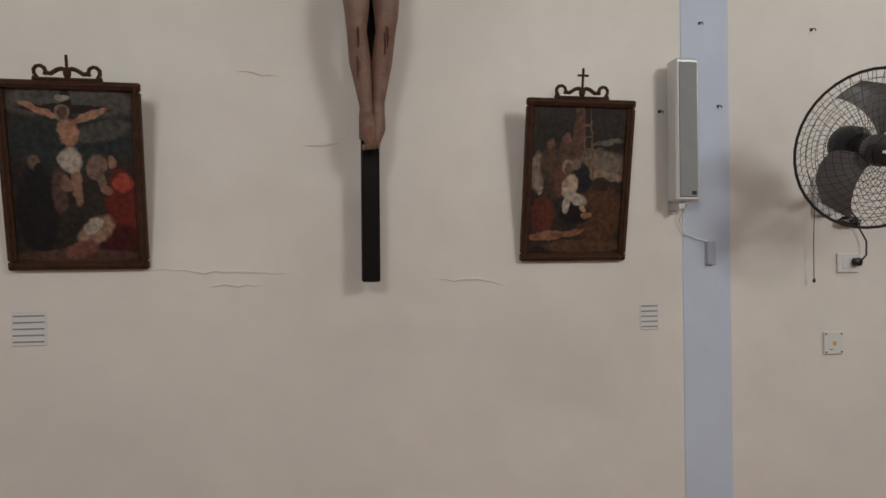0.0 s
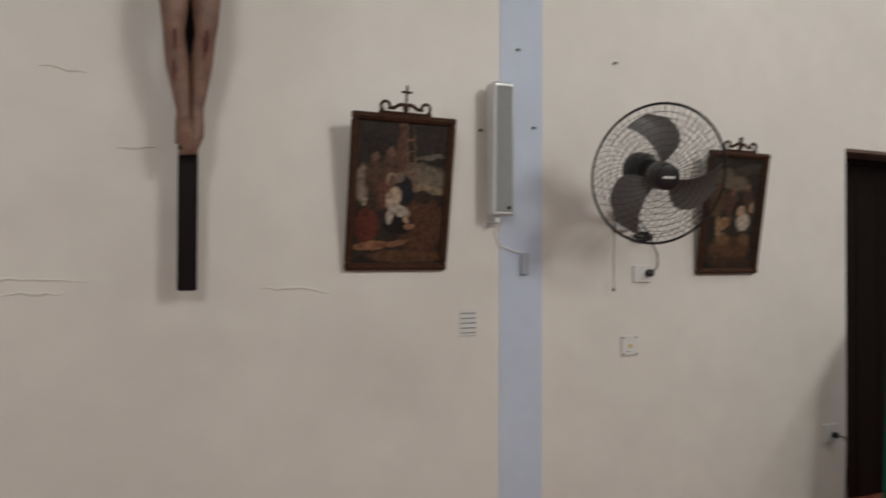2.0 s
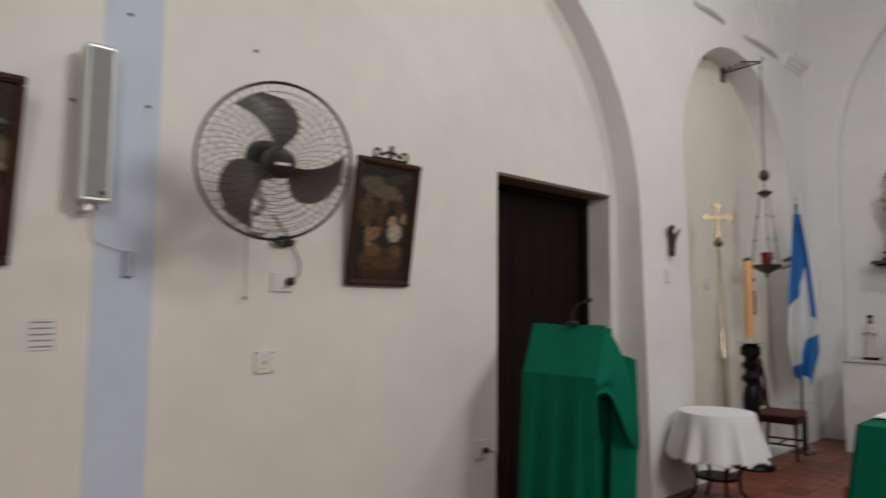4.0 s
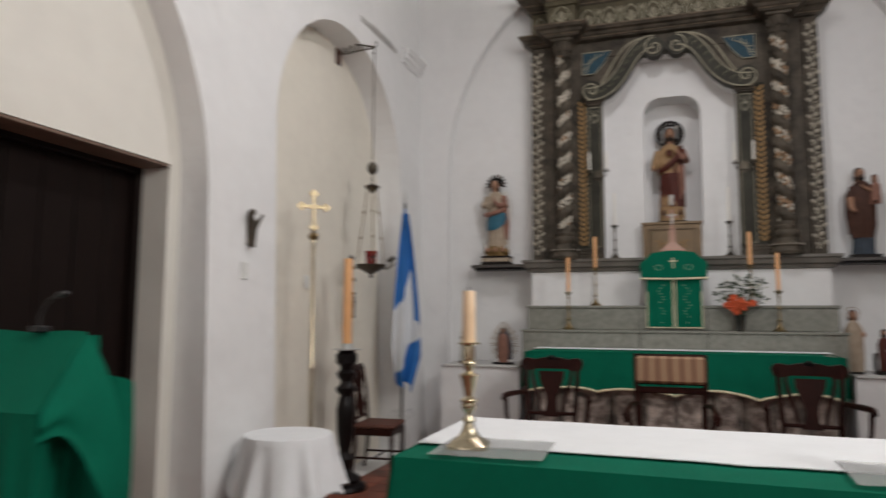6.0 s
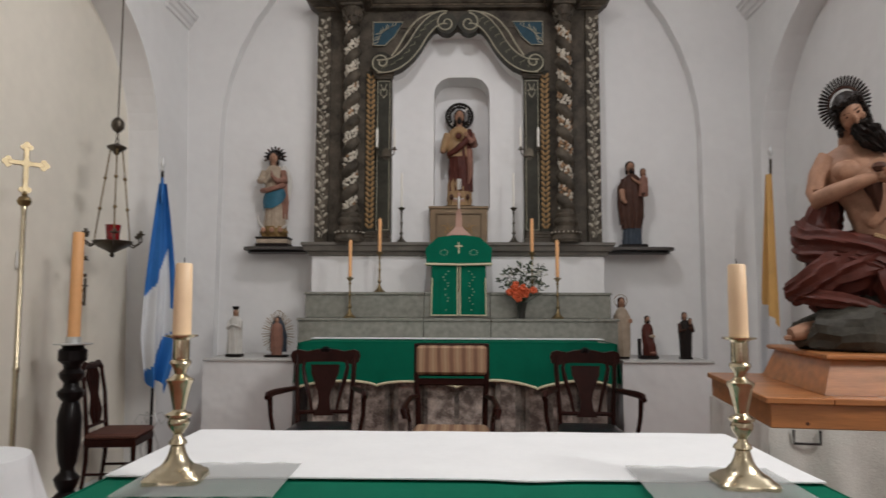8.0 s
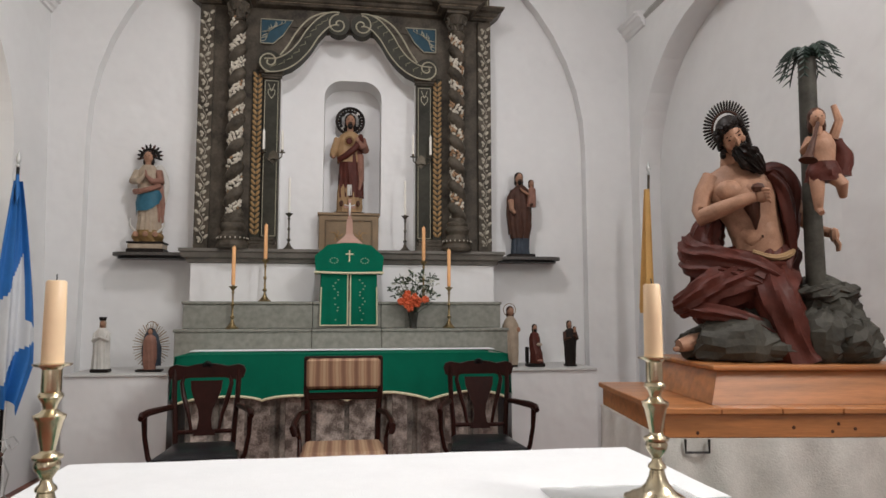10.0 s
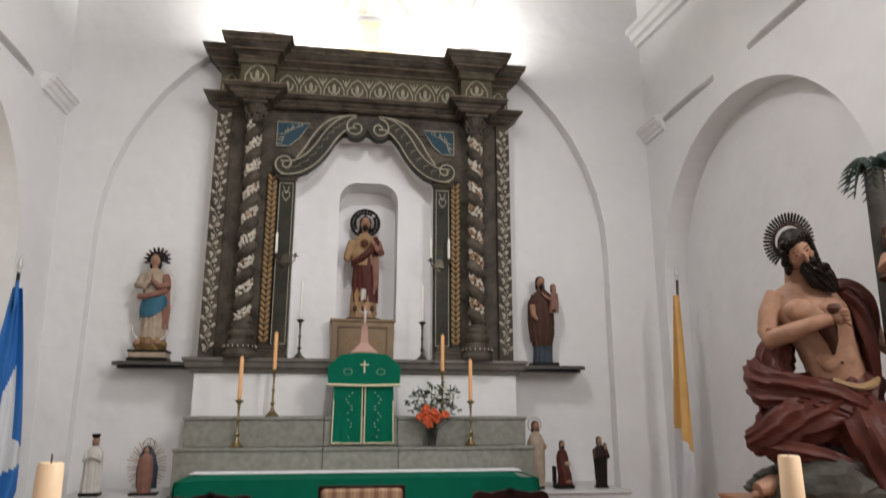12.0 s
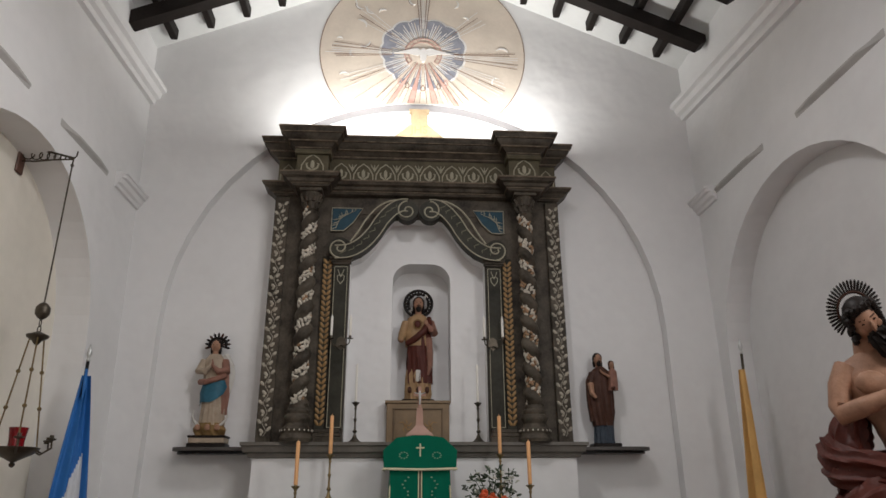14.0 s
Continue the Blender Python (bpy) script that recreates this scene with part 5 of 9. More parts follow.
def retable():
    t = thing("retable", ALTAR(10.45, AY), "tall carved retable with twisted columns, painted dark olive", "retable")
    Z0 = 2.128
    # back board with its draped opening
    op = [(-0.69, Z0 + 0.002), (0.69, Z0 + 0.002), (0.69, 3.92), (0.58, 3.97), (0.47, 4.08), (0.39, 4.22), (0.27, 4.38), (0, 4.40), (-0.27, 4.38), (-0.39, 4.22), (-0.47, 4.08), (-0.58, 3.97), (-0.69, 3.92)]
    rim = [(-1.485, Z0), (-0.691, Z0), (-0.691, 3.92)] + [op[i] for i in range(11, 2, -1)] + [(0.691, 3.92), (0.691, Z0), (1.485, Z0), (1.485, 4.62), (-1.485, 4.62)]
    part("back_board", Mesh().plate(rim, [], 0.10, 0.14), RETAB, t, smooth=False)
    part("plaster_backing", Mesh().plate(rim, [], 0.1405, 0.477), WHITEWASH, t, "white plastered reveal of the opening", smooth=False)
    for s in (-1, 1):
        # outer band with small leaves
        band = part("leaf_band", Mesh().box(s * 1.485 if s < 0 else 1.345, -1.345 if s < 0 else 1.485, 0.06, 0.099, Z0, 4.60, bevel=0.006), RETAB, t)
        leaves = Mesh()
        n = 27
        for k in range(n):
            z = Z0 + 0.10 + (4.50 - Z0 - 0.10) * k / (n - 1)
            for d in (-1, 1):
                mx = pose(s * 1.415 + d * 0.018 + 0.014 * (-1) ** k, 0.058, z + 0.010 * d, 0, d * 42, 0)
                leaves.ball((0, 0, 0.022), (0.017, 0.012, 0.030), 0, 6, mx)
            leaves.ball((s * 1.415 - 0.02 * (-1) ** k, 0.058, z - 0.024), (0.013, 0.010, 0.013), 0, 6)
        leaves.tube([(s * 1.415 + 0.02 * math.sin(q * 0.9), 0.060, Z0 + 0.06 + (4.52 - Z0 - 0.06) * q / 94) for q in range(95)], 0.003, 5)
        tagged(part("carved_leaves", leaves, mat("weathered_leaf_paint", (0.44, 0.40, 0.32), 0.6, var=0.4, scale=30), band, "small worn cream leaves"), kind="stuff")
        # gold ears of wheat on a dark strip
        x0, x1 = sorted((s * 0.862, s * 0.962))
        strip = part("wheat_strip", Mesh().box(x0, x1, 0.07, 0.099, Z0 + 0.10, 3.96, bevel=0.004), RETABDK, t)
        mb = Mesh()
        n = 30
        for k in range(n):
            z = Z0 + 0.16 + (3.88 - Z0 - 0.16) * k / (n - 1)
            for d in (-1, 1):
                mb.ball((0, 0, 0.028), (0.016, 0.008, 0.036), 0, 6, pose(s * 0.912 + d * 0.008, 0.068, z, 0, d * 34, 0))
        tagged(part("wheat", mb, GOLDPT, strip, "ochre-gold ears of wheat"), kind="stuff")
        # inner pilaster
        x0, x1 = sorted((s * 0.698, s * 0.85))
        pil = part("pilaster", Mesh().box(x0, x1, 0.05, 0.099, Z0 + 0.12, 3.86, bevel=0.006), RETABDK, t, "dark marbled pilaster")
        mb = Mesh()
        for xx in (x0 + 0.012, x1 - 0.012):
            mb.box(xx - 0.003, xx + 0.003, 0.045, 0.052, Z0 + 0.14, 3.84)
        for zz in (Z0 + 0.14, 3.84):
            mb.box(x0 + 0.012, x1 - 0.012, 0.045, 0.052, zz - 0.003, zz + 0.003)
        xc = (x0 + x1) / 2
        for d in (-1, 1):
            mb.ribbon([(xc, 3.66), (xc + d * 0.03, 3.70), (xc + d * 0.035, 3.74), (xc + d * 0.015, 3.755), (xc, 3.735)], 0.007, 0.044, 0.050)
            mb.ribbon([(xc, 3.74), (xc + d * 0.02, 3.78), (xc + d * 0.03, 3.81)], 0.006, 0.044, 0.050)
        part("painted_border", mb, IVORYLN, pil, "thin ivory painted lines", smooth=False)
        mb = Mesh()
        for k, (w, za, zb) in enumerate(((0.115, Z0, Z0 + 0.05), (0.10, Z0 + 0.05, Z0 + 0.085), (0.088, Z0 + 0.085, Z0 + 0.12))):
            mb.box(s * 0.83 - w - 0.03, s * 0.83 + w + 0.03, -0.03 + 0.012 * k, 0.099, za, zb, bevel=0.006)
        part("base", mb, RETAB, pil)
        mb = Mesh()
        for k, (w, za, zb) in enumerate(((0.085, 3.86, 3.88), (0.10, 3.88, 3.91), (0.115, 3.91, 3.94))):
            mb.box(xc - w, xc + w, 0.03 - 0.012 * k, 0.099, za, zb, bevel=0.004)
        part("capital", mb, RETAB, pil)
        # twisted column
        cx, cy = s * 1.10, -0.035
        col = Mesh()
        rings = []
        n = 150
        turns = 8.2
        for k in range(n + 1):
            f = k / n
            z = 2.46 + (4.40 - 2.46) * f
            a = -s * 2 * math.pi * turns * f
            r = 0.074 - 0.006 * f
            rings.append([(cx + 0.024 * math.cos(a) + r * math.cos(2 * math.pi * j / 14), cy + 0.024 * math.sin(a) + r * math.sin(2 * math.pi * j / 14), z) for j in range(14)])
        col.loft(rings)
        shaft = part("twisted_shaft", col, RETAB, t, "twisted dark column shaft")
        mb = Mesh()
        rnd = random.Random(5 + s)
        m = 300
        for k in range(m):
            f = (k + 0.5) / m
            a = -s * 2 * math.pi * turns * f + math.pi
            z = 2.46 + 1.94 * f + (0.034, 0.0, -0.034)[k % 3] + rnd.uniform(-0.008, 0.008)
            rr = 0.064 - 0.010 * (k % 3 != 1)
            p = Vector((cx + rr * math.cos(a), cy + rr * math.sin(a), z))
            if math.sin(a) > 0.5:
                continue
            mx = Matrix.Translation(p) @ Matrix.Rotation(a + math.pi / 2, 4, "Z") @ pose(0, 0, 0, rnd.uniform(-20, 20), rnd.choice((-1, 1)) * rnd.uniform(20, 80) , 0)
            mb.ball((0, 0, 0.012), (0.016, 0.014, 0.026), 0 if rnd.random() < (0.92 if s < 0 else 0.6) else 1, 6, mx)
        tagged(part("garland", mb, [CREAMPT, mat("worn_tan_wood", (0.33, 0.20, 0.11), 0.6, var=0.2)], shaft, "worn cream garland winding up the shaft"), kind="stuff")
        mb = Mesh().lathe([(0.001, Z0)] + [(q, Z0 + h) for q, h in ((0.15, 0), (0.156, 0.03), (0.142, 0.05), (0.138, 0.075), (0.148, 0.09), (0.146, 0.115), (0.115, 0.135), (0.105, 0.165), (0.118, 0.19), (0.125, 0.21), (0.118, 0.235), (0.10, 0.25), (0.108, 0.27), (0.106, 0.285), (0.088, 0.30), (0.085, 0.335), (0.001, 0.336))], x=cx, y=cy, n=26)
        part("base", mb, RETAB, shaft)
        mb = Mesh()
        for k in range(20):
            a = 2 * math.pi * k / 20
            mb.ball((cx + 0.147 * math.cos(a), cy + 0.147 * math.sin(a), Z0 + 0.10), (0.007, 0.006, 0.010), 0, 6)
        tagged(part("bead_ring", mb, CREAMPT, shaft), kind="stuff")
        mb = Mesh().lathe([(0.058, 4.40), (0.068, 4.41), (0.060, 4.42), (0.062, 4.46), (0.085, 4.53), (0.105, 4.585), (0.001, 4.587)], x=cx, y=cy, n=20)
        mb.box(cx - 0.115, cx + 0.115, cy - 0.115, cy + 0.115, 4.587, 4.62, bevel=0.006)
        for row, (r0, zz, hh) in enumerate(((0.066, 4.43, 0.06), (0.083, 4.49, 0.07))):
            for k in range(8):
                a = 2 * math.pi * (k + 0.5 * row) / 8
                mb.tube([(cx + r0 * math.cos(a), cy + r0 * math.sin(a), zz), (cx + (r0 + 0.012) * math.cos(a), cy + (r0 + 0.012) * math.sin(a), zz + hh * 0.7), (cx + (r0 + 0.034) * math.cos(a), cy + (r0 + 0.034) * math.sin(a), zz + hh), (cx + (r0 + 0.036) * math.cos(a), cy + (r0 + 0.036) * math.sin(a), zz + hh * 0.8)], [0.018, 0.016, 0.011, 0.006], 6)
        part("capital", mb, RETAB, shaft, "leafy carved capital")
        # blue corner panel with cream flowers
        x0, x1 = sorted((s * 0.62, s * 0.93))
        pan = part("blue_panel", Mesh().prism([(s * x, z) for x, z in ((0.89, 4.245), (0.775, 4.245), (0.68, 4.335), (0.59, 4.485), (0.89, 4.485))][::-s], 0.075, 0.099), BLUEPT, t, "teal blue panel with cream flowers")
        mb = Mesh()
        cxp, czp = s * 0.79, 4.39
        edge = [(s * x, z) for x, z in ((0.897, 4.238), (0.772, 4.238), (0.674, 4.331), (0.577, 4.492), (0.897, 4.492), (0.897, 4.238))]
        mb.ribbon(edge, 0.009, 0.068, 0.077)
        stem = [(cxp + s * 0.06, czp - 0.12), (cxp + s * 0.03, czp - 0.03), (cxp - s * 0.03, czp + 0.02), (cxp - s * 0.13, czp + 0.07)]
        mb.ribbon(stem, [0.008, 0.007, 0.006, 0.003], 0.070, 0.076)
        for k in range(16):
            f = k / 15
            q = min(2, int(f * 3))
            g = f * 3 - q
            bx, bz = [stem[q][m] + (stem[q + 1][m] - stem[q][m]) * g for m in (0, 1)]
            d = 1 if k % 2 else -1
            ln = 0.028 + 0.022 * math.sin(math.pi * f)
            a = radians(35 + d * (58 + 12 * math.sin(5 * k))) if s > 0 else radians(145 - d * (58 + 12 * math.sin(5 * k)))
            e = (bx + 1.6 * ln * math.cos(a), bz + 1.3 * ln * math.sin(a))
            mb.ribbon([(bx, bz), ((bx + e[0]) / 2 + 0.006 * d, (bz + e[1]) / 2), e], [0.004, 0.010, 0.002], 0.070, 0.076)
        part("flower", mb, IVORYLN, pan)
        # scrolled drapery over the opening
        S = [(0.84, 3.975), (0.70, 3.99), (0.57, 4.065), (0.46, 4.19), (0.375, 4.33), (0.28, 4.44), (0.19, 4.495), (0.11, 4.50)]
        S = [(s * x, z) for x, z in S]
        def smoothed(P, k=5):
            out = []
            for i in range(len(P) - 1):
                p0, p1, p2, p3 = (Vector(P[max(i - 1, 0)]), Vector(P[i]), Vector(P[i + 1]), Vector(P[min(i + 2, len(P) - 1)]))
                for q in range(k):
                    u = q / k
                    out.append(0.5 * ((2 * p1) + (p2 - p0) * u + (2 * p0 - 5 * p1 + 4 * p2 - p3) * u * u + (3 * p1 - p0 - 3 * p2 + p3) * u ** 3))
            return [(p.x, p.y) for p in out] + [P[-1]]
        S = smoothed(S)
        drape = part("drapery_band", Mesh().ribbon(S, 0.145, -0.02, 0.12), RETABDK, t, "olive scrolled band with ivory edges")
        for off in (-0.068, 0.068):
            E = []
            for i, p in enumerate(S):
                d = (Vector(S[min(i + 1, len(S) - 1)]) - Vector(S[max(i - 1, 0)])).normalized()
                E.append((p[0] - d.y * off, -0.022, p[1] + d.x * off))
            part("scroll_edge", Mesh().tube(E, 0.007, 6), IVORYLN, drape)
        for c0, r0, dr in (((s * 0.795, 4.02), 0.108, s), ((s * 0.118, 4.44), 0.108, -s)):
            sp = []
            for q in range(30):
                a = math.pi / 2 * (1 if c0[1] > 4.3 else -1) + dr * 0.29 * q * (1 if c0[1] > 4.3 else 1)
                r = r0 * (1 - q / 34)
                sp.append((c0[0] + r * math.cos(a), -0.024, c0[1] + r * math.sin(a)))
            part("scroll_edge", Mesh().tube(sp, 0.008, 6), IVORYLN, drape)
        # upper free curve with its gap
        U = smoothed([(s * 0.69, 4.09), (s * 0.615, 4.20), (s * 0.535, 4.34), (s * 0.43, 4.47), (s * 0.30, 4.545), (s * 0.17, 4.565)])
        part("scroll_edge", Mesh().tube([(x, -0.012, z) for x, z in U], 0.009, 6), IVORYLN, drape)
        for c0, r0 in (((s * 0.795, 4.02), 0.112), ((s * 0.118, 4.44), 0.112)):
            part("scroll_disc", Mesh().prism([(c0[0] + r0 * math.cos(2 * math.pi * q / 24), c0[1] + r0 * math.sin(2 * math.pi * q / 24)) for q in range(24)], -0.019, 0.11), RETABDK, drape)
        for q in range(9):
            i = 4 + q * 3
            if i < len(S):
                sp = Mesh()
                for d in (-1, 1):
                    sp.ribbon([(S[i][0], S[i][1]), (S[i][0] + s * 0.02 + d * 0.014, S[i][1] + d * 0.012), (S[i][0] + s * 0.035 + d * 0.03, S[i][1] + d * 0.03)], [0.004, 0.010, 0.002], -0.0235, -0.0195)
                part("sprig", sp, OLIVELN, drape)
    part("upper_board", Mesh().box(-0.6, 0.6, 0.085, 0.099, 4.43, 4.62), RETAB, t)

    # entablature: runs back between the columns, breaks forward over them
    def run(name, steps, mat_):
        spans = ((-1.485, -1.26, 0.10), (-1.26, -0.94, -0.15), (-0.94, 0.94, 0.04), (0.94, 1.26, -0.15), (1.26, 1.485, 0.10))
        for a, b, y in spans:
            e0 = 1 if (a < -1.4 or abs(a) in (1.26, 0.94) and y < 0) else 0
            e1 = 1 if (b > 1.4 or abs(b) in (1.26, 0.94) and y < 0) else 0
            mb = Mesh()
            mb.loft([[(sx - p * e if sx == a else sx + p * e, y - p, z) for p, z in steps] + [(sx - steps[-1][0] * e if sx == a else sx + steps[-1][0] * e, 0.477, steps[-1][1]), (sx, 0.477, steps[0][1])] for sx, e in ((a, e0), (b, e1))])
            part(name, mb, mat_, t)
    # tan rods along the nosings: worn edges, with the light on them coloured in
    def nosing(z, p, r):
        spans = ((-1.485, -1.26, 0.10), (-1.26, -0.94, -0.15), (-0.94, 0.94, 0.04), (0.94, 1.26, -0.15), (1.26, 1.485, 0.10))
        for a, b, y in spans:
            a -= p if (a < -1.4 or y < 0) else 0
            b += p if (b > 1.4 or y < 0) else 0
            part("worn_lit_edge", Mesh().tube([(a, y - p, z), ((a + b) / 2, y - p - 0.002, z), (b, y - p, z)], r, 6), RETABED, t)
            if y < 0:
                for x in (a, b):
                    part("worn_lit_edge", Mesh().tube([(x, y - p, z), (x, y - p + 0.10, z), (x, y - p + 0.20, z)], r, 6), RETABED, t)
    for z, p, r in ((4.655, 0.036, 0.008), (4.735, 0.134, 0.009), (5.06, 0.020, 0.007), (5.11, 0.088, 0.008), (5.18, 0.150, 0.007), (5.232, 0.172, 0.010)):
        nosing(z, p, r)
    for s in (-1, 1):
        part("block_cap", Mesh().box(s * 1.10 - 0.185, s * 1.10 + 0.185, -0.185, 0.0, 4.985, 5.038, bevel=0.008), RETABLT, t)
        part("block_foot", Mesh().box(s * 1.10 - 0.178, s * 1.10 + 0.178, -0.178, 0.0, 4.742, 4.762, bevel=0.005), RETABLT, t)
    run("lower_cornice", [(0.0, 4.622), (0.02, 4.63), (0.03, 4.65), (0.065, 4.662), (0.08, 4.688), (0.12, 4.70), (0.13, 4.72), (0.135, 4.725), (0.135, 4.74)], RETAB)
    run("frieze", [(0.0, 4.74), (0.0, 5.04)], RETABLT)
    run("upper_cornice", [(0.0, 5.04), (0.015, 5.045), (0.018, 5.065), (0.05, 5.08), (0.065, 5.105), (0.09, 5.115), (0.13, 5.15), (0.135, 5.175), (0.16, 5.185), (0.165, 5.215), (0.175, 5.235)], RETAB)
    # frieze ornament: pointed arches with a small plant in each, leaves between their heads
    def sprout(x, y):
        mb = Mesh()
        for d in (-1, 0, 1):
            mb.ribbon([(x, 4.90), (x + d * 0.014, 4.94), (x + d * 0.042, 4.985)], [0.006, 0.014, 0.005], y - 0.006, y)
        part("frieze_leaf", mb, IVORYLN, t, smooth=False)
    def arch_motif(x, y, w):
        mb = Mesh()
        z = 4.765
        h = 0.225
        L = [(x - w, z), (x - w * 0.95, z + h * 0.45), (x - w * 0.55, z + h * 0.8), (x, z + h), (x + w * 0.55, z + h * 0.8), (x + w * 0.95, z + h * 0.45), (x + w, z)]
        mb.ribbon(L, 0.012, y - 0.006, y)
        mb.ball((x, y - 0.002, z + 0.11), (0.2 * w, 0.005, 0.055), 0, 6)
        for d in (-1, 1):
            mb.ribbon([(x + d * 0.012, z + 0.05), (x + d * w * 0.45, z + 0.075), (x + d * w * 0.55, z + 0.12), (x + d * w * 0.38, z + 0.125)], [0.016, 0.020, 0.015, 0.006], y - 0.006, y)
            mb.ribbon([(x, z + 0.045), (x + d * w * 0.4, z + 0.03), (x + d * w * 0.7, z + 0.012)], [0.014, 0.012, 0.006], y - 0.006, y)
        part("frieze_motif", mb, IVORYLN, t, smooth=False)
    for k in range(8):
        arch_motif(-0.8225 + 0.235 * k, 0.0385, 0.105)
    for k in range(7):
        sprout(-0.705 + 0.235 * k, 0.0385)
    for s in (-1, 1):
        arch_motif(s * 1.10, -0.1515, 0.115)
        arch_motif(s * 1.385, 0.0985, 0.08)
    # crest with its monogram
    mb = Mesh().prism([(-0.32, 5.237), (0.32, 5.237), (0.25, 5.34), (0.09, 5.48), (0.09, 5.645), (0.11, 5.65), (0.11, 5.675), (-0.11, 5.675), (-0.11, 5.65), (-0.09, 5.645), (-0.09, 5.48), (-0.25, 5.34)], 0.02, 0.09)
    part("crest", mb, mat("ochre_marbling", (0.27, 0.20, 0.12), 0.5, var=0.3, scale=8), t, "ochre crest with painted monogram", smooth=False)
    cu = bpy.data.curves.new("monogram", "FONT")
    cu.body, cu.size, cu.extrude, cu.align_x = "JHS", 0.13, 0.002, "CENTER"
    ob = new("monogram", cu)
    cu.materials.append(GOLDPT)
    dg = bpy.context.evaluated_depsgraph_get()
    me = bpy.data.meshes.new_from_object(ob.evaluated_get(dg))
    bpy.data.objects.remove(ob)
    ob = new("monogram", me)
    ob.parent = t
    ob.matrix_basis = pose(0, 0.016, 5.37, 90, 0, 0)
    # white wall behind the opening belongs to the wall; sconces on the pilasters
    for s in (-1, 1):
        c = thing("wall_sconce", ALTAR(10.45, AY) @ pose(s * 0.74, 0.05, 3.06), "small bronze sconce with two white candles on pilaster", "sconce", "sconces on the retable")
        part("back_plate", Mesh().prism([(0, -0.07), (0.05, -0.03), (0.04, 0.04), (0, 0.07), (-0.04, 0.04), (-0.05, -0.03)], -0.012, -0.001), PEWTER, c)
        for d in (-1, 1):
            mb = Mesh().tube([(0, -0.012, -0.02), (d * 0.04, -0.05, -0.045), (d * 0.085, -0.07, -0.01), (d * 0.09, -0.07, 0.03)], 0.006, 6)
            mb.lathe([(0.005, 0.025), (0.028, 0.03), (0.03, 0.036), (0.012, 0.04), (0.013, 0.06), (0.001, 0.061)], x=d * 0.09, y=-0.07, n=12)
            arm = part("arm", mb, PEWTER, c)
            part("candle", Mesh().lathe([(0.001, 0.06), (0.0125, 0.06), (0.0125, 0.24), (0.008, 0.25), (0.002, 0.27), (0.001, 0.271)], x=d * 0.09, y=-0.07, n=12), WAXW, arm, "white candle")
retable()


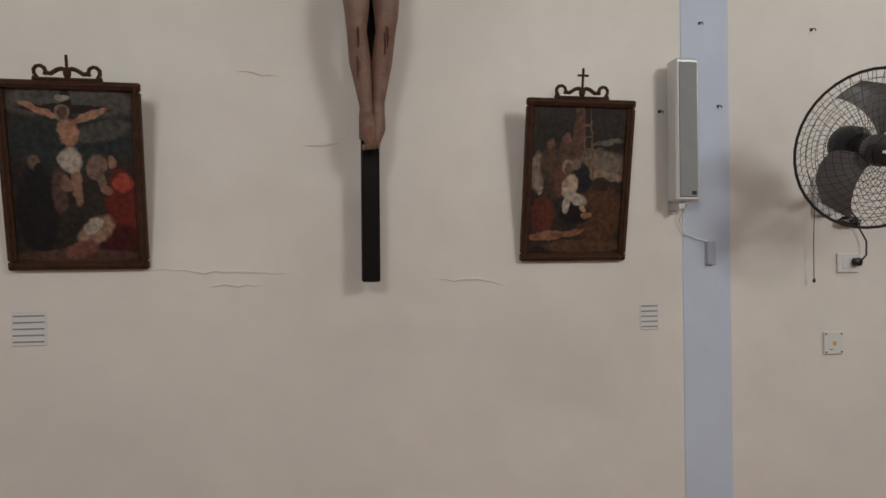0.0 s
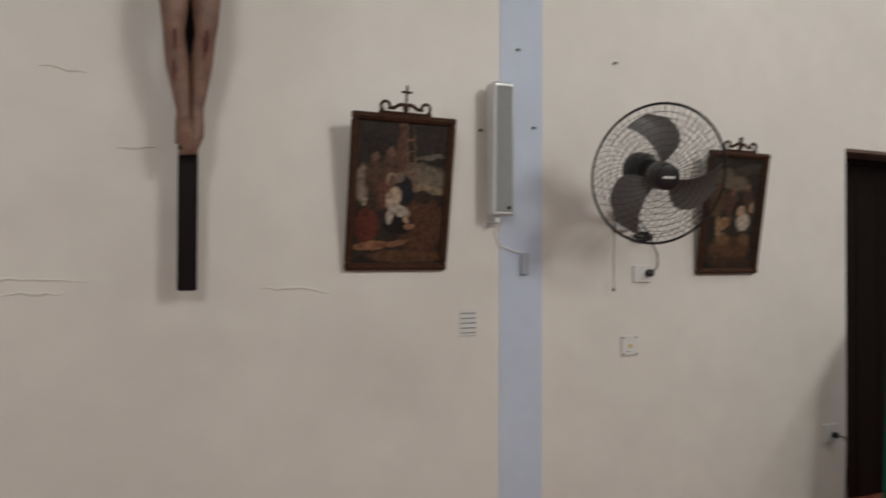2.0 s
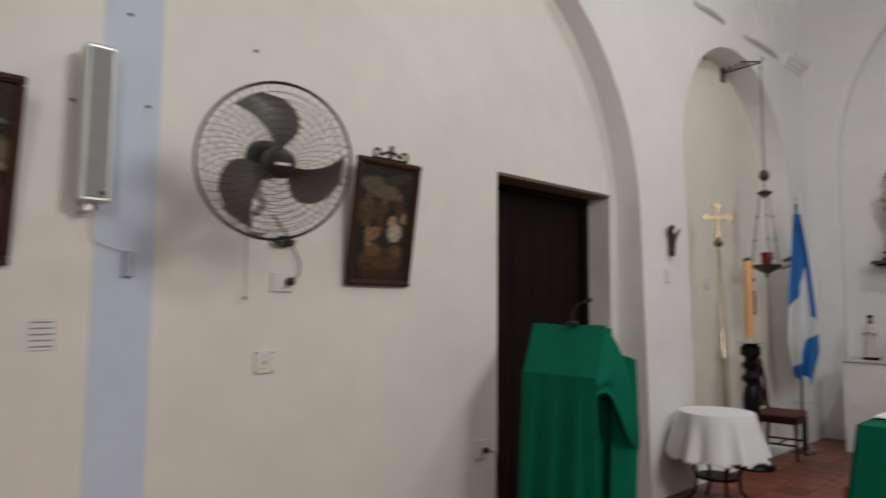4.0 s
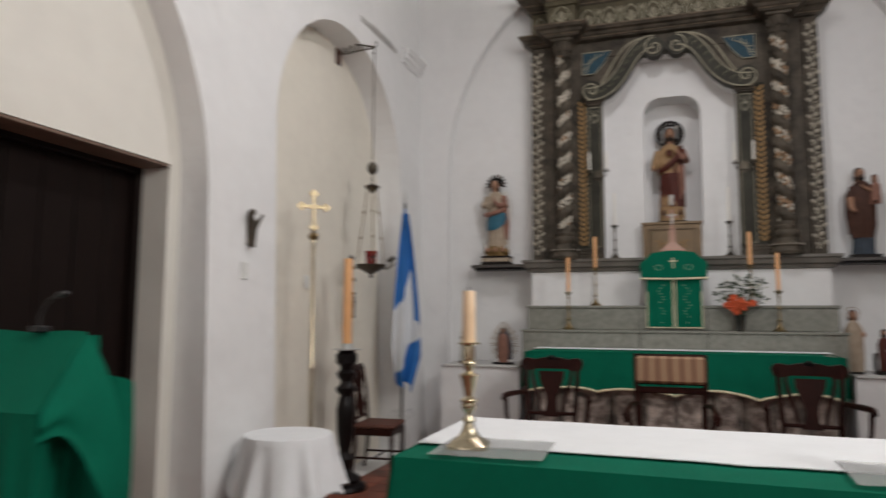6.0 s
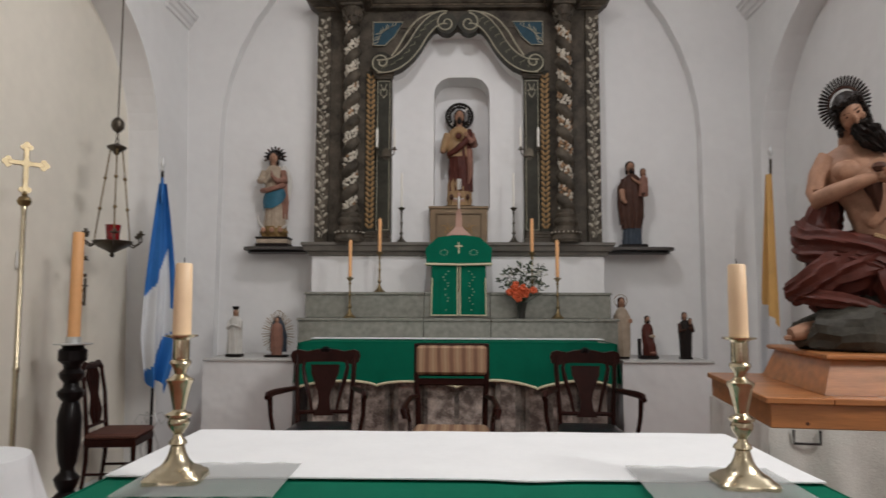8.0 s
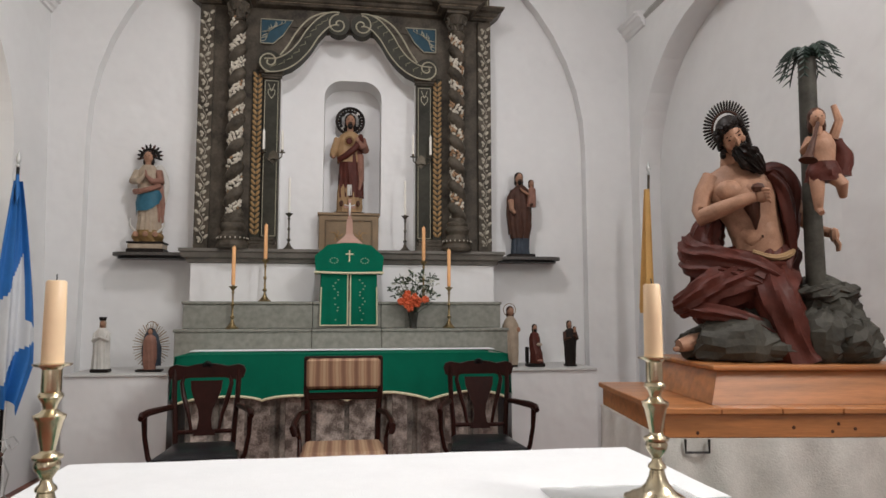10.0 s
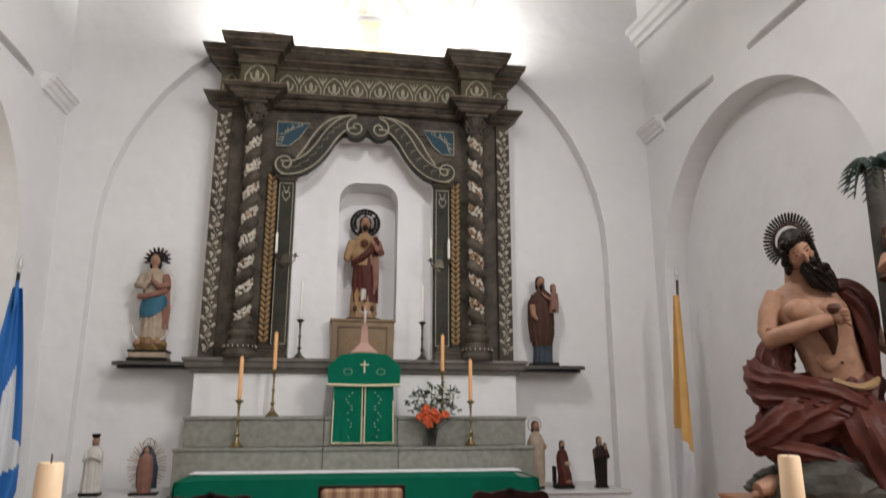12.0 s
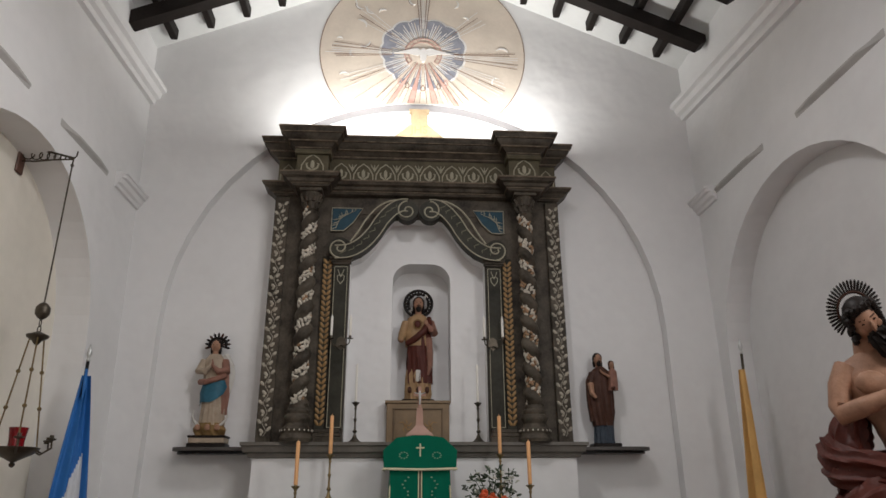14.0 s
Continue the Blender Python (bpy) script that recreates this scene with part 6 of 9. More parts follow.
def tabernacle():
    t = thing("tabernacle", ALTAR(10.57, 0.287), "wooden tabernacle with painted panel in the niche", "tabernacle")
    W = mat("tan_painted_wood", (0.23, 0.155, 0.085), 0.5, var=0.2, scale=8)
    part("body", Mesh().box(-0.30, 0.30, 0.012, 0.40, 2.129, 2.50, bevel=0.006), W, t)
    part("top_board", Mesh().box(-0.315, 0.315, 0.0, 0.41, 2.50, 2.527, bevel=0.004), W, t)
    mb = Mesh()
    for a, b, c, d in ((-0.24, 0.24, 2.44, 2.455), (-0.24, 0.24, 2.16, 2.175), (-0.24, -0.225, 2.175, 2.44), (0.225, 0.24, 2.175, 2.44)):
        mb.box(a, b, 0.0, 0.012, c, d, bevel=0.003)
    part("panel_frame", mb, mat("darker_tan_wood", (0.15, 0.10, 0.055), 0.5, var=0.2), t)
    for s in (-1, 1):
        mb = Mesh()
        for k in range(5):
            a = radians(30 + 60 * k)
            mb.ribbon([(s * 0.12, 2.29), (s * (0.12 + 0.04 * math.cos(a + 0.5)), 2.29 + 0.04 * math.sin(a + 0.5)), (s * (0.12 + 0.075 * math.cos(a)), 2.29 + 0.06 * math.sin(a))], [0.01, 0.012, 0.004], 0.005, 0.012)
        part("painted_flower", mb, GOLDPT, t)
    v = thing("veiled_ciborium", ALTAR(9.98, 0.285), "green embroidered tabernacle veil with cream fringe", "tabernacle veil")
    part("inner_box", Mesh().box(-0.235, 0.235, 0.03, 0.40, 1.618, 2.02), DARKWOOD, v)
    for s in (-1, 1):
        def cur(u, w):
            x = s * (0.012 + 0.238 * u)
            return (x * (1 + 0.03 * w), -0.012 - 0.010 * w * (1 + math.sin(14 * u)), 1.90 - 0.50 * w)
        part("curtain", sheet(Mesh(), cur, 16, 12), GREEN, v, "green veil curtain")
        part("curtain_side", sheet(Mesh(), lambda u, w: (s * (0.252 + 0.012 * w), -0.012 + 0.3 * u, 1.90 - 0.28 * w), 8, 8), GREEN, v)
        mb = Mesh()
        mb.tube([(cur(0, q / 10)[0], cur(0, q / 10)[1] - 0.004, cur(0, q / 10)[2]) for q in range(11)] + [(cur(q / 10, 1)[0], cur(q / 10, 1)[1] - 0.004, cur(q / 10, 1)[2]) for q in range(11)] + [(cur(1, 1 - q / 10)[0], cur(1, 1 - q / 10)[1] - 0.004, cur(1, 1 - q / 10)[2]) for q in range(8)], 0.006, 6)
        part("gold_edging", mb, CREAMTRIM, v)
        mb = Mesh()
        for q in range(14):
            z = 1.45 + 0.028 * q
            mb.ball((s * (0.12 + 0.025 * math.sin(q * 1.3)), -0.024, z), (0.009, 0.003, 0.007), 0, 6)
        tagged(part("embroidery", mb, mat("pale_green_thread", (0.20, 0.33, 0.22), 0.6), v), kind="stuff")
    cap = [(-0.305, 1.885), (0.305, 1.885), (0.315, 2.03), (0.20, 2.135), (0.06, 2.155), (-0.06, 2.155), (-0.20, 2.135), (-0.315, 2.03)]
    part("hood", Mesh().prism(cap, -0.035, 0.36), GREEN, v, "green hood with embroidered cross", smooth=False)
    part("hood_fringe", Mesh().tube([(-0.305, 0.2, 1.882), (-0.308, -0.038, 1.882), (-0.15, -0.042, 1.878), (0, -0.042, 1.875), (0.15, -0.042, 1.878), (0.308, -0.038, 1.882), (0.305, 0.2, 1.882)], 0.011, 6), CREAMTRIM, v, "cream fringe")
    part("embroidered_cross", Mesh().box(-0.006, 0.006, -0.041, -0.0355, 1.98, 2.085).box(-0.035, 0.035, -0.041, -0.0355, 2.045, 2.057), CREAMTRIM, v, smooth=False)
    for s in (-1, 1):
        mb = Mesh()
        for q in range(9):
            a = radians(40 * q)
            mb.ball((s * 0.14 + 0.035 * math.cos(a), -0.036, 1.99 + 0.025 * math.sin(a)), (0.008, 0.003, 0.006), 0, 6)
        tagged(part("embroidery", mb, bpy.data.materials["pale_green_thread"], v), kind="stuff")
    f = thing("standing_cross", ALTAR(10.16, 0.285, 2.156), "pinkish wooden standing cross on a stepped foot", "cross")
    PK = mat("pinkish_wood", (0.42, 0.24, 0.18), 0.5, var=0.15)
    part("foot", Mesh().loft([[(-w, -w * 0.5, z), (w, -w * 0.5, z), (w, w * 0.5, z), (-w, w * 0.5, z)] for w, z in ((0.12, 0), (0.12, 0.015), (0.08, 0.05), (0.045, 0.085), (0.032, 0.11), (0.026, 0.25))]), PK, f)
    part("cross", Mesh().box(-0.014, 0.014, -0.010, 0.010, 0.25, 0.44, bevel=0.003).box(-0.055, 0.055, -0.010, 0.010, 0.355, 0.38, bevel=0.003), PK, f)
    part("corpus", Mesh().tube([(0, -0.014, 0.28), (0, -0.017, 0.36), (0, -0.016, 0.40)], [0.006, 0.011, 0.008], 8).tube([(-0.05, -0.013, 0.385), (0, -0.015, 0.37), (0.05, -0.013, 0.385)], 0.005, 6), SILVER, f)
tabernacle()


def altar_candlestick(x, y, z, h, ch, cr, metal, wax, label):
    t = thing("candlestick", ALTAR(x, y, z), label, "candlestick", "candlesticks on the altar steps")
    k = h / 0.40
    prof = [(0.001, 0), (0.058, 0), (0.060, 0.008), (0.045, 0.018), (0.022, 0.045), (0.012, 0.075), (0.010, 0.09), (0.018, 0.10), (0.020, 0.11), (0.010, 0.125), (0.0085, 0.20), (0.014, 0.215), (0.016, 0.225), (0.008, 0.24), (0.0085, 0.32), (0.014, 0.335), (0.009, 0.35), (0.022, 0.372), (0.036, 0.385), (0.037, 0.390), (0.014, 0.392), (0.014, 0.40), (0.001, 0.40)]
    part("stem", Mesh().lathe([(r, q * k) for r, q in prof], n=16), metal, t)
    part("candle", Mesh().lathe([(0.001, h), (cr, h), (cr * 0.97, h + ch - 0.008), (cr * 0.6, h + ch), (0.003, h + ch - 0.003), (0.002, h + ch + 0.012), (0.001, h + ch + 0.0125)], n=14), wax, t)
altar_candlestick(9.91, 1.305, 1.373, 0.385, 0.345, 0.017, OLDBRASS, WAXOR, "brass altar candlestick with an ochre candle")
altar_candlestick(10.18, 1.06, 1.617, 0.40, 0.325, 0.017, OLDBRASS, WAXOR, "brass altar candlestick with an ochre candle")
altar_candlestick(10.18, -0.43, 1.617, 0.40, 0.325, 0.017, OLDBRASS, WAXOR, "brass altar candlestick with an ochre candle")
altar_candlestick(9.91, -0.635, 1.373, 0.385, 0.345, 0.017, OLDBRASS, WAXOR, "brass altar candlestick with an ochre candle")
altar_candlestick(10.46, 0.873, 2.129, 0.37, 0.35, 0.012, PEWTER, WAXW, "slender dark candlestick with a thin white candle")
altar_candlestick(10.46, -0.275, 2.129, 0.37, 0.35, 0.012, PEWTER, WAXW, "slender dark candlestick with a thin white candle")


def flowers():
    t = thing("flower_vase", ALTAR(9.90, -0.30, 1.373), "dark glass vase of orange flowers and greenery", "flowers")
    part("vase", Mesh().lathe([(0.001, 0), (0.035, 0), (0.032, 0.03), (0.042, 0.10), (0.050, 0.15), (0.046, 0.15), (0.036, 0.10), (0.001, 0.05)], n=18), mat("dark_glass", (0.03, 0.03, 0.025), 0.1, var=0.2), t)
    rnd = random.Random(11)
    OR = mat("orange_petal", (0.62, 0.10, 0.03), 0.6, var=0.3, scale=30)
    LF = mat("dark_leaf", (0.045, 0.07, 0.035), 0.6, var=0.4, scale=30)
    WB = mat("white_blossom", (0.55, 0.55, 0.47), 0.7, var=0.2, scale=30)
    st = Mesh()
    for k in range(26):
        a, e = rnd.uniform(0, 6.28), rnd.uniform(0.1, 1)
        tip = Vector((0.22 * e * math.cos(a), 0.10 * e * math.sin(a), 0.24 + 0.28 * rnd.random()))
        st.tube([(0, 0, 0.10), (tip.x * 0.4, tip.y * 0.4, tip.z * 0.7), tuple(tip)], 0.003, 5)
    part("stems", st, LF, t)
    for k in range(17):
        a, r = rnd.uniform(0, 6.28), 0.11 * math.sqrt(rnd.random())
        c = Vector((-0.01 + 1.1 * r * math.cos(a), -0.05 - 0.04 * rnd.random(), 0.24 + 0.75 * r * math.sin(a)))
        mb = Mesh()
        for j in range(9):
            b = 2 * math.pi * j / 9
            mb.ball((0.022 * math.cos(b), -0.005 * (j % 3), 0.022 * math.sin(b)), (0.016, 0.009, 0.016), 0, 6, Matrix.Translation(c) @ pose(0, 0, 0, rnd.uniform(-40, 40), 0, rnd.uniform(-40, 40)))
        mb.ball(tuple(c + Vector((0, -0.008, 0))), 0.012, 0, 6)
        part("flower", mb, OR, t)
    lf = Mesh()
    for k in range(170):
        a, r = rnd.uniform(0, 6.28), math.sqrt(rnd.random())
        p = (0.02 + 0.24 * r * math.cos(a), rnd.uniform(-0.08, 0.08), 0.36 + 0.17 * r * math.sin(a))
        lf.ball((0, 0, 0), (0.006, 0.012, 0.028), 1 if rnd.random() < 0.22 else 0, 6, Matrix.Translation(p) @ pose(0, 0, 0, rnd.uniform(0, 180), rnd.uniform(0, 180), rnd.uniform(0, 180)))
    tagged(part("foliage", lf, [LF, WB], t, "grey-green leaves with small white blossoms"), kind="stuff")
flowers()


# ---- chairs ----
def side_chair():
    t = thing("side_chair", pose(9.14, 3.04, 0, 0, 0, 6), "dark wooden chair with brown upholstered seat in niche", "chair")
    part("seat", Mesh().box(-0.215, 0.215, -0.20, 0.20, 0.43, 0.475, bevel=0.016), mat("brown_velvet", (0.11, 0.040, 0.026), 0.8, var=0.25, scale=12), t, "worn brown upholstered seat")
    part("seat_frame", Mesh().box(-0.21, 0.21, -0.195, 0.20, 0.37, 0.43, bevel=0.006), DARKWOOD, t)
    for sx in (-1, 1):
        part("front_leg", Mesh().tube([(sx * 0.19, -0.175, 0.37), (sx * 0.19, -0.177, 0.2), (sx * 0.19, -0.18, 0.0)], [0.021, 0.018, 0.014], 8), DARKWOOD, t)
        part("back_post", Mesh().tube([(sx * 0.185, 0.215, 0.0), (sx * 0.185, 0.185, 0.25), (sx * 0.185, 0.185, 0.45), (sx * 0.19, 0.21, 0.75), (sx * 0.175, 0.245, 0.98)], [0.014, 0.018, 0.019, 0.017, 0.016], 8), DARKWOOD, t)
        part("stretcher", Mesh().tube([(sx * 0.19, -0.178, 0.16), (sx * 0.185, 0.19, 0.16)], 0.011, 8), DARKWOOD, t)
    part("stretcher", Mesh().tube([(-0.19, 0.0, 0.16), (0.19, 0.0, 0.16)], 0.010, 8), DARKWOOD, t)
    pts = [(-0.19, 0.245, 0.96), (-0.12, 0.25, 1.005), (-0.05, 0.25, 0.985), (0, 0.25, 0.995), (0.05, 0.25, 0.985), (0.12, 0.25, 1.005), (0.19, 0.245, 0.96)]
    part("top_rail", Mesh().tube(pts, [0.018, 0.026, 0.026, 0.03, 0.026, 0.026, 0.018], 8), DARKWOOD, t)
    for x in (-0.075, 0.0, 0.075):
        part("splat", Mesh().tube([(x * 0.6, 0.19, 0.52), (x * 1.1, 0.20, 0.62), (x * 0.7, 0.215, 0.75), (x * 1.2, 0.235, 0.90), (x * 0.9, 0.245, 0.98)], [0.012, 0.020, 0.012, 0.020, 0.014], 8), DARKWOOD, t)
    part("low_rail", Mesh().tube([(-0.185, 0.188, 0.52), (0.185, 0.188, 0.52)], 0.014, 8), DARKWOOD, t)
side_chair()


def armchair(y, turn):
    t = thing("armchair", ALTAR(8.28, y, 0.18) @ pose(0, 0, 0, 0, 0, turn) @ Matrix.Diagonal((0.87, 1.0, 1.0, 1.0)), "mahogany splat-back armchair with black leather seat", "armchair", "armchairs before the altar")
    part("seat", Mesh().loft([[(x * k, -0.02 + y * k, z) for x, y in ((-0.29, -0.25), (-0.15, -0.265), (0.15, -0.265), (0.29, -0.25), (0.25, 0.0), (0.23, 0.225), (-0.23, 0.225), (-0.25, 0.0))] for k, z in ((0.97, 0.42), (1.0, 0.44), (0.98, 0.468), (0.80, 0.488), (0.4, 0.496))]), LEATHER, t, "black leather seat")
    part("seat_frame", Mesh().box(-0.26, 0.26, -0.25, 0.22, 0.34, 0.42, bevel=0.008), DARKWOOD, t)
    for sx in (-1, 1):
        part("front_leg", Mesh().tube([(sx * 0.235, -0.225, 0.34), (sx * 0.245, -0.235, 0.2), (sx * 0.235, -0.225, 0.0)], [0.026, 0.022, 0.018], 8), DARKWOOD, t)
        part("back_post", Mesh().tube([(sx * 0.21, 0.25, 0.0), (sx * 0.21, 0.21, 0.3), (sx * 0.215, 0.215, 0.55), (sx * 0.235, 0.25, 0.80), (sx * 0.24, 0.275, 0.955)], [0.016, 0.02, 0.021, 0.02, 0.02], 8), DARKWOOD, t)
        part("arm", Mesh().tube([(sx * 0.235, 0.24, 0.71), (sx * 0.285, 0.10, 0.715), (sx * 0.345, -0.08, 0.72), (sx * 0.365, -0.18, 0.715), (sx * 0.368, -0.215, 0.70)], [0.017, 0.020, 0.023, 0.026, 0.018], 8), DARKWOOD, t)
        part("arm_post", Mesh().tube([(sx * 0.355, -0.165, 0.70), (sx * 0.35, -0.15, 0.58), (sx * 0.325, -0.15, 0.46), (sx * 0.275, -0.16, 0.38)], [0.021, 0.017, 0.017, 0.020], 8), DARKWOOD, t)
        part("back_slat", Mesh().tube([(sx * 0.10, 0.220, 0.55), (sx * 0.125, 0.226, 0.66), (sx * 0.165, 0.245, 0.78), (sx * 0.185, 0.262, 0.86), (sx * 0.17, 0.268, 0.91)], [0.013, 0.016, 0.019, 0.016, 0.013], 8), DARKWOOD, t)
    spl = [(-0.085, 0.55), (0.085, 0.55), (0.055, 0.60), (0.046, 0.66), (0.055, 0.72), (0.088, 0.79), (0.112, 0.85), (0.118, 0.91), (-0.118, 0.91), (-0.112, 0.85), (-0.088, 0.79), (-0.055, 0.72), (-0.046, 0.66), (-0.055, 0.60)]
    part("splat", Mesh().prism(spl, -0.009, 0.009), DARKWOOD, t, at=pose(0, 0.10, -0.02, -10, 0, 0))
    top = [(-0.275, 0.895), (-0.29, 0.94), (-0.275, 0.972), (-0.235, 0.985), (-0.15, 0.972), (-0.09, 0.985), (0, 0.993), (0.09, 0.985), (0.15, 0.972), (0.235, 0.985), (0.275, 0.972), (0.29, 0.94), (0.275, 0.895), (0.235, 0.875), (0.13, 0.897), (-0.13, 0.897), (-0.235, 0.875)]
    part("top_rail", Mesh().plate(top, [], -0.018, 0.016), DARKWOOD, t, at=pose(0, 0.275, 0, 0, 0, 0))
    mb = Mesh()
    for k in range(9):
        a = radians(20 + 17.5 * k)
        mb.ball((0, 0, 0.028), (0.006, 0.008, 0.022), 0, 6, pose(0, 0.258, 0.965, 0, 90 - (20 + 17.5 * k), 0))
    part("shell_carving", mb, BLACKWOOD, t)
    part("low_rail", Mesh().tube([(-0.212, 0.215, 0.545), (0.212, 0.215, 0.545)], 0.015, 8), DARKWOOD, t)
    part("stretcher", Mesh().tube([(-0.23, 0.0, 0.14), (0.23, 0.0, 0.14)], 0.012, 8), DARKWOOD, t)
armchair(1.235, 4)
armchair(-0.61, -4)


def stripes():
    m = mat("striped_upholstery", (0.36, 0.215, 0.115), 0.7, var=0.1, scale=10)
    nt = m.node_tree
    b = nt.nodes["Principled BSDF"]
    tc = nt.nodes.new("ShaderNodeTexCoord")
    wv = nt.nodes.new("ShaderNodeTexWave")
    wv.wave_type, wv.bands_direction = "BANDS", "X"
    wv.inputs["Scale"].default_value, wv.inputs["Distortion"].default_value, wv.inputs["Detail"].default_value = 3.6, 0.9, 3.0
    nt.links.new(tc.outputs["Object"], wv.inputs["Vector"])
    r = nt.nodes.new("ShaderNodeValToRGB")
    for p, c in ((0.25, (0.27, 0.145, 0.085)), (0.5, (0.37, 0.225, 0.135)), (0.8, (0.31, 0.18, 0.105))):
        e = r.color_ramp.elements.new(p)
        e.color = (*c, 1)
    r.color_ramp.elements[0].color = (0.20, 0.10, 0.06, 1)
    r.color_ramp.elements[-1].color = (0.42, 0.28, 0.17, 1)
    nt.links.new(wv.outputs["Fac"], r.inputs[0])
    nt.links.new(r.outputs[0], b.inputs["Base Color"])
    return m


def presider_chair():
    t = thing("presider_chair", ALTAR(8.28, 0.335, 0.18), "dark wooden armchair with striped tan upholstery", "armchair")
    ST = stripes()
    part("seat", Mesh().box(-0.27, 0.27, -0.26, 0.20, 0.40, 0.47, bevel=0.03), ST, t, "striped tan seat cushion")
    part("seat_frame", Mesh().box(-0.275, 0.275, -0.265, 0.22, 0.33, 0.40, bevel=0.008), DARKWOOD, t)
    part("back_pad", Mesh().box(-0.255, 0.255, 0.200, 0.245, 0.812, 1.022, bevel=0.02), ST, t, "striped tan back pad")
    part("back_frame", Mesh().box(-0.272, 0.272, 0.228, 0.262, 0.80, 1.035, bevel=0.010), DARKWOOD, t)
    part("back_rail", Mesh().box(-0.25, 0.25, 0.22, 0.25, 0.735, 0.785, bevel=0.010), DARKWOOD, t)
    for sx in (-1, 1):
        part("back_post", Mesh().tube([(sx * 0.235, 0.24, 0.0), (sx * 0.235, 0.22, 0.3), (sx * 0.24, 0.225, 0.6), (sx * 0.255, 0.242, 0.82)], [0.018, 0.021, 0.021, 0.02], 8), DARKWOOD, t)
        part("front_leg", Mesh().tube([(sx * 0.25, -0.24, 0.36), (sx * 0.255, -0.245, 0.2), (sx * 0.25, -0.24, 0.0)], [0.026, 0.022, 0.018], 8), DARKWOOD, t)
        part("arm", Mesh().tube([(sx * 0.245, 0.225, 0.66), (sx * 0.29, 0.08, 0.66), (sx * 0.31, -0.08, 0.63), (sx * 0.315, -0.14, 0.61), (sx * 0.305, -0.15, 0.57), (sx * 0.295, -0.11, 0.56)], [0.016, 0.02, 0.022, 0.024, 0.020, 0.012], 8), DARKWOOD, t)
        part("arm_post", Mesh().tube([(sx * 0.30, -0.08, 0.62), (sx * 0.28, -0.03, 0.52), (sx * 0.275, -0.07, 0.40)], [0.018, 0.014, 0.018], 8), DARKWOOD, t)
presider_chair()


# ---- the free-standing altar table ----
def altar_table():
    X0, X1, Y0, Y1, ZT = 5.24, 6.17, -0.70, 1.255, 1.0
    t = thing("altar_table", pose(0, 0, 0), "long wooden altar table under green and white cloths", "altar table")
    part("tabletop", Mesh().box(X0 + 0.02, X1 - 0.02, Y0 + 0.02, Y1 - 0.02, 0.95, 0.992, bevel=0.006), DARKWOOD, t)
    for x in (X0 + 0.09, X1 - 0.09):
        for y in (Y0 + 0.09, Y1 - 0.09):
            part("leg", Mesh().box(x - 0.045, x + 0.045, y - 0.045, y + 0.045, 0.0, 0.95, bevel=0.008), DARKWOOD, t)
    c = thing("green_tablecloth", pose(0, 0, 0), "emerald green cloth hanging to the floor over the table", "tablecloth")
    part("top", sheet(Mesh(), lambda u, v: (X0 + (X1 - X0) * v, Y1 + (Y0 - Y1) * u, 0.998), 20, 10, thick=-0.004), GREEN, c)
    def front(u, v):
        y = Y1 - 0.0 + (Y0 - Y1) * u
        return (X0 - 0.008 - 0.10 * v - 0.022 * v * math.sin(17 * u + 1) - 0.01 * v * math.sin(37 * u), y + (0.5 - u) * 0.20 * v, 0.999 - 0.96 * v)
    part("front_fall", sheet(Mesh(), front, 90, 22), GREEN, c, "folded green front fall")
    for s, y in ((1, Y1), (-1, Y0)):
        def side(u, v):
            x = X0 + (X1 - X0) * u
            return (x + (u - 0.5) * 0.2 * v, y + s * (0.006 + 0.10 * v + 0.025 * v * math.sin(15 * u + 2)), 0.999 - 0.96 * v)
        part("side_fall", sheet(Mesh(), side, 50, 20), GREEN, c)
    w = thing("linen_altar_cloth", pose(0, 0, 0), "white linen cloth lying along the altar table", "tablecloth")
    def linen(u, v):
        y = Y1 + 0.004 + (Y0 - Y1 - 0.008) * u
        fx = 5.475 - 0.018 * max(0, math.sin(u * math.pi * 4.2)) ** 6
        return (fx + (X1 + 0.004 - fx) * v, y, 1.006 + 0.0015 * math.sin(30 * u) * math.sin(7 * v))
    part("cloth", sheet(Mesh(), linen, 120, 12), WHITECLOTH, w)
    part("back_fall", sheet(Mesh(), lambda u, v: (X1 + 0.006 + 0.02 * v, Y1 + (Y0 - Y1) * u, 1.008 - 0.3 * v), 40, 6), WHITECLOTH, w)
    for x, y, a in ((5.53, 0.945, 2), (5.53, -0.40, -2)):
        m = solid("table_runner", sheet(Mesh(), lambda u, v: (-0.275 + 0.36 * u, -0.20 + 0.40 * v, 0.0012 * math.sin(25 * v + 4 * u)), 8, 24, thick=0.002), GREYCLOTH, pose(x, y, 1.0135, 0, 0, a), "small sheer grey cloth under the candlestick", "cloth", "sheer cloths on the altar table")
altar_table()


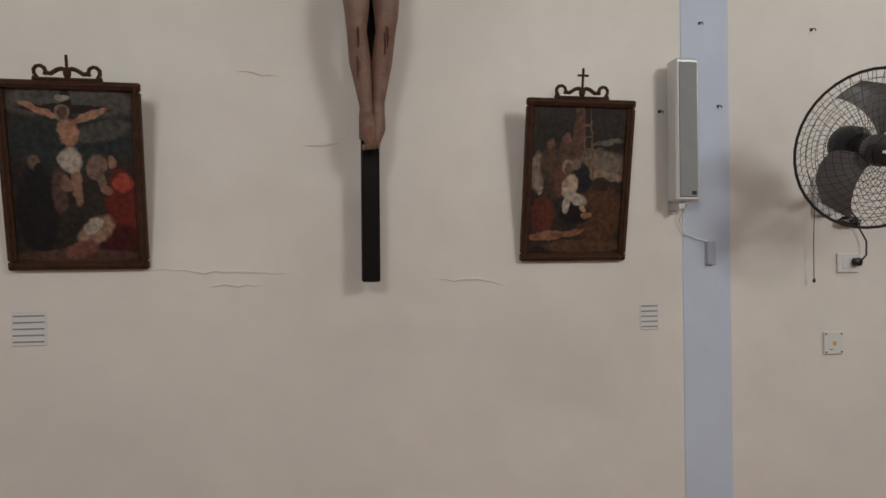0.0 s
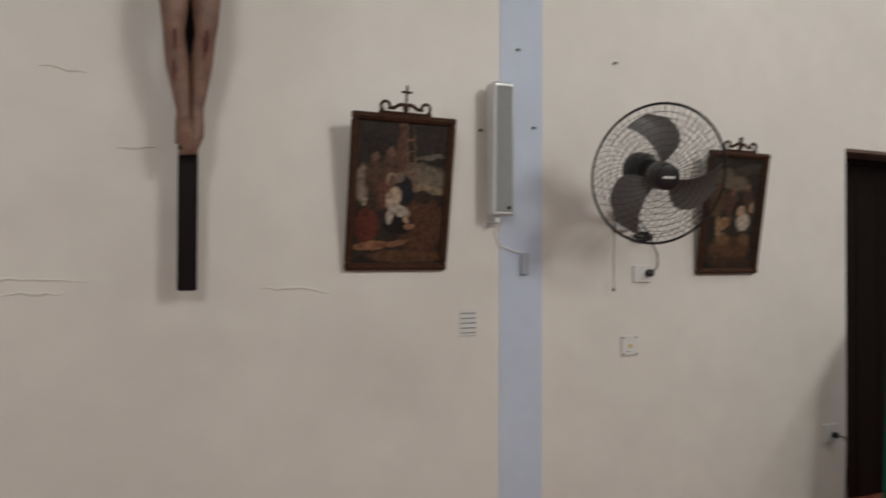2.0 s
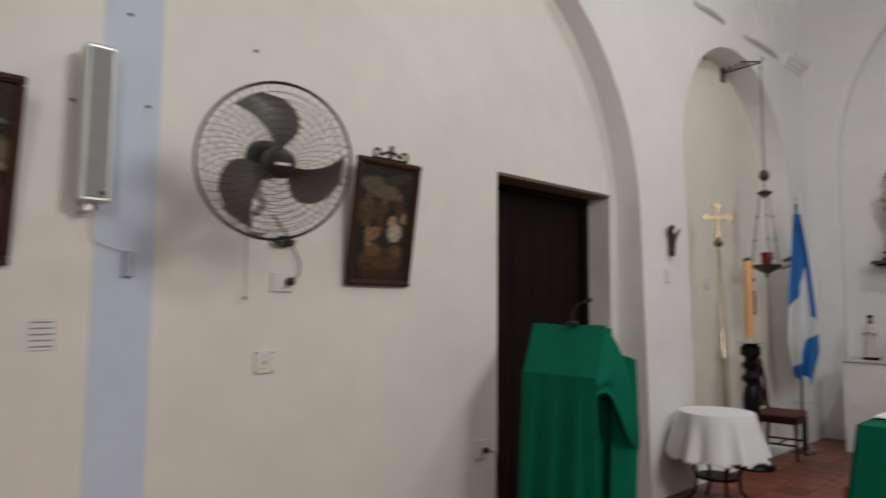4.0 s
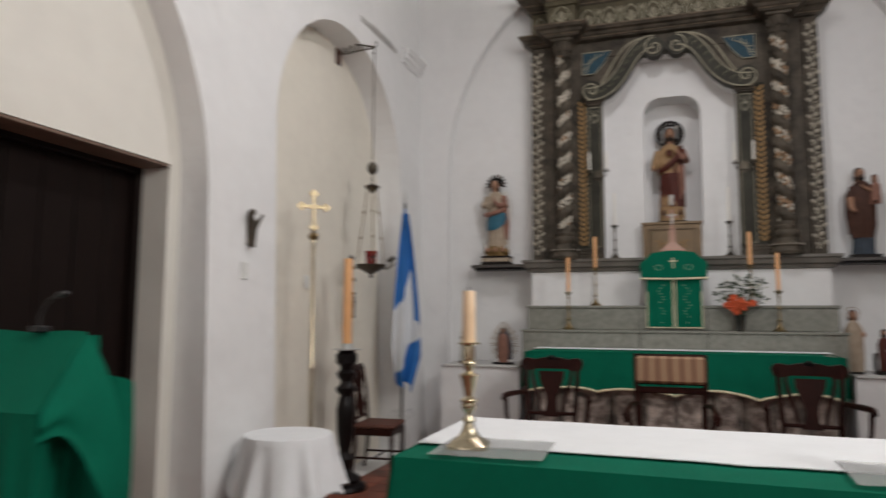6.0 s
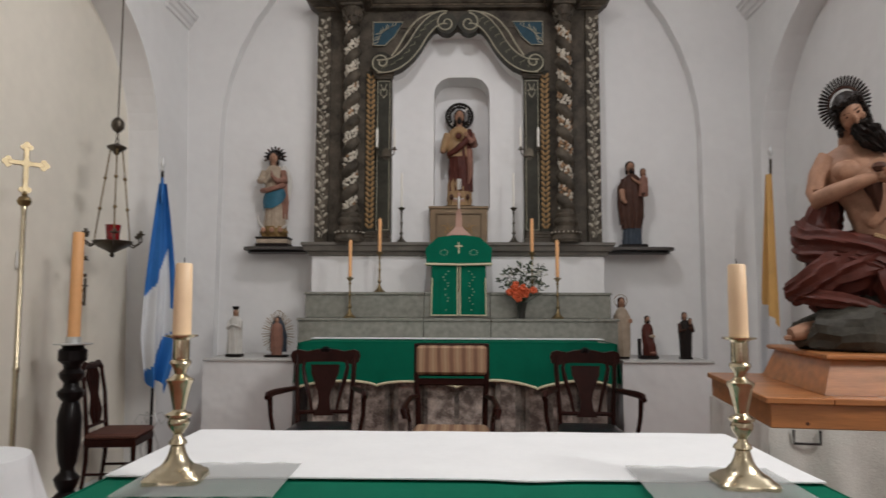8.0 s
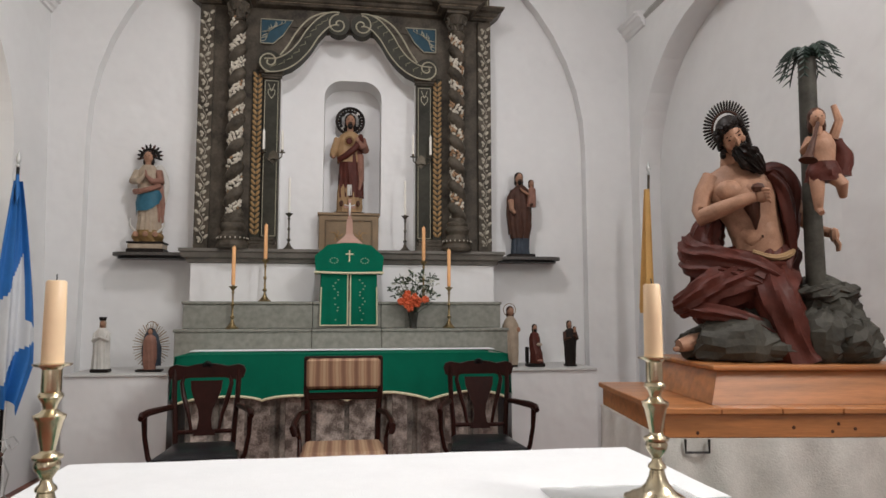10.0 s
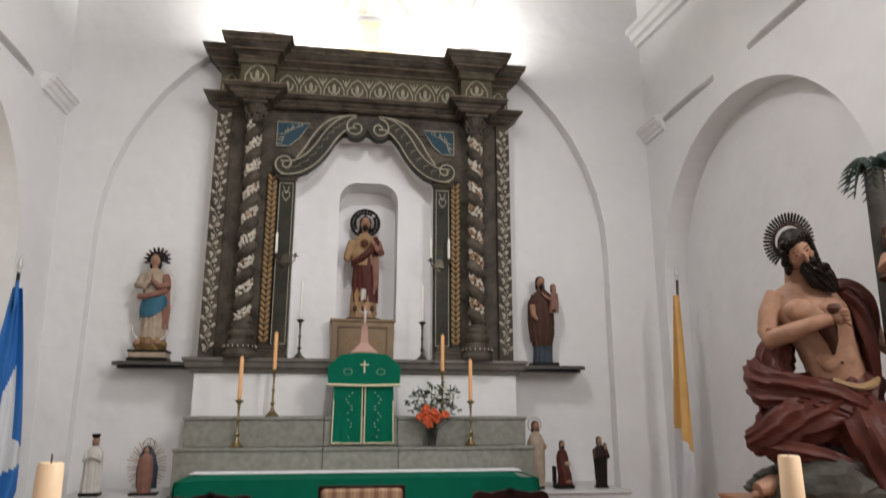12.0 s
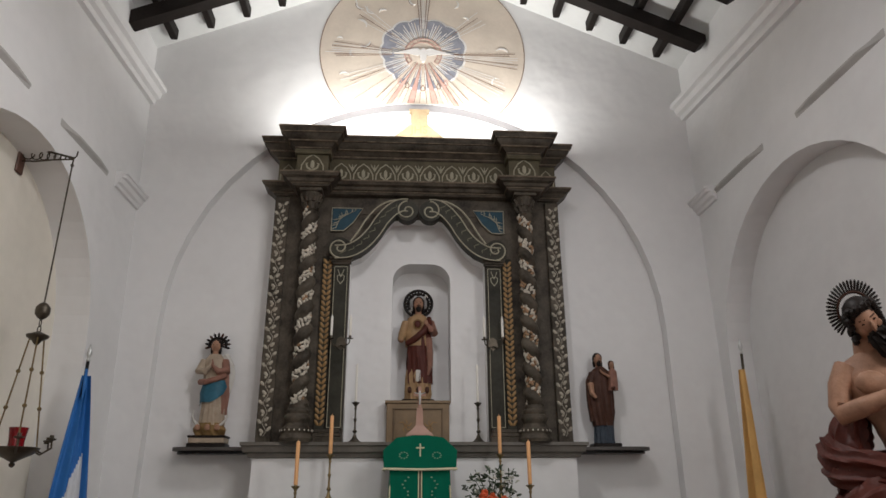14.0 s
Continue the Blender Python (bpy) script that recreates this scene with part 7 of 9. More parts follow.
def brass_candlestick(x, y, z, turn):
    t = thing("brass_candlestick", pose(x, y, z, 0, 0, turn), "polished brass candlestick on a square scalloped foot", "candlestick", "brass candlesticks on the altar table")
    def sq(r, h, n=32, e=0.28, sc=0.0):
        out = []
        for j in range(n):
            a = 2 * math.pi * j / n
            k = (abs(math.cos(a)) ** (2 / e) + abs(math.sin(a)) ** (2 / e)) ** (-e / 2) if e < 1 else 1
            k *= 1 - sc * abs(math.cos(2 * a))
            out.append((r * k * math.cos(a), r * k * math.sin(a), h))
        return out
    mb = Mesh()
    mb.loft([sq(0.072, 0.0, sc=0.05), sq(0.076, 0.003, sc=0.05), sq(0.076, 0.013, sc=0.05), sq(0.070, 0.019, sc=0.04), sq(0.064, 0.021, e=0.3), sq(0.058, 0.029, e=0.4), sq(0.047, 0.034, e=0.5), sq(0.040, 0.042, e=0.8), sq(0.030, 0.056, e=1), sq(0.022, 0.074, e=1), sq(0.018, 0.092, e=1)])
    part("foot", mb, BRASS, t, "square scalloped foot")
    prof = [(0.019, 0.092), (0.024, 0.097), (0.022, 0.104), (0.014, 0.112), (0.012, 0.122), (0.016, 0.128), (0.027, 0.145), (0.029, 0.155), (0.026, 0.163), (0.033, 0.168), (0.034, 0.174), (0.020, 0.181), (0.016, 0.187), (0.022, 0.215), (0.030, 0.252), (0.034, 0.258), (0.036, 0.266), (0.022, 0.273), (0.015, 0.281), (0.018, 0.294), (0.024, 0.303), (0.028, 0.309), (0.026, 0.316), (0.021, 0.320)]
    part("stem", Mesh().lathe(prof, n=28), BRASS, t)
    part("socket", Mesh().lathe([(0.021, 0.320), (0.022, 0.325), (0.0215, 0.372), (0.026, 0.377), (0.042, 0.381), (0.043, 0.385), (0.030, 0.387), (0.001, 0.384)], n=28), BRASS, t)
    c = thing("candle", pose(x, y, z + 0.386), "thick ivory candle burnt a little, black wick", "candle", "candles on the altar table")
    part("wax", Mesh().lathe([(0.001, 0), (0.0245, 0), (0.024, 0.10), (0.0225, 0.190), (0.019, 0.194), (0.012, 0.188), (0.001, 0.186)], n=20), WAX, c)
    part("wick", Mesh().tube([(0, 0, 0.186), (0.001, 0, 0.20), (0.003, 0.001, 0.209)], 0.0016, 5), BLACK, c)
brass_candlestick(5.42, 1.036, 1.012, 8)
brass_candlestick(5.42, -0.462, 1.012, -4)


# ---- flags and hanging lamp ----
def flag(foot, tip, label, mats, slotfn, fold, width, drop, start, seed, stand):
    foot, tip = Vector(foot), Vector(tip)
    t = thing("flag", Matrix.Translation(foot), label, "flag")
    d = tip - foot
    part("pole", Mesh().tube([(0, 0, 0.0), tuple(d * 0.5), tuple(d * 0.955)], 0.013, 10), BLACKWOOD if stand else PEWTER, t)
    part("spearhead", Mesh().lathe([(0.013, 0), (0.018, 0.01), (0.010, 0.03), (0.022, 0.06), (0.015, 0.10), (0.002, 0.145), (0.001, 0.146)], n=12, mx=Matrix.Translation(d * 0.95)), SILVER, t, "metal spearhead finial")
    rnd = random.Random(seed)
    ph = rnd.uniform(0, 6)
    def cloth(u, v):
        w = width * (0.18 + 0.82 * math.sin(min(1, v * 1.25) * math.pi / 2)) * (1 if v < 0.8 else 1 - 0.55 * (v - 0.8) / 0.2)
        a = (u - 0.35) * w
        ox, oy = fold
        rip = 0.038 * (0.3 + v) * math.sin(11 * u + ph) + 0.015 * math.sin(23 * u + 2 * ph + 3 * v)
        base = d * (0.93 - start)
        z = base.z - drop * v + 0.10 * v * (1 - u) - 0.05 * math.sin(7 * u) * v
        front = 0.0 if stand else 0.045
        return (base.x * z / base.z + a * ox - rip * oy - front, base.y * z / base.z + a * oy + rip * ox + front, z)
    part("cloth", sheet(Mesh(), cloth, 48, 60, slotfn, thick=0.003), mats, t)
    if stand:
        part("tassel", Mesh().tube([tuple(d * 0.93), tuple(d * 0.90 + Vector((-0.03, -0.02, -0.06))), tuple(d * 0.90 + Vector((-0.035, -0.02, -0.16)))], [0.012, 0.016, 0.005], 8), mats[0], t)
        part("base_plate", Mesh().lathe([(0.001, 0), (0.14, 0), (0.14, 0.012), (0.03, 0.03), (0.02, 0.05), (0.001, 0.05)], n=24), PEWTER, t)
        for k in range(4):
            a = radians(45 + 90 * k)
            c, s = math.cos(a), math.sin(a)
            pts = [(0.02 * c, 0.02 * s, 0.52), (0.10 * c, 0.10 * s, 0.54), (0.14 * c, 0.14 * s, 0.48), (0.09 * c, 0.09 * s, 0.44), (0.07 * c, 0.07 * s, 0.48)]
            part("scroll", Mesh().tube(pts, 0.006, 6).tube([(0.015 * c, 0.015 * s, 0.42), (0.08 * c, 0.08 * s, 0.25), (0.05 * c, 0.05 * s, 0.1), (0.12 * c, 0.12 * s, 0.012)], 0.006, 6), SILVER, t, "wrought scroll of the stand")
    return t


SKYB = mat("flag_blue", (0.018, 0.15, 0.46), 0.65, var=0.15, scale=6)
FWHITE = mat("flag_white", (0.66, 0.68, 0.70), 0.7, var=0.06, scale=6)
YELL = mat("flag_yellow", (0.68, 0.40, 0.13), 0.65, var=0.15, scale=6)
flag((9.55, 2.98, 0), (9.64, 3.0, 2.85), "sky blue and white flag hanging limp on its pole", [SKYB, FWHITE], lambda u, v: 0 if v < 0.58 - 0.34 * u or (u > 0.74 and v < 0.62) or v > 0.95 - 0.27 * u else 1, (0.75, -0.62), 0.34, 1.86, 0.02, 4, True)
flag((10.20, -2.68, 0), (9.94, -2.66, 3.03), "yellow and white flag hanging limp against the wall", [YELL, FWHITE], lambda u, v: 0 if v < 0.58 + 0.12 * u else 1, (-0.95, -0.02), 0.27, 2.0, 0.03, 9, False)


def sanctuary_lamp():
    X, Y = 8.89, 3.045
    t = thing("sanctuary_lamp", pose(X, Y, 0), "hanging bronze sanctuary lamp with red glass on chain", "lamp")
    b = thing("wall_bracket", pose(8.99, YN + 0.117, 4.24), "scrolled dark iron bracket on a wooden back plate", "bracket")
    part("back_plate", Mesh().box(-0.05, 0.05, -0.02, -0.001, -0.17, 0.17, bevel=0.008), mat("reddish_wood", (0.10, 0.045, 0.03), 0.5, var=0.3), b)
    ex, ey = X - 8.99, Y - YN - 0.117
    arm = lambda f, z: (ex * f, -0.02 + (ey + 0.02) * f, z)
    part("arm", Mesh().tube([arm(0, 0.07), arm(0.5, 0.0), arm(1.0, -0.075)], 0.009, 8).tube([arm(0, -0.06), arm(0.25, -0.075), arm(0.6, -0.075), arm(1.0, -0.085)], 0.007, 8).tube([arm(1.0, -0.08), arm(1.05, -0.06), arm(1.06, -0.02)], 0.006, 6), PEWTER, b)
    mb = Mesh()
    for f, r in ((0.11, 0.045), (0.27, 0.042), (0.42, 0.038), (0.56, 0.033), (0.68, 0.027), (0.79, 0.021), (0.88, 0.015)):
        mb.tube([(arm(f + 0.001, 0)[0], arm(f, 0)[1] - r * math.cos(a), 0.005 - 0.085 * f + r * math.sin(a)) for a in [2 * math.pi * q / 14 for q in range(14)]], 0.005, 6, 0, True)
    part("scrollwork", mb, PEWTER, b)
    part("suspension_rod", Mesh().tube([(0, 0, 4.165), (0, 0, 4.10), (0, 0, 3.5), (0, 0, 2.99)], 0.006, 8).ball((0, 0, 4.10), 0.014, 0, 8), PEWTER, t)
    part("ball", Mesh().lathe([(0.008, 2.87), (0.03, 2.885), (0.048, 2.91), (0.050, 2.935), (0.048, 2.96), (0.03, 2.985), (0.008, 3.0)], n=18), PEWTER, t)
    part("link", Mesh().tube([(0.014 * math.cos(a), 0, 2.845 + 0.026 * math.sin(a)) for a in [2 * math.pi * q / 12 for q in range(12)]], 0.004, 6, 0, True).tube([(0, 0.012 * math.cos(a), 2.80 + 0.026 * math.sin(a)) for a in [2 * math.pi * q / 12 for q in range(12)]], 0.004, 6, 0, True), PEWTER, t)
    part("crown", Mesh().lathe([(0.012, 2.785), (0.02, 2.78), (0.055, 2.765), (0.075, 2.755), (0.07, 2.74), (0.03, 2.715), (0.014, 2.69), (0.001, 2.688)], n=20), PEWTER, t)
    for k in range(3):
        a = radians(90 + 120 * k)
        c, s = math.cos(a), math.sin(a)
        P = lambda f: (c * (0.05 + 0.10 * f), s * (0.05 + 0.10 * f), 2.75 - 0.75 * f)
        mb = Mesh().tube([P(0), P(0.35), P(0.7), P(1)], 0.0055, 6)
        for f in (0.33, 0.66):
            mb.ball(P(f), (0.016, 0.016, 0.016), 0, 8)
        part("chain", mb, OLDBRASS, t)
    part("basket", Mesh().lathe([(0.001, 1.86), (0.012, 1.865), (0.02, 1.88), (0.012, 1.895), (0.05, 1.915), (0.11, 1.945), (0.145, 1.975), (0.15, 1.99), (0.14, 1.992), (0.06, 1.96), (0.001, 1.95)], n=28), PEWTER, t)
    for k in range(6):
        a = radians(30 + 60 * k)
        c, s = math.cos(a), math.sin(a)
        mb = Mesh().tube([(0.13 * c, 0.13 * s, 1.975), (0.18 * c, 0.18 * s, 1.95), (0.235 * c, 0.235 * s, 1.985), (0.23 * c, 0.23 * s, 2.03), (0.20 * c, 0.20 * s, 2.03)], 0.007, 6)
        mb.lathe([(0.004, 2.03), (0.03, 2.04), (0.032, 2.048), (0.013, 2.05), (0.013, 2.07), (0.001, 2.071)], x=0.225 * c, y=0.225 * s, n=10)
        part("candle_arm", mb, PEWTER, t)
    RG = bpy.data.materials.new("red_glass")
    RG.use_nodes = True
    pb = RG.node_tree.nodes["Principled BSDF"]
    pb.inputs["Base Color"].default_value = (0.30, 0.006, 0.012, 1)
    pb.inputs["Roughness"].default_value = 0.08
    pb.inputs["Transmission Weight"].default_value = 0.35
    part("red_glass", Mesh().lathe([(0.001, 1.965), (0.045, 1.965), (0.05, 1.99), (0.048, 2.03), (0.058, 2.11), (0.060, 2.12), (0.052, 2.12), (0.04, 2.03), (0.001, 1.985)], n=22), RG, t, "ruby red glass cup")
sanctuary_lamp()


# ---- statues: each one plain painted mesh ----
S_CREAM = mat("statue_cream", (0.40, 0.32, 0.24), 0.5, var=0.25, scale=16, spec=0.22)
S_BLUE = mat("statue_blue", (0.035, 0.13, 0.19), 0.5, var=0.3, scale=16, spec=0.22)
S_RED = mat("statue_crimson", (0.083, 0.021, 0.0145), 0.5, var=0.35, scale=12, bump=0.25, bscale=55, spec=0.22)
S_PINK = mat("statue_dusty_pink", (0.26, 0.13, 0.095), 0.5, var=0.25, scale=16, spec=0.22)
S_BROWN = mat("statue_brown", (0.065, 0.027, 0.017), 0.5, var=0.35, scale=16, bump=0.25, bscale=55, spec=0.22)
S_DARK = mat("statue_dark_brown", (0.012, 0.008, 0.0065), 0.5, var=0.3, scale=16, spec=0.22)
S_GREY = mat("statue_slate", (0.05, 0.065, 0.085), 0.5, var=0.3, scale=16, spec=0.22)
S_GOLD = mat("statue_dull_gold", (0.24, 0.15, 0.06), 0.5, 0.3, var=0.35, scale=20, spec=0.22)
S_WHITE = mat("statue_white", (0.58, 0.56, 0.52), 0.5, var=0.15, scale=16, spec=0.22)
S_YEL = mat("statue_straw", (0.36, 0.23, 0.12), 0.5, var=0.2, scale=16, spec=0.22)
S_SKIN = mat("statue_skin", (0.36, 0.20, 0.13), 0.5, var=0.3, scale=16, bump=0.25, bscale=55, spec=0.22)
S_ROCK = mat("painted_rock", (0.060, 0.056, 0.046), 0.6, var=0.5, scale=9, bump=0.4, bscale=30, spec=0.22)
STAT = [S_CREAM, S_BLUE, S_RED, S_PINK, S_BROWN, S_DARK, S_GREY, S_GOLD, S_WHITE, S_YEL, S_SKIN, S_ROCK]
CR, BL, RD, PK_, BR, DK, GY, GD, WH, YE, SK, RK = range(12)


def robe(mb, rows, slot, folds=9, amp=0.10, n=64, ph=0.0, tw=2.0):
    """A body of rings (z, centre x, centre y, radius x, radius y), with creased folds that fade upwards and twist by tw."""
    z0, z1 = rows[0][0], rows[-1][0]
    full = []
    for i in range(len(rows) - 1):
        k = max(2, int((rows[i + 1][0] - rows[i][0]) / (z1 - z0) * 22))
        for q in range(k):
            u = q / k
            u2 = u * u * (3 - 2 * u)
            full.append([a + (b - a) * (u2 if m else u) for m, (a, b) in enumerate(zip(rows[i], rows[i + 1]))])
    full.append(list(rows[-1]))
    rings = []
    for z, cx, cy, rx, ry in full:
        f = (z - z0) / (z1 - z0)
        k = amp * (1 - 0.75 * f) * 1.5
        ring = []
        for j in range(n):
            a = 2 * math.pi * j / n
            w = 0.5 - abs(math.sin(0.5 * folds * a + ph + tw * f + 0.35 * math.sin(2 * a + 5 * f)))
            w += 0.35 * math.sin(1.7 * folds * a + 3 * ph + 4 * f)
            ring.append((cx + rx * (1 + k * w) * math.cos(a), cy + ry * (1 + k * w) * math.sin(a), z))
        rings.append(ring)
    mb.loft(rings, slot)


def folds_along(mb, pts, rs, slot, k=6, amp=0.16, ph=0.0):
    """A cloth-covered limb: a thick rod along pts with creases that wind along it."""
    P = [Vector(p) for p in pts]
    fine, fr = [], []
    for i in range(len(P) - 1):
        p0, p1, p2, p3 = P[max(i - 1, 0)], P[i], P[i + 1], P[min(i + 2, len(P) - 1)]
        for q in range(7):
            u = q / 7
            fine.append(0.5 * ((2 * p1) + (p2 - p0) * u + (2 * p0 - 5 * p1 + 4 * p2 - p3) * u * u + (3 * p1 - p0 - 3 * p2 + p3) * u ** 3))
            fr.append(rs[i] + (rs[i + 1] - rs[i]) * u)
    fine.append(P[-1]); fr.append(rs[-1])
    up, rings, n = None, [], 40
    for i, p in enumerate(fine):
        d = (fine[min(i + 1, len(fine) - 1)] - fine[max(i - 1, 0)]).normalized()
        up = d.orthogonal().normalized() if up is None else (up - d * up.dot(d)).normalized()
        w = d.cross(up)
        f = i / (len(fine) - 1)
        ring = []
        for j in range(n):
            a = 2 * math.pi * j / n
            r = fr[i] * (1 + amp * (0.5 - abs(math.sin(0.5 * k * a + ph + 3.5 * f + 0.4 * math.sin(a + 6 * f)))) + 0.3 * amp * math.sin(11 * f + 2 * a + ph))
            ring.append(tuple(p + (up * math.cos(a) + w * math.sin(a)) * r))
        rings.append(ring)
    mb.loft(rings, slot)


def head(mb, x, y, z, r, hair, beard=None, skin=SK):
    mb.tube([(x, y + 0.1 * r, z - 1.7 * r), (x, y, z - 0.5 * r)], [0.5 * r, 0.48 * r], 10, skin)
    mb.ball((x, y, z), (0.78 * r, 0.88 * r, 1.08 * r), skin, 14)
    mb.ball((x, y + 0.25 * r, z + 0.26 * r), (0.92 * r, 0.92 * r, 1.02 * r), hair, 14)
    mb.ball((x, y - 0.90 * r, z - 0.12 * r), (0.13 * r, 0.16 * r, 0.22 * r), skin, 6)
    for s in (-1, 1):
        mb.ball((x + s * 0.62 * r, y + 0.25 * r, z - 0.65 * r), (0.32 * r, 0.42 * r, 0.8 * r), hair, 8)
        mb.ball((x + s * 0.28 * r, y - 0.80 * r, z + 0.10 * r), (0.10 * r, 0.05 * r, 0.06 * r), DK, 6)
    if beard is not None:
        mb.ball((x, y - 0.48 * r, z - 0.88 * r), (0.44 * r, 0.36 * r, 0.52 * r), beard, 10)
        mb.tube([(x - 0.3 * r, y - 0.80 * r, z - 0.50 * r), (x, y - 0.92 * r, z - 0.40 * r), (x + 0.3 * r, y - 0.80 * r, z - 0.50 * r)], 0.08 * r, 6, beard)


def statue(name_m, mb, label, group="painted statues round the altar"):
    return solid("statue", mb, STAT, name_m, label, "statue", group)


def lady_in_blue():
    mb = Mesh()
    mb.box(-0.17, 0.17, -0.11, 0.11, 0.0, 0.035, DK, 0.006).box(-0.16, 0.16, -0.10, 0.10, 0.035, 0.085, CR, 0.006).box(-0.17, 0.17, -0.11, 0.11, 0.085, 0.105, DK, 0.006)
    robe(mb, [(0.105, 0, 0, 0.13, 0.09), (0.16, 0, 0, 0.15, 0.10), (0.22, 0, 0, 0.12, 0.085)], GD, 5, 0.12)
    for x in (-0.09, 0.0, 0.09):
        mb.ball((x, -0.10, 0.175), (0.028, 0.025, 0.03), SK, 8)
    mb.tube([(0.0 + 0.16 * math.sin(a), -0.05, 0.30 - 0.13 * math.cos(a)) for a in [radians(-105 + 15 * q) for q in range(15)]], [0.003 + 0.014 * math.sin(math.pi * q / 14) for q in range(15)], 8, WH)
    robe(mb, [(0.20, 0.01, 0, 0.115, 0.085), (0.35, 0.01, 0, 0.10, 0.075), (0.52, 0.0, 0, 0.105, 0.075), (0.62, -0.01, 0, 0.095, 0.07), (0.72, -0.015, 0, 0.10, 0.065), (0.80, -0.02, 0, 0.105, 0.06), (0.865, -0.02, 0, 0.055, 0.045)], CR, 9, 0.10)
    robe(mb, [(0.30, 0.075, 0.02, 0.055, 0.06), (0.50, 0.085, 0.02, 0.06, 0.065), (0.72, 0.085, 0.03, 0.055, 0.055), (0.80, 0.06, 0.02, 0.05, 0.05)], PK_, 5, 0.15)
    # blue mantle drawn across the front, rising to one side
    rings = []
    for k in range(9):
        f = k / 8
        a = -math.pi * 1.02 + math.pi * 1.04 * f
        c, s = math.cos(a), math.sin(a)
        zt, zb = 0.585 + 0.035 * f, 0.36 + 0.13 * f + 0.02 * math.sin(9 * f)
        rings.append([(0.0 + 0.118 * c, 0.092 * s, zb), (0.0 + 0.128 * c, 0.102 * s, (zb + zt) / 2), (0.0 + 0.108 * c, 0.086 * s, zt), (0.0 + 0.098 * c, 0.078 * s, zt)])
    mb.loft(rings, BL)
    mb.tube([(-0.13, -0.02, 0.60), (-0.06, -0.10, 0.59), (0.04, -0.10, 0.62), (0.10, -0.04, 0.66)], [0.03, 0.028, 0.026, 0.03], 8, PK_)
    folds_along(mb, [(0.06, 0.03, 0.86), (0.12, 0.03, 0.76), (0.14, 0.02, 0.64), (0.13, 0.02, 0.50)], [0.035, 0.04, 0.035, 0.02], WH, 5, 0.25)
    for s in (-1, 1):
        mb.tube([(-0.02 + s * 0.095, 0, 0.80), (-0.02 + s * 0.125, -0.04, 0.70), (-0.02 + s * 0.06, -0.09, 0.69), (-0.02 + s * 0.012, -0.11, 0.74), (-0.02, -0.11, 0.80)], [0.042, 0.042, 0.032, 0.016, 0.008], 10, CR if s < 0 else PK_)
    head(mb, -0.02, -0.015, 0.945, 0.058, DK)
    mb.tube([(-0.02 + 0.082 * math.cos(a), 0.032, 0.965 + 0.07 * math.sin(a)) for a in [radians(-15 + 10.5 * q) for q in range(21)]], 0.014, 8, DK)
    for k in range(11):
        a = radians(-15 + 21 * k)
        mb.prism([(-0.02 + 0.04 * math.cos(a - 0.2), 0.965 + 0.04 * math.sin(a - 0.2)), (-0.02 + 0.11 * math.cos(a - 0.10), 0.965 + 0.11 * math.sin(a - 0.10)), (-0.02 + 0.128 * math.cos(a), 0.965 + 0.128 * math.sin(a)), (-0.02 + 0.11 * math.cos(a + 0.10), 0.965 + 0.11 * math.sin(a + 0.10)), (-0.02 + 0.04 * math.cos(a + 0.2), 0.965 + 0.04 * math.sin(a + 0.2))], 0.03, 0.038, BR if k % 3 == 1 else DK)
    statue(ALTAR(10.61, 2.225, 2.0935), mb, "painted statue in cream robe and blue mantle, gilt crown")
lady_in_blue()


def bearded_with_child():
    mb = Mesh()
    mb.box(-0.135, 0.135, -0.09, 0.09, 0.0, 0.035, DK, 0.008)
    robe(mb, [(0.03, -0.005, 0, 0.095, 0.075), (0.20, 0, 0, 0.09, 0.07), (0.36, 0, 0, 0.095, 0.07)], GY, 10, 0.12)
    robe(mb, [(0.20, -0.01, 0, 0.10, 0.08), (0.34, -0.01, 0, 0.118, 0.085), (0.52, -0.005, 0, 0.118, 0.08), (0.66, 0, 0, 0.112, 0.07), (0.73, 0, 0, 0.085, 0.055), (0.77, 0, 0, 0.04, 0.04)], BR, 8, 0.10)
    robe(mb, [(0.24, -0.105, -0.01, 0.03, 0.04), (0.45, -0.115, -0.01, 0.04, 0.05), (0.62, -0.105, 0, 0.045, 0.05), (0.72, -0.07, 0, 0.04, 0.045)], BR, 5, 0.15)
    mb.tube([(-0.11, -0.03, 0.60), (-0.115, -0.08, 0.50), (-0.085, -0.10, 0.455)], [0.032, 0.026, 0.015], 8, SK)
    mb.tube([(0.10, -0.02, 0.66), (0.12, -0.07, 0.56), (0.08, -0.11, 0.54)], [0.035, 0.03, 0.018], 8, BR)
    robe(mb, [(0.53, 0.10, -0.07, 0.045, 0.04), (0.62, 0.105, -0.07, 0.045, 0.04), (0.72, 0.11, -0.06, 0.04, 0.035), (0.745, 0.11, -0.06, 0.018, 0.018)], PK_, 6, 0.1)
    head(mb, 0.105, -0.06, 0.785, 0.034, BR)
    head(mb, -0.015, -0.01, 0.845, 0.055, DK, DK)
    mb.tube([(0.07, -0.085, 0.66), (0.0, -0.09, 0.70), (-0.02, -0.08, 0.73)], [0.016, 0.012, 0.008], 8, SK)
    statue(ALTAR(10.61, -1.52, 2.0935), mb, "painted statue of bearded man in brown holding child")
bearded_with_child()


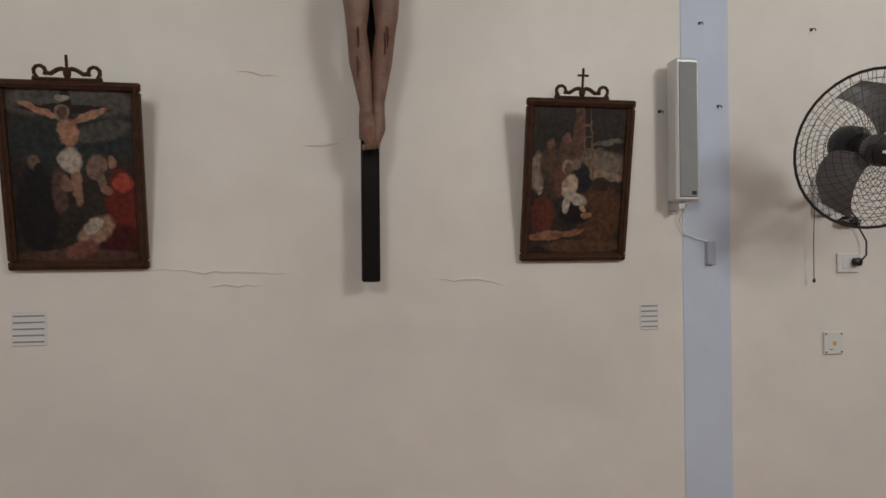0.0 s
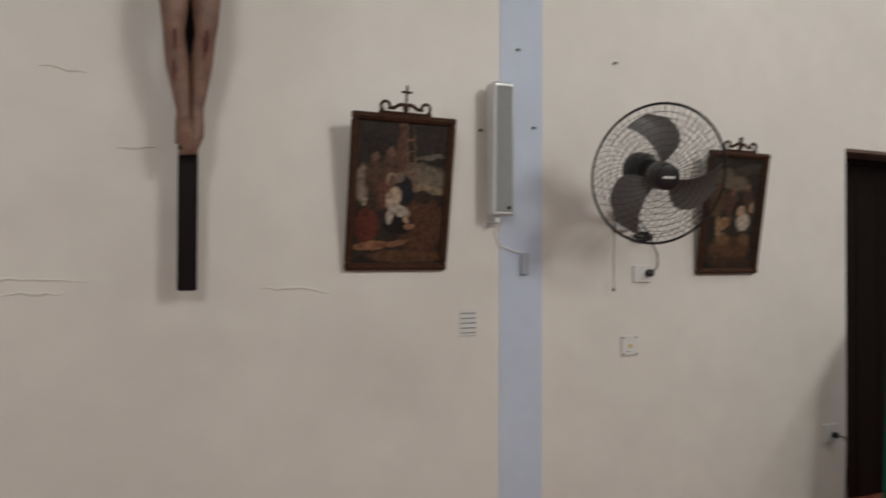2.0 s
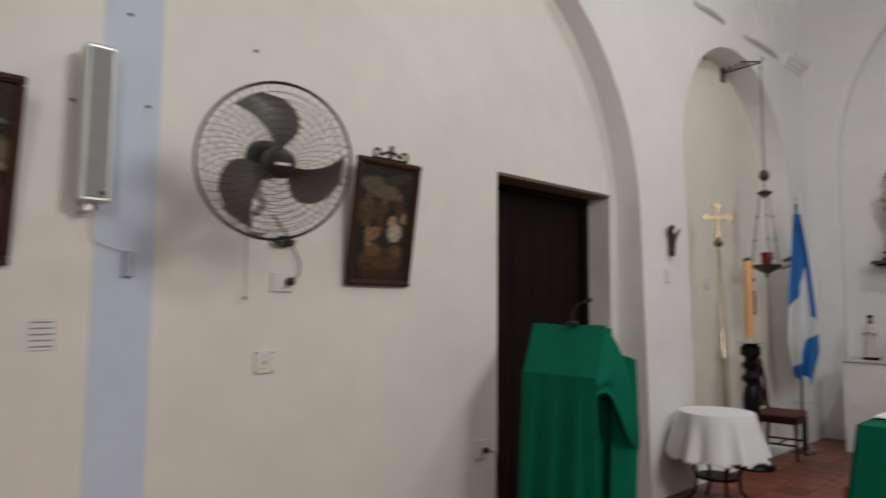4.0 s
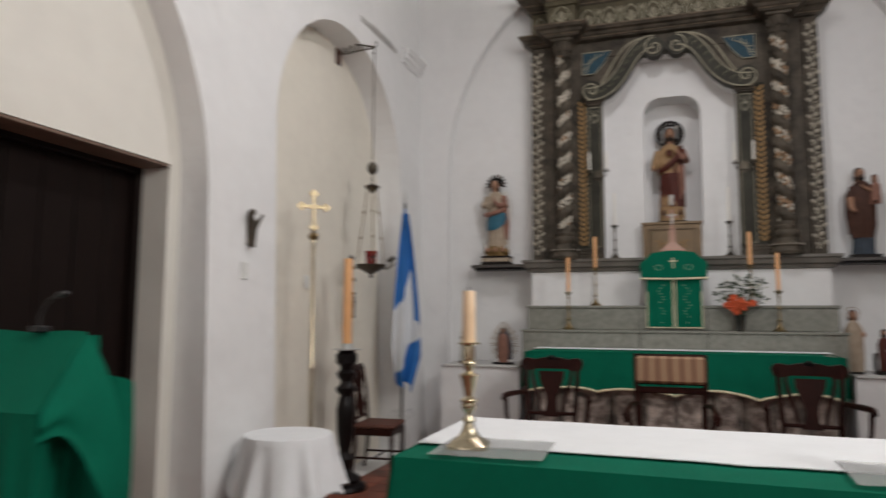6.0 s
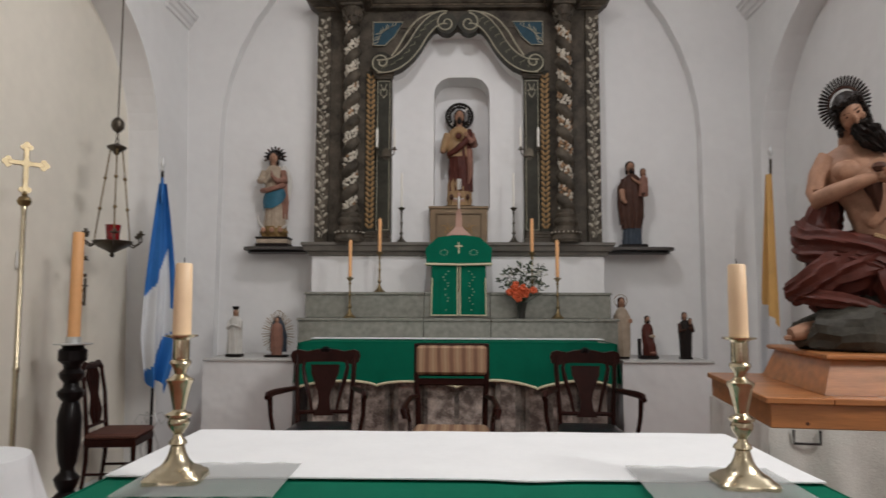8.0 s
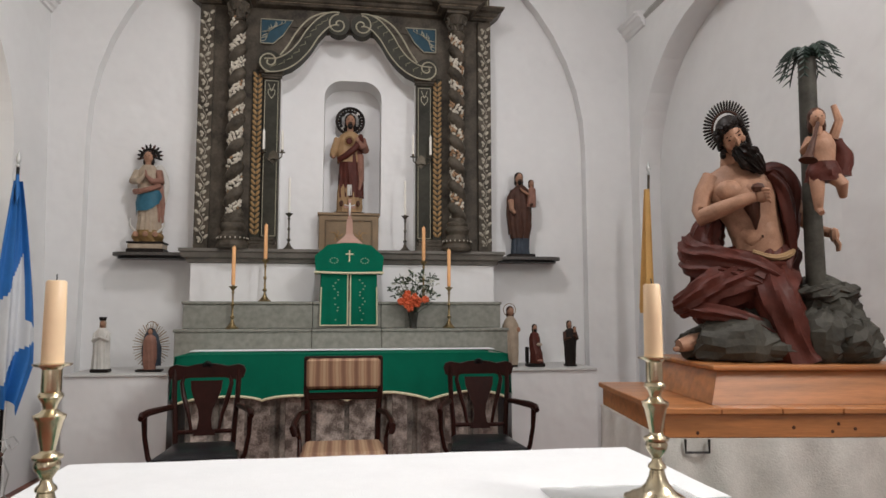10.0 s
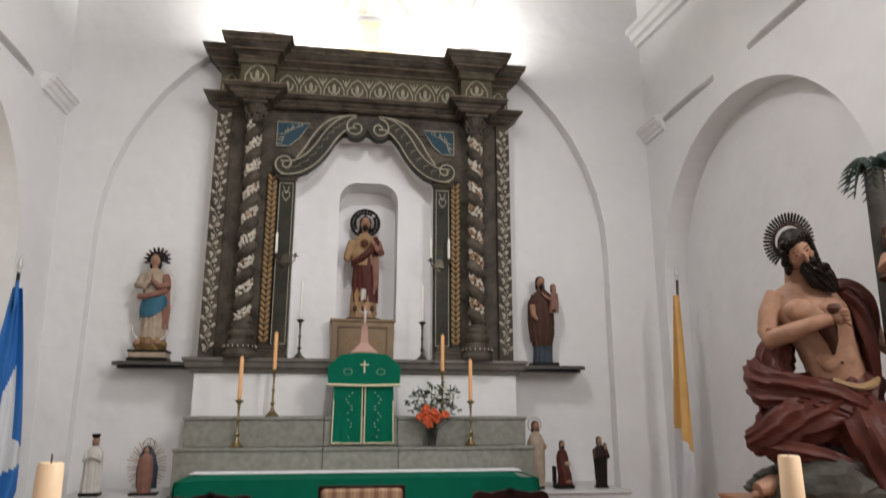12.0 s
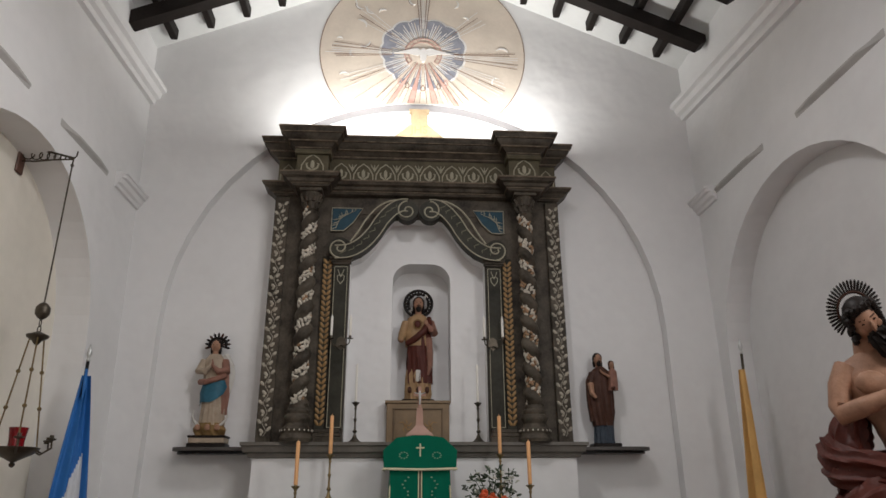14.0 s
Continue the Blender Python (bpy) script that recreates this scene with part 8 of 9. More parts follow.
def niche_statue():
    mb = Mesh()
    mb.box(-0.165, 0.165, -0.10, 0.10, 0.0, 0.04, DK, 0.01)
    robe(mb, [(0.04, 0, 0, 0.125, 0.09), (0.15, 0, 0, 0.13, 0.09), (0.26, 0, 0, 0.13, 0.09), (0.34, 0, 0, 0.12, 0.085)], YE, 12, 0.10)
    for x in (-0.085, 0.0, 0.09):
        mb.ball((x, -0.09, 0.13), (0.022, 0.015, 0.035), BR, 8)
    robe(mb, [(0.20, 0.01, 0, 0.132, 0.095), (0.40, 0.01, 0, 0.128, 0.095), (0.60, 0.01, 0, 0.125, 0.09), (0.72, 0.02, 0, 0.12, 0.08), (0.78, 0.02, 0, 0.10, 0.07)], RD, 8, 0.11)
    robe(mb, [(0.58, -0.01, -0.005, 0.125, 0.09), (0.70, -0.01, -0.005, 0.13, 0.088), (0.80, 0, 0, 0.135, 0.08), (0.88, 0, 0, 0.11, 0.065), (0.92, 0, 0, 0.05, 0.045)], YE, 7, 0.06)
    # mantle edge across the breast
    mb.tube([(-0.12, -0.06, 0.60), (-0.04, -0.105, 0.64), (0.05, -0.105, 0.72), (0.11, -0.06, 0.82), (0.11, 0.0, 0.88)], [0.03, 0.035, 0.035, 0.04, 0.03], 10, RD)
    mb.tube([(0.105, -0.04, 0.66), (0.115, -0.07, 0.50), (0.12, -0.07, 0.38), (0.10, -0.07, 0.28)], [0.04, 0.035, 0.03, 0.01], 8, PK_)
    mb.box(-0.025, 0.022, -0.105, -0.09, 0.21, 0.33, WH, 0.005)
    mb.tube([(-0.125, 0, 0.84), (-0.165, -0.02, 0.70), (-0.18, -0.08, 0.64), (-0.175, -0.12, 0.62)], [0.045, 0.045, 0.035, 0.018], 10, YE)
    mb.ball((-0.175, -0.13, 0.615), (0.022, 0.03, 0.02), SK, 8)
    mb.tube([(0.125, 0, 0.84), (0.16, -0.03, 0.72), (0.13, -0.09, 0.74), (0.085, -0.11, 0.80)], [0.045, 0.045, 0.035, 0.018], 10, PK_)
    mb.ball((0.075, -0.115, 0.815), (0.022, 0.02, 0.03), SK, 8)
    mb.ball((-0.01, -0.095, 0.80), (0.035, 0.012, 0.04), RD, 10)
    mb.tube([(-0.01 + 0.042 * math.cos(a), -0.10, 0.80 + 0.048 * math.sin(a)) for a in [2 * math.pi * q / 16 for q in range(16)]], 0.006, 6, GD, True)
    head(mb, 0, -0.015, 1.035, 0.068, DK, DK)
    ring = lambda r: [(r * math.cos(2 * math.pi * q / 28), 0.05, 1.055 + r * math.sin(2 * math.pi * q / 28)) for q in range(28)]
    mb.tube(ring(0.145), 0.016, 8, DK, True)
    mb.tube(ring(0.108), 0.013, 6, DK, True)
    for q in range(24):
        a = 2 * math.pi * q / 24
        mb.ball((0.127 * math.cos(a), 0.048, 1.055 + 0.127 * math.sin(a)), (0.013, 0.010, 0.013), GD if q % 3 == 0 else DK, 6)
    for q in range(8):
        a = 2 * math.pi * q / 8
        mb.tube([(0.09 * math.cos(a), 0.05, 1.055 + 0.09 * math.sin(a)), (0.15 * math.cos(a), 0.05, 1.055 + 0.15 * math.sin(a))], [0.020, 0.008], 6, WH if q % 4 == 1 else DK)
    mb.tube([(0, 0.03, 1.0), (0, 0.05, 0.95)], 0.01, 6, DK)
    statue(ALTAR(10.90, 0.28, 2.53), mb, "painted statue in crimson mantle with ring halo")
niche_statue()


def small_statues():
    mb = Mesh()
    mb.box(-0.075, 0.075, -0.055, 0.055, 0.0, 0.03, DK, 0.006)
    robe(mb, [(0.03, 0, 0, 0.075, 0.055), (0.18, 0, 0, 0.068, 0.05), (0.30, 0, 0, 0.07, 0.05), (0.36, 0, 0, 0.055, 0.045), (0.39, 0, 0, 0.028, 0.028)], WH, 9, 0.10)
    mb.tube([(-0.05, 0, 0.34), (-0.055, -0.04, 0.28), (0, -0.065, 0.31)], [0.024, 0.022, 0.010], 8, WH)
    mb.tube([(0.05, 0, 0.34), (0.055, -0.04, 0.28), (0, -0.065, 0.31)], [0.024, 0.022, 0.010], 8, WH)
    head(mb, 0, 0, 0.425, 0.032, CR)
    mb.lathe([(0.026, 0.455), (0.034, 0.485), (0.030, 0.487), (0.001, 0.47)], slot=DK, n=14)
    statue(ALTAR(10.15, 2.455, 0.991), mb, "small white-robed statue with a dark crown")
    mb = Mesh()
    mb.box(-0.11, 0.11, -0.05, 0.05, 0.0, 0.02, DK, 0.005)
    robe(mb, [(0.02, 0, 0, 0.05, 0.04), (0.12, 0, 0, 0.06, 0.045), (0.25, 0, 0, 0.06, 0.045), (0.30, 0, 0, 0.05, 0.04), (0.33, 0, 0, 0.024, 0.024)], PK_, 8, 0.10)
    robe(mb, [(0.05, 0.012, 0.018, 0.075, 0.035), (0.20, 0.012, 0.018, 0.082, 0.035), (0.30, 0.005, 0.015, 0.065, 0.032), (0.38, 0, 0.012, 0.03, 0.03)], GY, 7, 0.12)
    head(mb, 0, -0.01, 0.355, 0.028, DK)
    for k in range(40):
        a = radians(-66 + 312 * k / 39)
        rr = 1.0 + 0.06 * (k % 2)
        c, s = math.cos(a), math.sin(a)
        mb.tube([(0.06 * c, 0.03, 0.225 + 0.11 * s), (0.152 * rr * c, 0.03, 0.225 + 0.20 * rr * s)], [0.008, 0.0045], 5, CR if k % 3 else WH)
    mb.tube([(0.045 * math.cos(a), 0.03, 0.40 + 0.045 * math.sin(a)) for a in [2 * math.pi * q / 16 for q in range(16)]], 0.004, 5, GD, True)
    statue(ALTAR(10.15, 2.045, 0.991), mb, "small statue ringed by a pale sunburst of rays")
    mb = Mesh()
    mb.box(-0.06, 0.06, -0.05, 0.05, 0.0, 0.02, DK, 0.005)
    robe(mb, [(0.02, 0, 0, 0.07, 0.05), (0.2, 0, 0, 0.075, 0.05), (0.40, 0, 0, 0.08, 0.05), (0.46, 0, 0, 0.05, 0.04), (0.49, 0, 0, 0.026, 0.026)], CR, 8, 0.1)
    head(mb, 0, 0, 0.535, 0.043, BR)
    mb.tube([(0.062 * math.cos(a), 0.03, 0.55 + 0.062 * math.sin(a)) for a in [2 * math.pi * q / 18 for q in range(18)]], 0.0035, 5, GD, True)
    mb.ball((0.075, -0.03, 0.36), (0.02, 0.02, 0.025), SK, 8)
    statue(ALTAR(10.17, -1.285, 0.991), mb, "small pale statue with thin halo behind the steps")
    mb = Mesh()
    mb.box(-0.085, 0.085, -0.06, 0.06, 0.0, 0.035, DK, 0.006).box(-0.085, -0.06, 0.0, 0.06, 0.035, 0.19, DK, 0.006)
    robe(mb, [(0.035, 0.015, -0.01, 0.065, 0.06), (0.12, 0.01, -0.01, 0.06, 0.055), (0.18, 0.0, 0.0, 0.055, 0.05), (0.27, 0, 0.01, 0.055, 0.04), (0.32, 0, 0.01, 0.04, 0.035), (0.335, 0, 0.01, 0.02, 0.02)], RD, 7, 0.10)
    mb.ball((0.03, -0.05, 0.215), (0.03, 0.02, 0.018), CR, 8)
    mb.ball((0.03, -0.06, 0.06), (0.035, 0.02, 0.015), PK_, 8)
    head(mb, 0, 0.005, 0.375, 0.030, DK, DK)
    statue(ALTAR(10.15, -1.525, 0.991), mb, "small seated red-robed statue on a dark base")
    mb = Mesh()
    mb.box(-0.055, 0.055, -0.045, 0.045, 0.0, 0.02, DK, 0.005)
    robe(mb, [(0.02, 0, 0, 0.052, 0.04), (0.16, 0, 0, 0.055, 0.042), (0.28, 0, 0, 0.065, 0.045), (0.345, 0, 0, 0.05, 0.04), (0.37, 0, 0, 0.02, 0.02)], DK, 8, 0.1)
    mb.tube([(-0.05, 0, 0.33), (-0.065, -0.03, 0.26), (-0.01, -0.055, 0.28)], [0.022, 0.02, 0.01], 8, BR)
    mb.tube([(0.05, 0, 0.33), (0.06, -0.03, 0.27), (0.02, -0.055, 0.30)], [0.022, 0.02, 0.01], 8, BR)
    head(mb, 0.035, -0.04, 0.365, 0.02, DK)
    head(mb, -0.005, 0, 0.41, 0.030, DK)
    statue(ALTAR(10.15, -1.882, 0.991), mb, "small dark brown robed statue on the ledge")
small_statues()


# ---- the large kneeling statue on its pine base ----
def pine_base():
    B = pose(6.43, -0.975, 0, 0, 0, -8)     # front corner nearest the altar table; x runs to the altar, -y to the wall
    t = thing("statue_pedestal", B, "two-tier varnished pine pedestal with sloping upper tier", "pedestal")
    L, W = 1.09, 1.30
    part("lower_tier", Mesh().box(0.02, L - 0.02, -W + 0.02, -0.02, 0.985, 1.085, bevel=0.004), PINE, t)
    for k in range(5):
        a, b = -W + k * W / 5, -W + (k + 1) * W / 5
        part("top_board", Mesh().box(0, L, a + 0.001, b - 0.001, 1.085, 1.112, bevel=0.004), PINE, t)
    part("upper_tier", Mesh().loft([[(0.10 + e, -W + 0.05 + e, z), (L - 0.12 - e, -W + 0.05 + e, z), (L - 0.12 - e, -0.26 - e * 0.9, z), (0.10 + e, -0.26 - e * 0.9, z)] for e, z in ((0.0, 1.113), (0.06, 1.258))]), PINE, t, smooth=False)
    part("upper_top", Mesh().box(0.13, L - 0.15, -W + 0.09, -0.29, 1.258, 1.282, bevel=0.006), PINE, t)
    part("nosing", Mesh().tube([(0.13, -W + 0.09, 1.27), (0.13, -0.29, 1.27), (L - 0.15, -0.29, 1.27)], 0.012, 8), PINE, t)
    rnd = random.Random(2)
    for k in range(7):
        part("knot", Mesh().lathe([(0.001, 0), (0.008, 0), (0.001, 0.001)], n=8, mx=pose(0.0195, -rnd.uniform(0.1, 1.2), rnd.uniform(1.0, 1.07), 0, -90, 0)), S_BROWN, t)
    part("carry_handle", Mesh().tube([(-0.004, -0.10, 0.984), (-0.004, -0.10, 0.93), (-0.004, -0.20, 0.93), (-0.004, -0.20, 0.984)], 0.006, 6), BLACK, t, "black iron carrying handle")
    d = thing("pedestal_table", B, "table under a white lace cloth carrying the pedestal", "table")
    part("tabletop", Mesh().box(0.03, L - 0.03, -W + 0.03, -0.03, 0.94, 0.975), DARKWOOD, d)
    for x in (0.09, L - 0.09):
        for y in (-0.09, -W + 0.09):
            part("leg", Mesh().box(x - 0.03, x + 0.03, y - 0.03, y + 0.03, 0, 0.94, bevel=0.005), DARKWOOD, d)
    c = thing("lace_tablecloth", B, "white lace tablecloth falling in folds to the floor", "tablecloth")
    LACE = mat("white_lace", (0.60, 0.585, 0.55), 0.85, var=0.16, scale=9, bump=0.3, bscale=120)
    part("top", Mesh().box(0.015, L - 0.015, -W + 0.015, -0.015, 0.9755, 0.984), LACE, c)
    part("front_fall", sheet(Mesh(), lambda u, v: (0.012 - 0.05 * v - 0.034 * v ** 0.5 * math.sin(34 * u + 1.3 * math.sin(5 * u)), -0.01 - (W - 0.02) * u, 0.983 - 0.95 * v), 120, 16), LACE, c)
    part("side_fall", sheet(Mesh(), lambda u, v: (0.01 + (L - 0.02) * u, -0.012 + 0.05 * v + 0.034 * v ** 0.5 * math.sin(31 * u + 1.2 * math.sin(4 * u)), 0.983 - 0.95 * v), 100, 16), LACE, c)
    part("rear_fall", sheet(Mesh(), lambda u, v: (L - 0.012 + 0.03 * v, -0.01 - (W - 0.02) * u, 0.983 - 0.95 * v), 20, 6), LACE, c)
pine_base()


def kneeling_statue():
    mb = Mesh()
    rnd = random.Random(21)
    # rock under and beside the figure
    def rock(x, y, z, rx, ry, rz, k):
        n = 26
        rings = []
        for i in range(15):
            a = math.pi * i / 14
            s = max(math.sin(a), 0.02)
            rings.append([(x + rx * s * (1 + 0.14 * math.sin(3 * b + k) + 0.10 * math.sin(5 * b + 2 * k + i)) * math.cos(b), y + ry * s * (1 + 0.12 * math.sin(4 * b + k)) * math.sin(b), max(0.0, z - rz * math.cos(a) * (1 + 0.06 * math.sin(2 * b + k)))) for b in [2 * math.pi * j / n for j in range(n)]])
        rings = [[(px_ + rnd.uniform(-0.011, 0.011), py_ + rnd.uniform(-0.011, 0.011), max(0.0, pz_ + rnd.uniform(-0.010, 0.010))) for px_, py_, pz_ in g] for g in rings]
        for a, b in zip(rings, rings[1:]):
            for j in range(n):
                h = (j + 1) % n
                mb.add([a[j], a[h], b[h], b[j]], [(0, 1, 2), (0, 2, 3)], RK)
    rock(0.06, 0.02, 0.06, 0.42, 0.32, 0.10, 1)
    rock(-0.04, -0.20, 0.08, 0.24, 0.15, 0.16, 2)
    rock(-0.18, -0.10, 0.06, 0.15, 0.16, 0.11, 4)
    rock(0.34, 0.04, 0.18, 0.17, 0.22, 0.24, 3)
    rock(0.40, -0.06, 0.12, 0.15, 0.18, 0.17, 5)
    rock(0.30, -0.18, 0.11, 0.15, 0.12, 0.14, 8)
    rock(0.36, -0.08, 0.20, 0.15, 0.13, 0.17, 6)
    rock(0.35, -0.09, 0.32, 0.13, 0.12, 0.06, 9)
    rock(0.42, -0.17, 0.10, 0.12, 0.12, 0.12, 7)
    rock(0.44, -0.10, 0.05, 0.13, 0.16, 0.09, 11)
    # red drapery over the legs
    robe(mb, [(0.13, 0.02, 0.02, 0.20, 0.17), (0.22, 0.01, 0.0, 0.25, 0.21), (0.30, 0.01, 0.0, 0.27, 0.23), (0.37, 0.0, 0.0, 0.25, 0.22), (0.45, 0.02, 0.02, 0.22, 0.19), (0.53, 0.08, 0.03, 0.19, 0.15), (0.57, 0.09, 0.03, 0.16, 0.12)], RD, 11, 0.20, 110, 0.7, 4.0)
    folds_along(mb, [(-0.26, 0.04, 0.60), (-0.24, -0.08, 0.53), (-0.12, -0.19, 0.49), (0.03, -0.21, 0.44), (0.14, -0.18, 0.36), (0.21, -0.16, 0.20)], [0.05, 0.065, 0.06, 0.055, 0.05, 0.045], RD, 8, 0.32, 0.9)
    folds_along(mb, [(-0.27, 0.02, 0.50), (-0.25, -0.12, 0.45), (-0.10, -0.22, 0.42), (0.05, -0.22, 0.34), (0.13, -0.20, 0.20)], [0.035, 0.045, 0.042, 0.04, 0.03], RD, 6, 0.34, 2.1)
    folds_along(mb, [(0.02, -0.16, 0.53), (0.12, -0.15, 0.50), (0.20, -0.10, 0.52), (0.24, -0.02, 0.57)], [0.008, 0.014, 0.014, 0.008], YE, 6, 0.34, 0.5)
    folds_along(mb, [(0.12, -0.02, 0.42), (-0.02, -0.16, 0.40), (-0.15, -0.20, 0.35), (-0.26, -0.19, 0.29), (-0.33, -0.14, 0.26)], [0.11, 0.105, 0.095, 0.075, 0.05], RD, 10, 0.28, 0.4)
    folds_along(mb, [(-0.34, -0.15, 0.27), (-0.22, -0.24, 0.24), (-0.06, -0.27, 0.20), (0.08, -0.26, 0.12), (0.16, -0.23, 0.03)], [0.03, 0.045, 0.04, 0.04, 0.035], RD, 7, 0.34, 0.2)
    folds_along(mb, [(0.14, -0.05, 0.38), (0.10, -0.22, 0.31), (0.14, -0.24, 0.15), (0.19, -0.21, 0.02)], [0.11, 0.10, 0.09, 0.12], RD, 8, 0.24, 1.4)
    nbody = len(mb.v)
    # bare torso leaning
    tor = [(0.52, 0.09, 0.0, 0.155, 0.115), (0.58, 0.085, -0.01, 0.15, 0.115), (0.66, 0.06, -0.015, 0.155, 0.115), (0.74, 0.03, -0.015, 0.175, 0.12), (0.82, 0.005, -0.01, 0.20, 0.125), (0.89, -0.015, 0.0, 0.205, 0.115), (0.95, -0.03, 0.01, 0.16, 0.09), (0.99, -0.04, 0.01, 0.075, 0.065), (1.05, -0.05, -0.01, 0.062, 0.06)]
    robe(mb, tor, SK, 3, 0.02, 40)
    for x in (-0.075, 0.085):
        mb.ball((x - 0.01, -0.105, 0.845), (0.085, 0.035, 0.055), SK, 10)
    mb.ball((0.07, -0.105, 0.63), (0.10, 0.022, 0.085), SK, 12)
    mb.ball((0.085, -0.138, 0.605), (0.008, 0.012, 0.008), BR, 6)
    # mantle over one shoulder and arm
    folds_along(mb, [(0.08, 0.12, 0.92), (0.20, 0.08, 0.95), (0.27, 0.04, 0.88), (0.26, 0.02, 0.74), (0.24, 0.02, 0.60), (0.20, 0.01, 0.46)], [0.05, 0.07, 0.08, 0.075, 0.07, 0.07], RD, 8, 0.26, 0.3)
    folds_along(mb, [(0.17, -0.03, 0.93), (0.22, -0.06, 0.84), (0.25, -0.07, 0.70), (0.26, -0.05, 0.54)], [0.03, 0.042, 0.042, 0.03], RD, 5, 0.3, 1.0)
    folds_along(mb, [(-0.17, 0.10, 0.72), (-0.23, 0.08, 0.60), (-0.25, 0.04, 0.50), (-0.24, 0.0, 0.42)], [0.05, 0.075, 0.085, 0.08], RD, 7, 0.26, 0.6)
    folds_along(mb, [(-0.10, 0.09, 0.80), (-0.18, 0.06, 0.68), (-0.22, 0.03, 0.57), (-0.22, 0.0, 0.47)], [0.05, 0.085, 0.10, 0.09], RD, 8, 0.28, 1.2)
    # arms
    mb.tube([(-0.17, -0.01, 0.92), (-0.225, -0.03, 0.84), (-0.255, -0.06, 0.75), (-0.25, -0.08, 0.715), (-0.16, -0.15, 0.74), (-0.04, -0.19, 0.775), (0.04, -0.195, 0.795)], [0.066, 0.060, 0.050, 0.045, 0.042, 0.033, 0.027], 14, SK)
    mb.ball((0.08, -0.20, 0.80), (0.046, 0.033, 0.038), SK, 10)
    for k in range(4):
        mb.tube([(0.07 + 0.010 * k, -0.225, 0.825 - 0.017 * k), (0.11, -0.235, 0.82 - 0.017 * k), (0.12, -0.22, 0.81 - 0.017 * k)], [0.011, 0.010, 0.007], 6, SK)
    mb.ball((0.055, -0.215, 0.835), (0.04, 0.028, 0.026), BR, 8)
    mb.tube([(0.03, -0.15, 0.76), (0.045, -0.155, 0.70), (0.05, -0.135, 0.64)], [0.05, 0.03, 0.006], 10, BR)
    mb.tube([(0.30, 0.0, 0.78), (0.36, 0.10, 0.72), (0.43, 0.10, 0.66), (0.50, 0.02, 0.63)], [0.045, 0.04, 0.03, 0.024], 12, SK)
    mb.ball((0.515, 0.0, 0.615), (0.03, 0.03, 0.04), SK, 8)
    for q in range(4):
        mb.tube([(0.515, -0.015 + 0.014 * q, 0.60), (0.535, -0.025 + 0.016 * q, 0.565), (0.53, -0.03 + 0.016 * q, 0.535)], [0.010, 0.009, 0.005], 6, SK)
    nhead = len(mb.v)
    # head bent to one side, black beard
    mb.ball((-0.06, -0.06, 1.145), (0.078, 0.092, 0.108), SK, 16)
    mb.ball((-0.062, -0.025, 1.195), (0.096, 0.108, 0.092), DK, 14)
    mb.ball((-0.050, -0.155, 1.13), (0.015, 0.02, 0.035), SK, 8)
    for s in (-1, 1):
        mb.ball((-0.055 + 0.033 * s, -0.138, 1.158), (0.015, 0.007, 0.007), BR, 6)
        mb.ball((-0.055 + 0.033 * s, -0.1415, 1.157), (0.007, 0.005, 0.005), DK, 6)
        mb.tube([(-0.055 + 0.015 * s, -0.143, 1.176), (-0.055 + 0.05 * s, -0.127, 1.178)], 0.004, 6, BR)
        mb.ball((-0.055 + 0.045 * s, -0.118, 1.125), (0.028, 0.02, 0.024), SK, 8)
    for k in range(60):
        a = rnd.uniform(-0.5, 3.64)
        mb.ball((-0.062 + 0.095 * math.cos(a), -0.045 + 0.10 * math.sin(a), 1.06 + 0.17 * rnd.random()), 0.024, DK, 6)
    for k in range(9):
        a = radians(200 + 140 * k / 8)
        mb.ball((-0.06 + 0.082 * math.cos(a), -0.05 + 0.085 * math.sin(a), 1.235 + 0.01 * (k % 2)), 0.022, DK, 6)
    folds_along(mb, [(-0.05, -0.10, 1.095), (-0.035, -0.125, 1.05), (0.0, -0.14, 0.985), (0.03, -0.14, 0.92), (0.04, -0.135, 0.87)], [0.045, 0.068, 0.066, 0.046, 0.012], DK, 13, 0.40)
    for q in (-1, 1):
        mb.tube([(-0.05, -0.155, 1.105), (-0.05 + q * 0.03, -0.15, 1.095), (-0.05 + q * 0.06, -0.13, 1.06)], [0.010, 0.014, 0.006], 8, DK)
    for k in range(14):
        x = rnd.uniform(-0.05, 0.07)
        mb.tube([(0.8 * x - 0.035, -0.165, 1.06), (x - 0.01, -0.195, 1.0), (0.7 * x + 0.02, -0.185, 0.90 + 0.04 * rnd.random())], [0.008, 0.012, 0.004], 6, DK)
    # rayed halo
    for q in range(31):
        a = radians(-32 + 244 * q / 30)
        c, s = math.cos(a), math.sin(a)
        mb.tube([(-0.06 + 0.09 * c, 0.05, 1.20 + 0.09 * s), (-0.06 + 0.155 * c, 0.06, 1.20 + 0.155 * s), (-0.06 + 0.167 * c, 0.06, 1.20 + 0.167 * s)], [0.007, 0.0085, 0.003], 5, DK)
    mb.tube([(-0.06 + 0.10 * math.cos(a), 0.05, 1.20 + 0.10 * math.sin(a)) for a in [radians(-32 + 244 * q / 30) for q in range(31)]], 0.008, 6, BR)
    turn = pose(-0.035, -0.06, 1.105, 24, -22, -8) @ Matrix.Scale(0.84, 4) @ Matrix.Translation((0.05, 0.03, -1.11))
    mb.v[nhead:] = [tuple(turn @ Vector(p)) for p in mb.v[nhead:]]
    mb.v[nbody:] = [(0.003 + x * 0.82, y, z) for x, y, z in mb.v[nbody:]]
    # bare foot
    mb.tube([(-0.22, -0.16, 0.10), (-0.28, -0.20, 0.085), (-0.34, -0.235, 0.07)], [0.045, 0.042, 0.03], 10, SK)
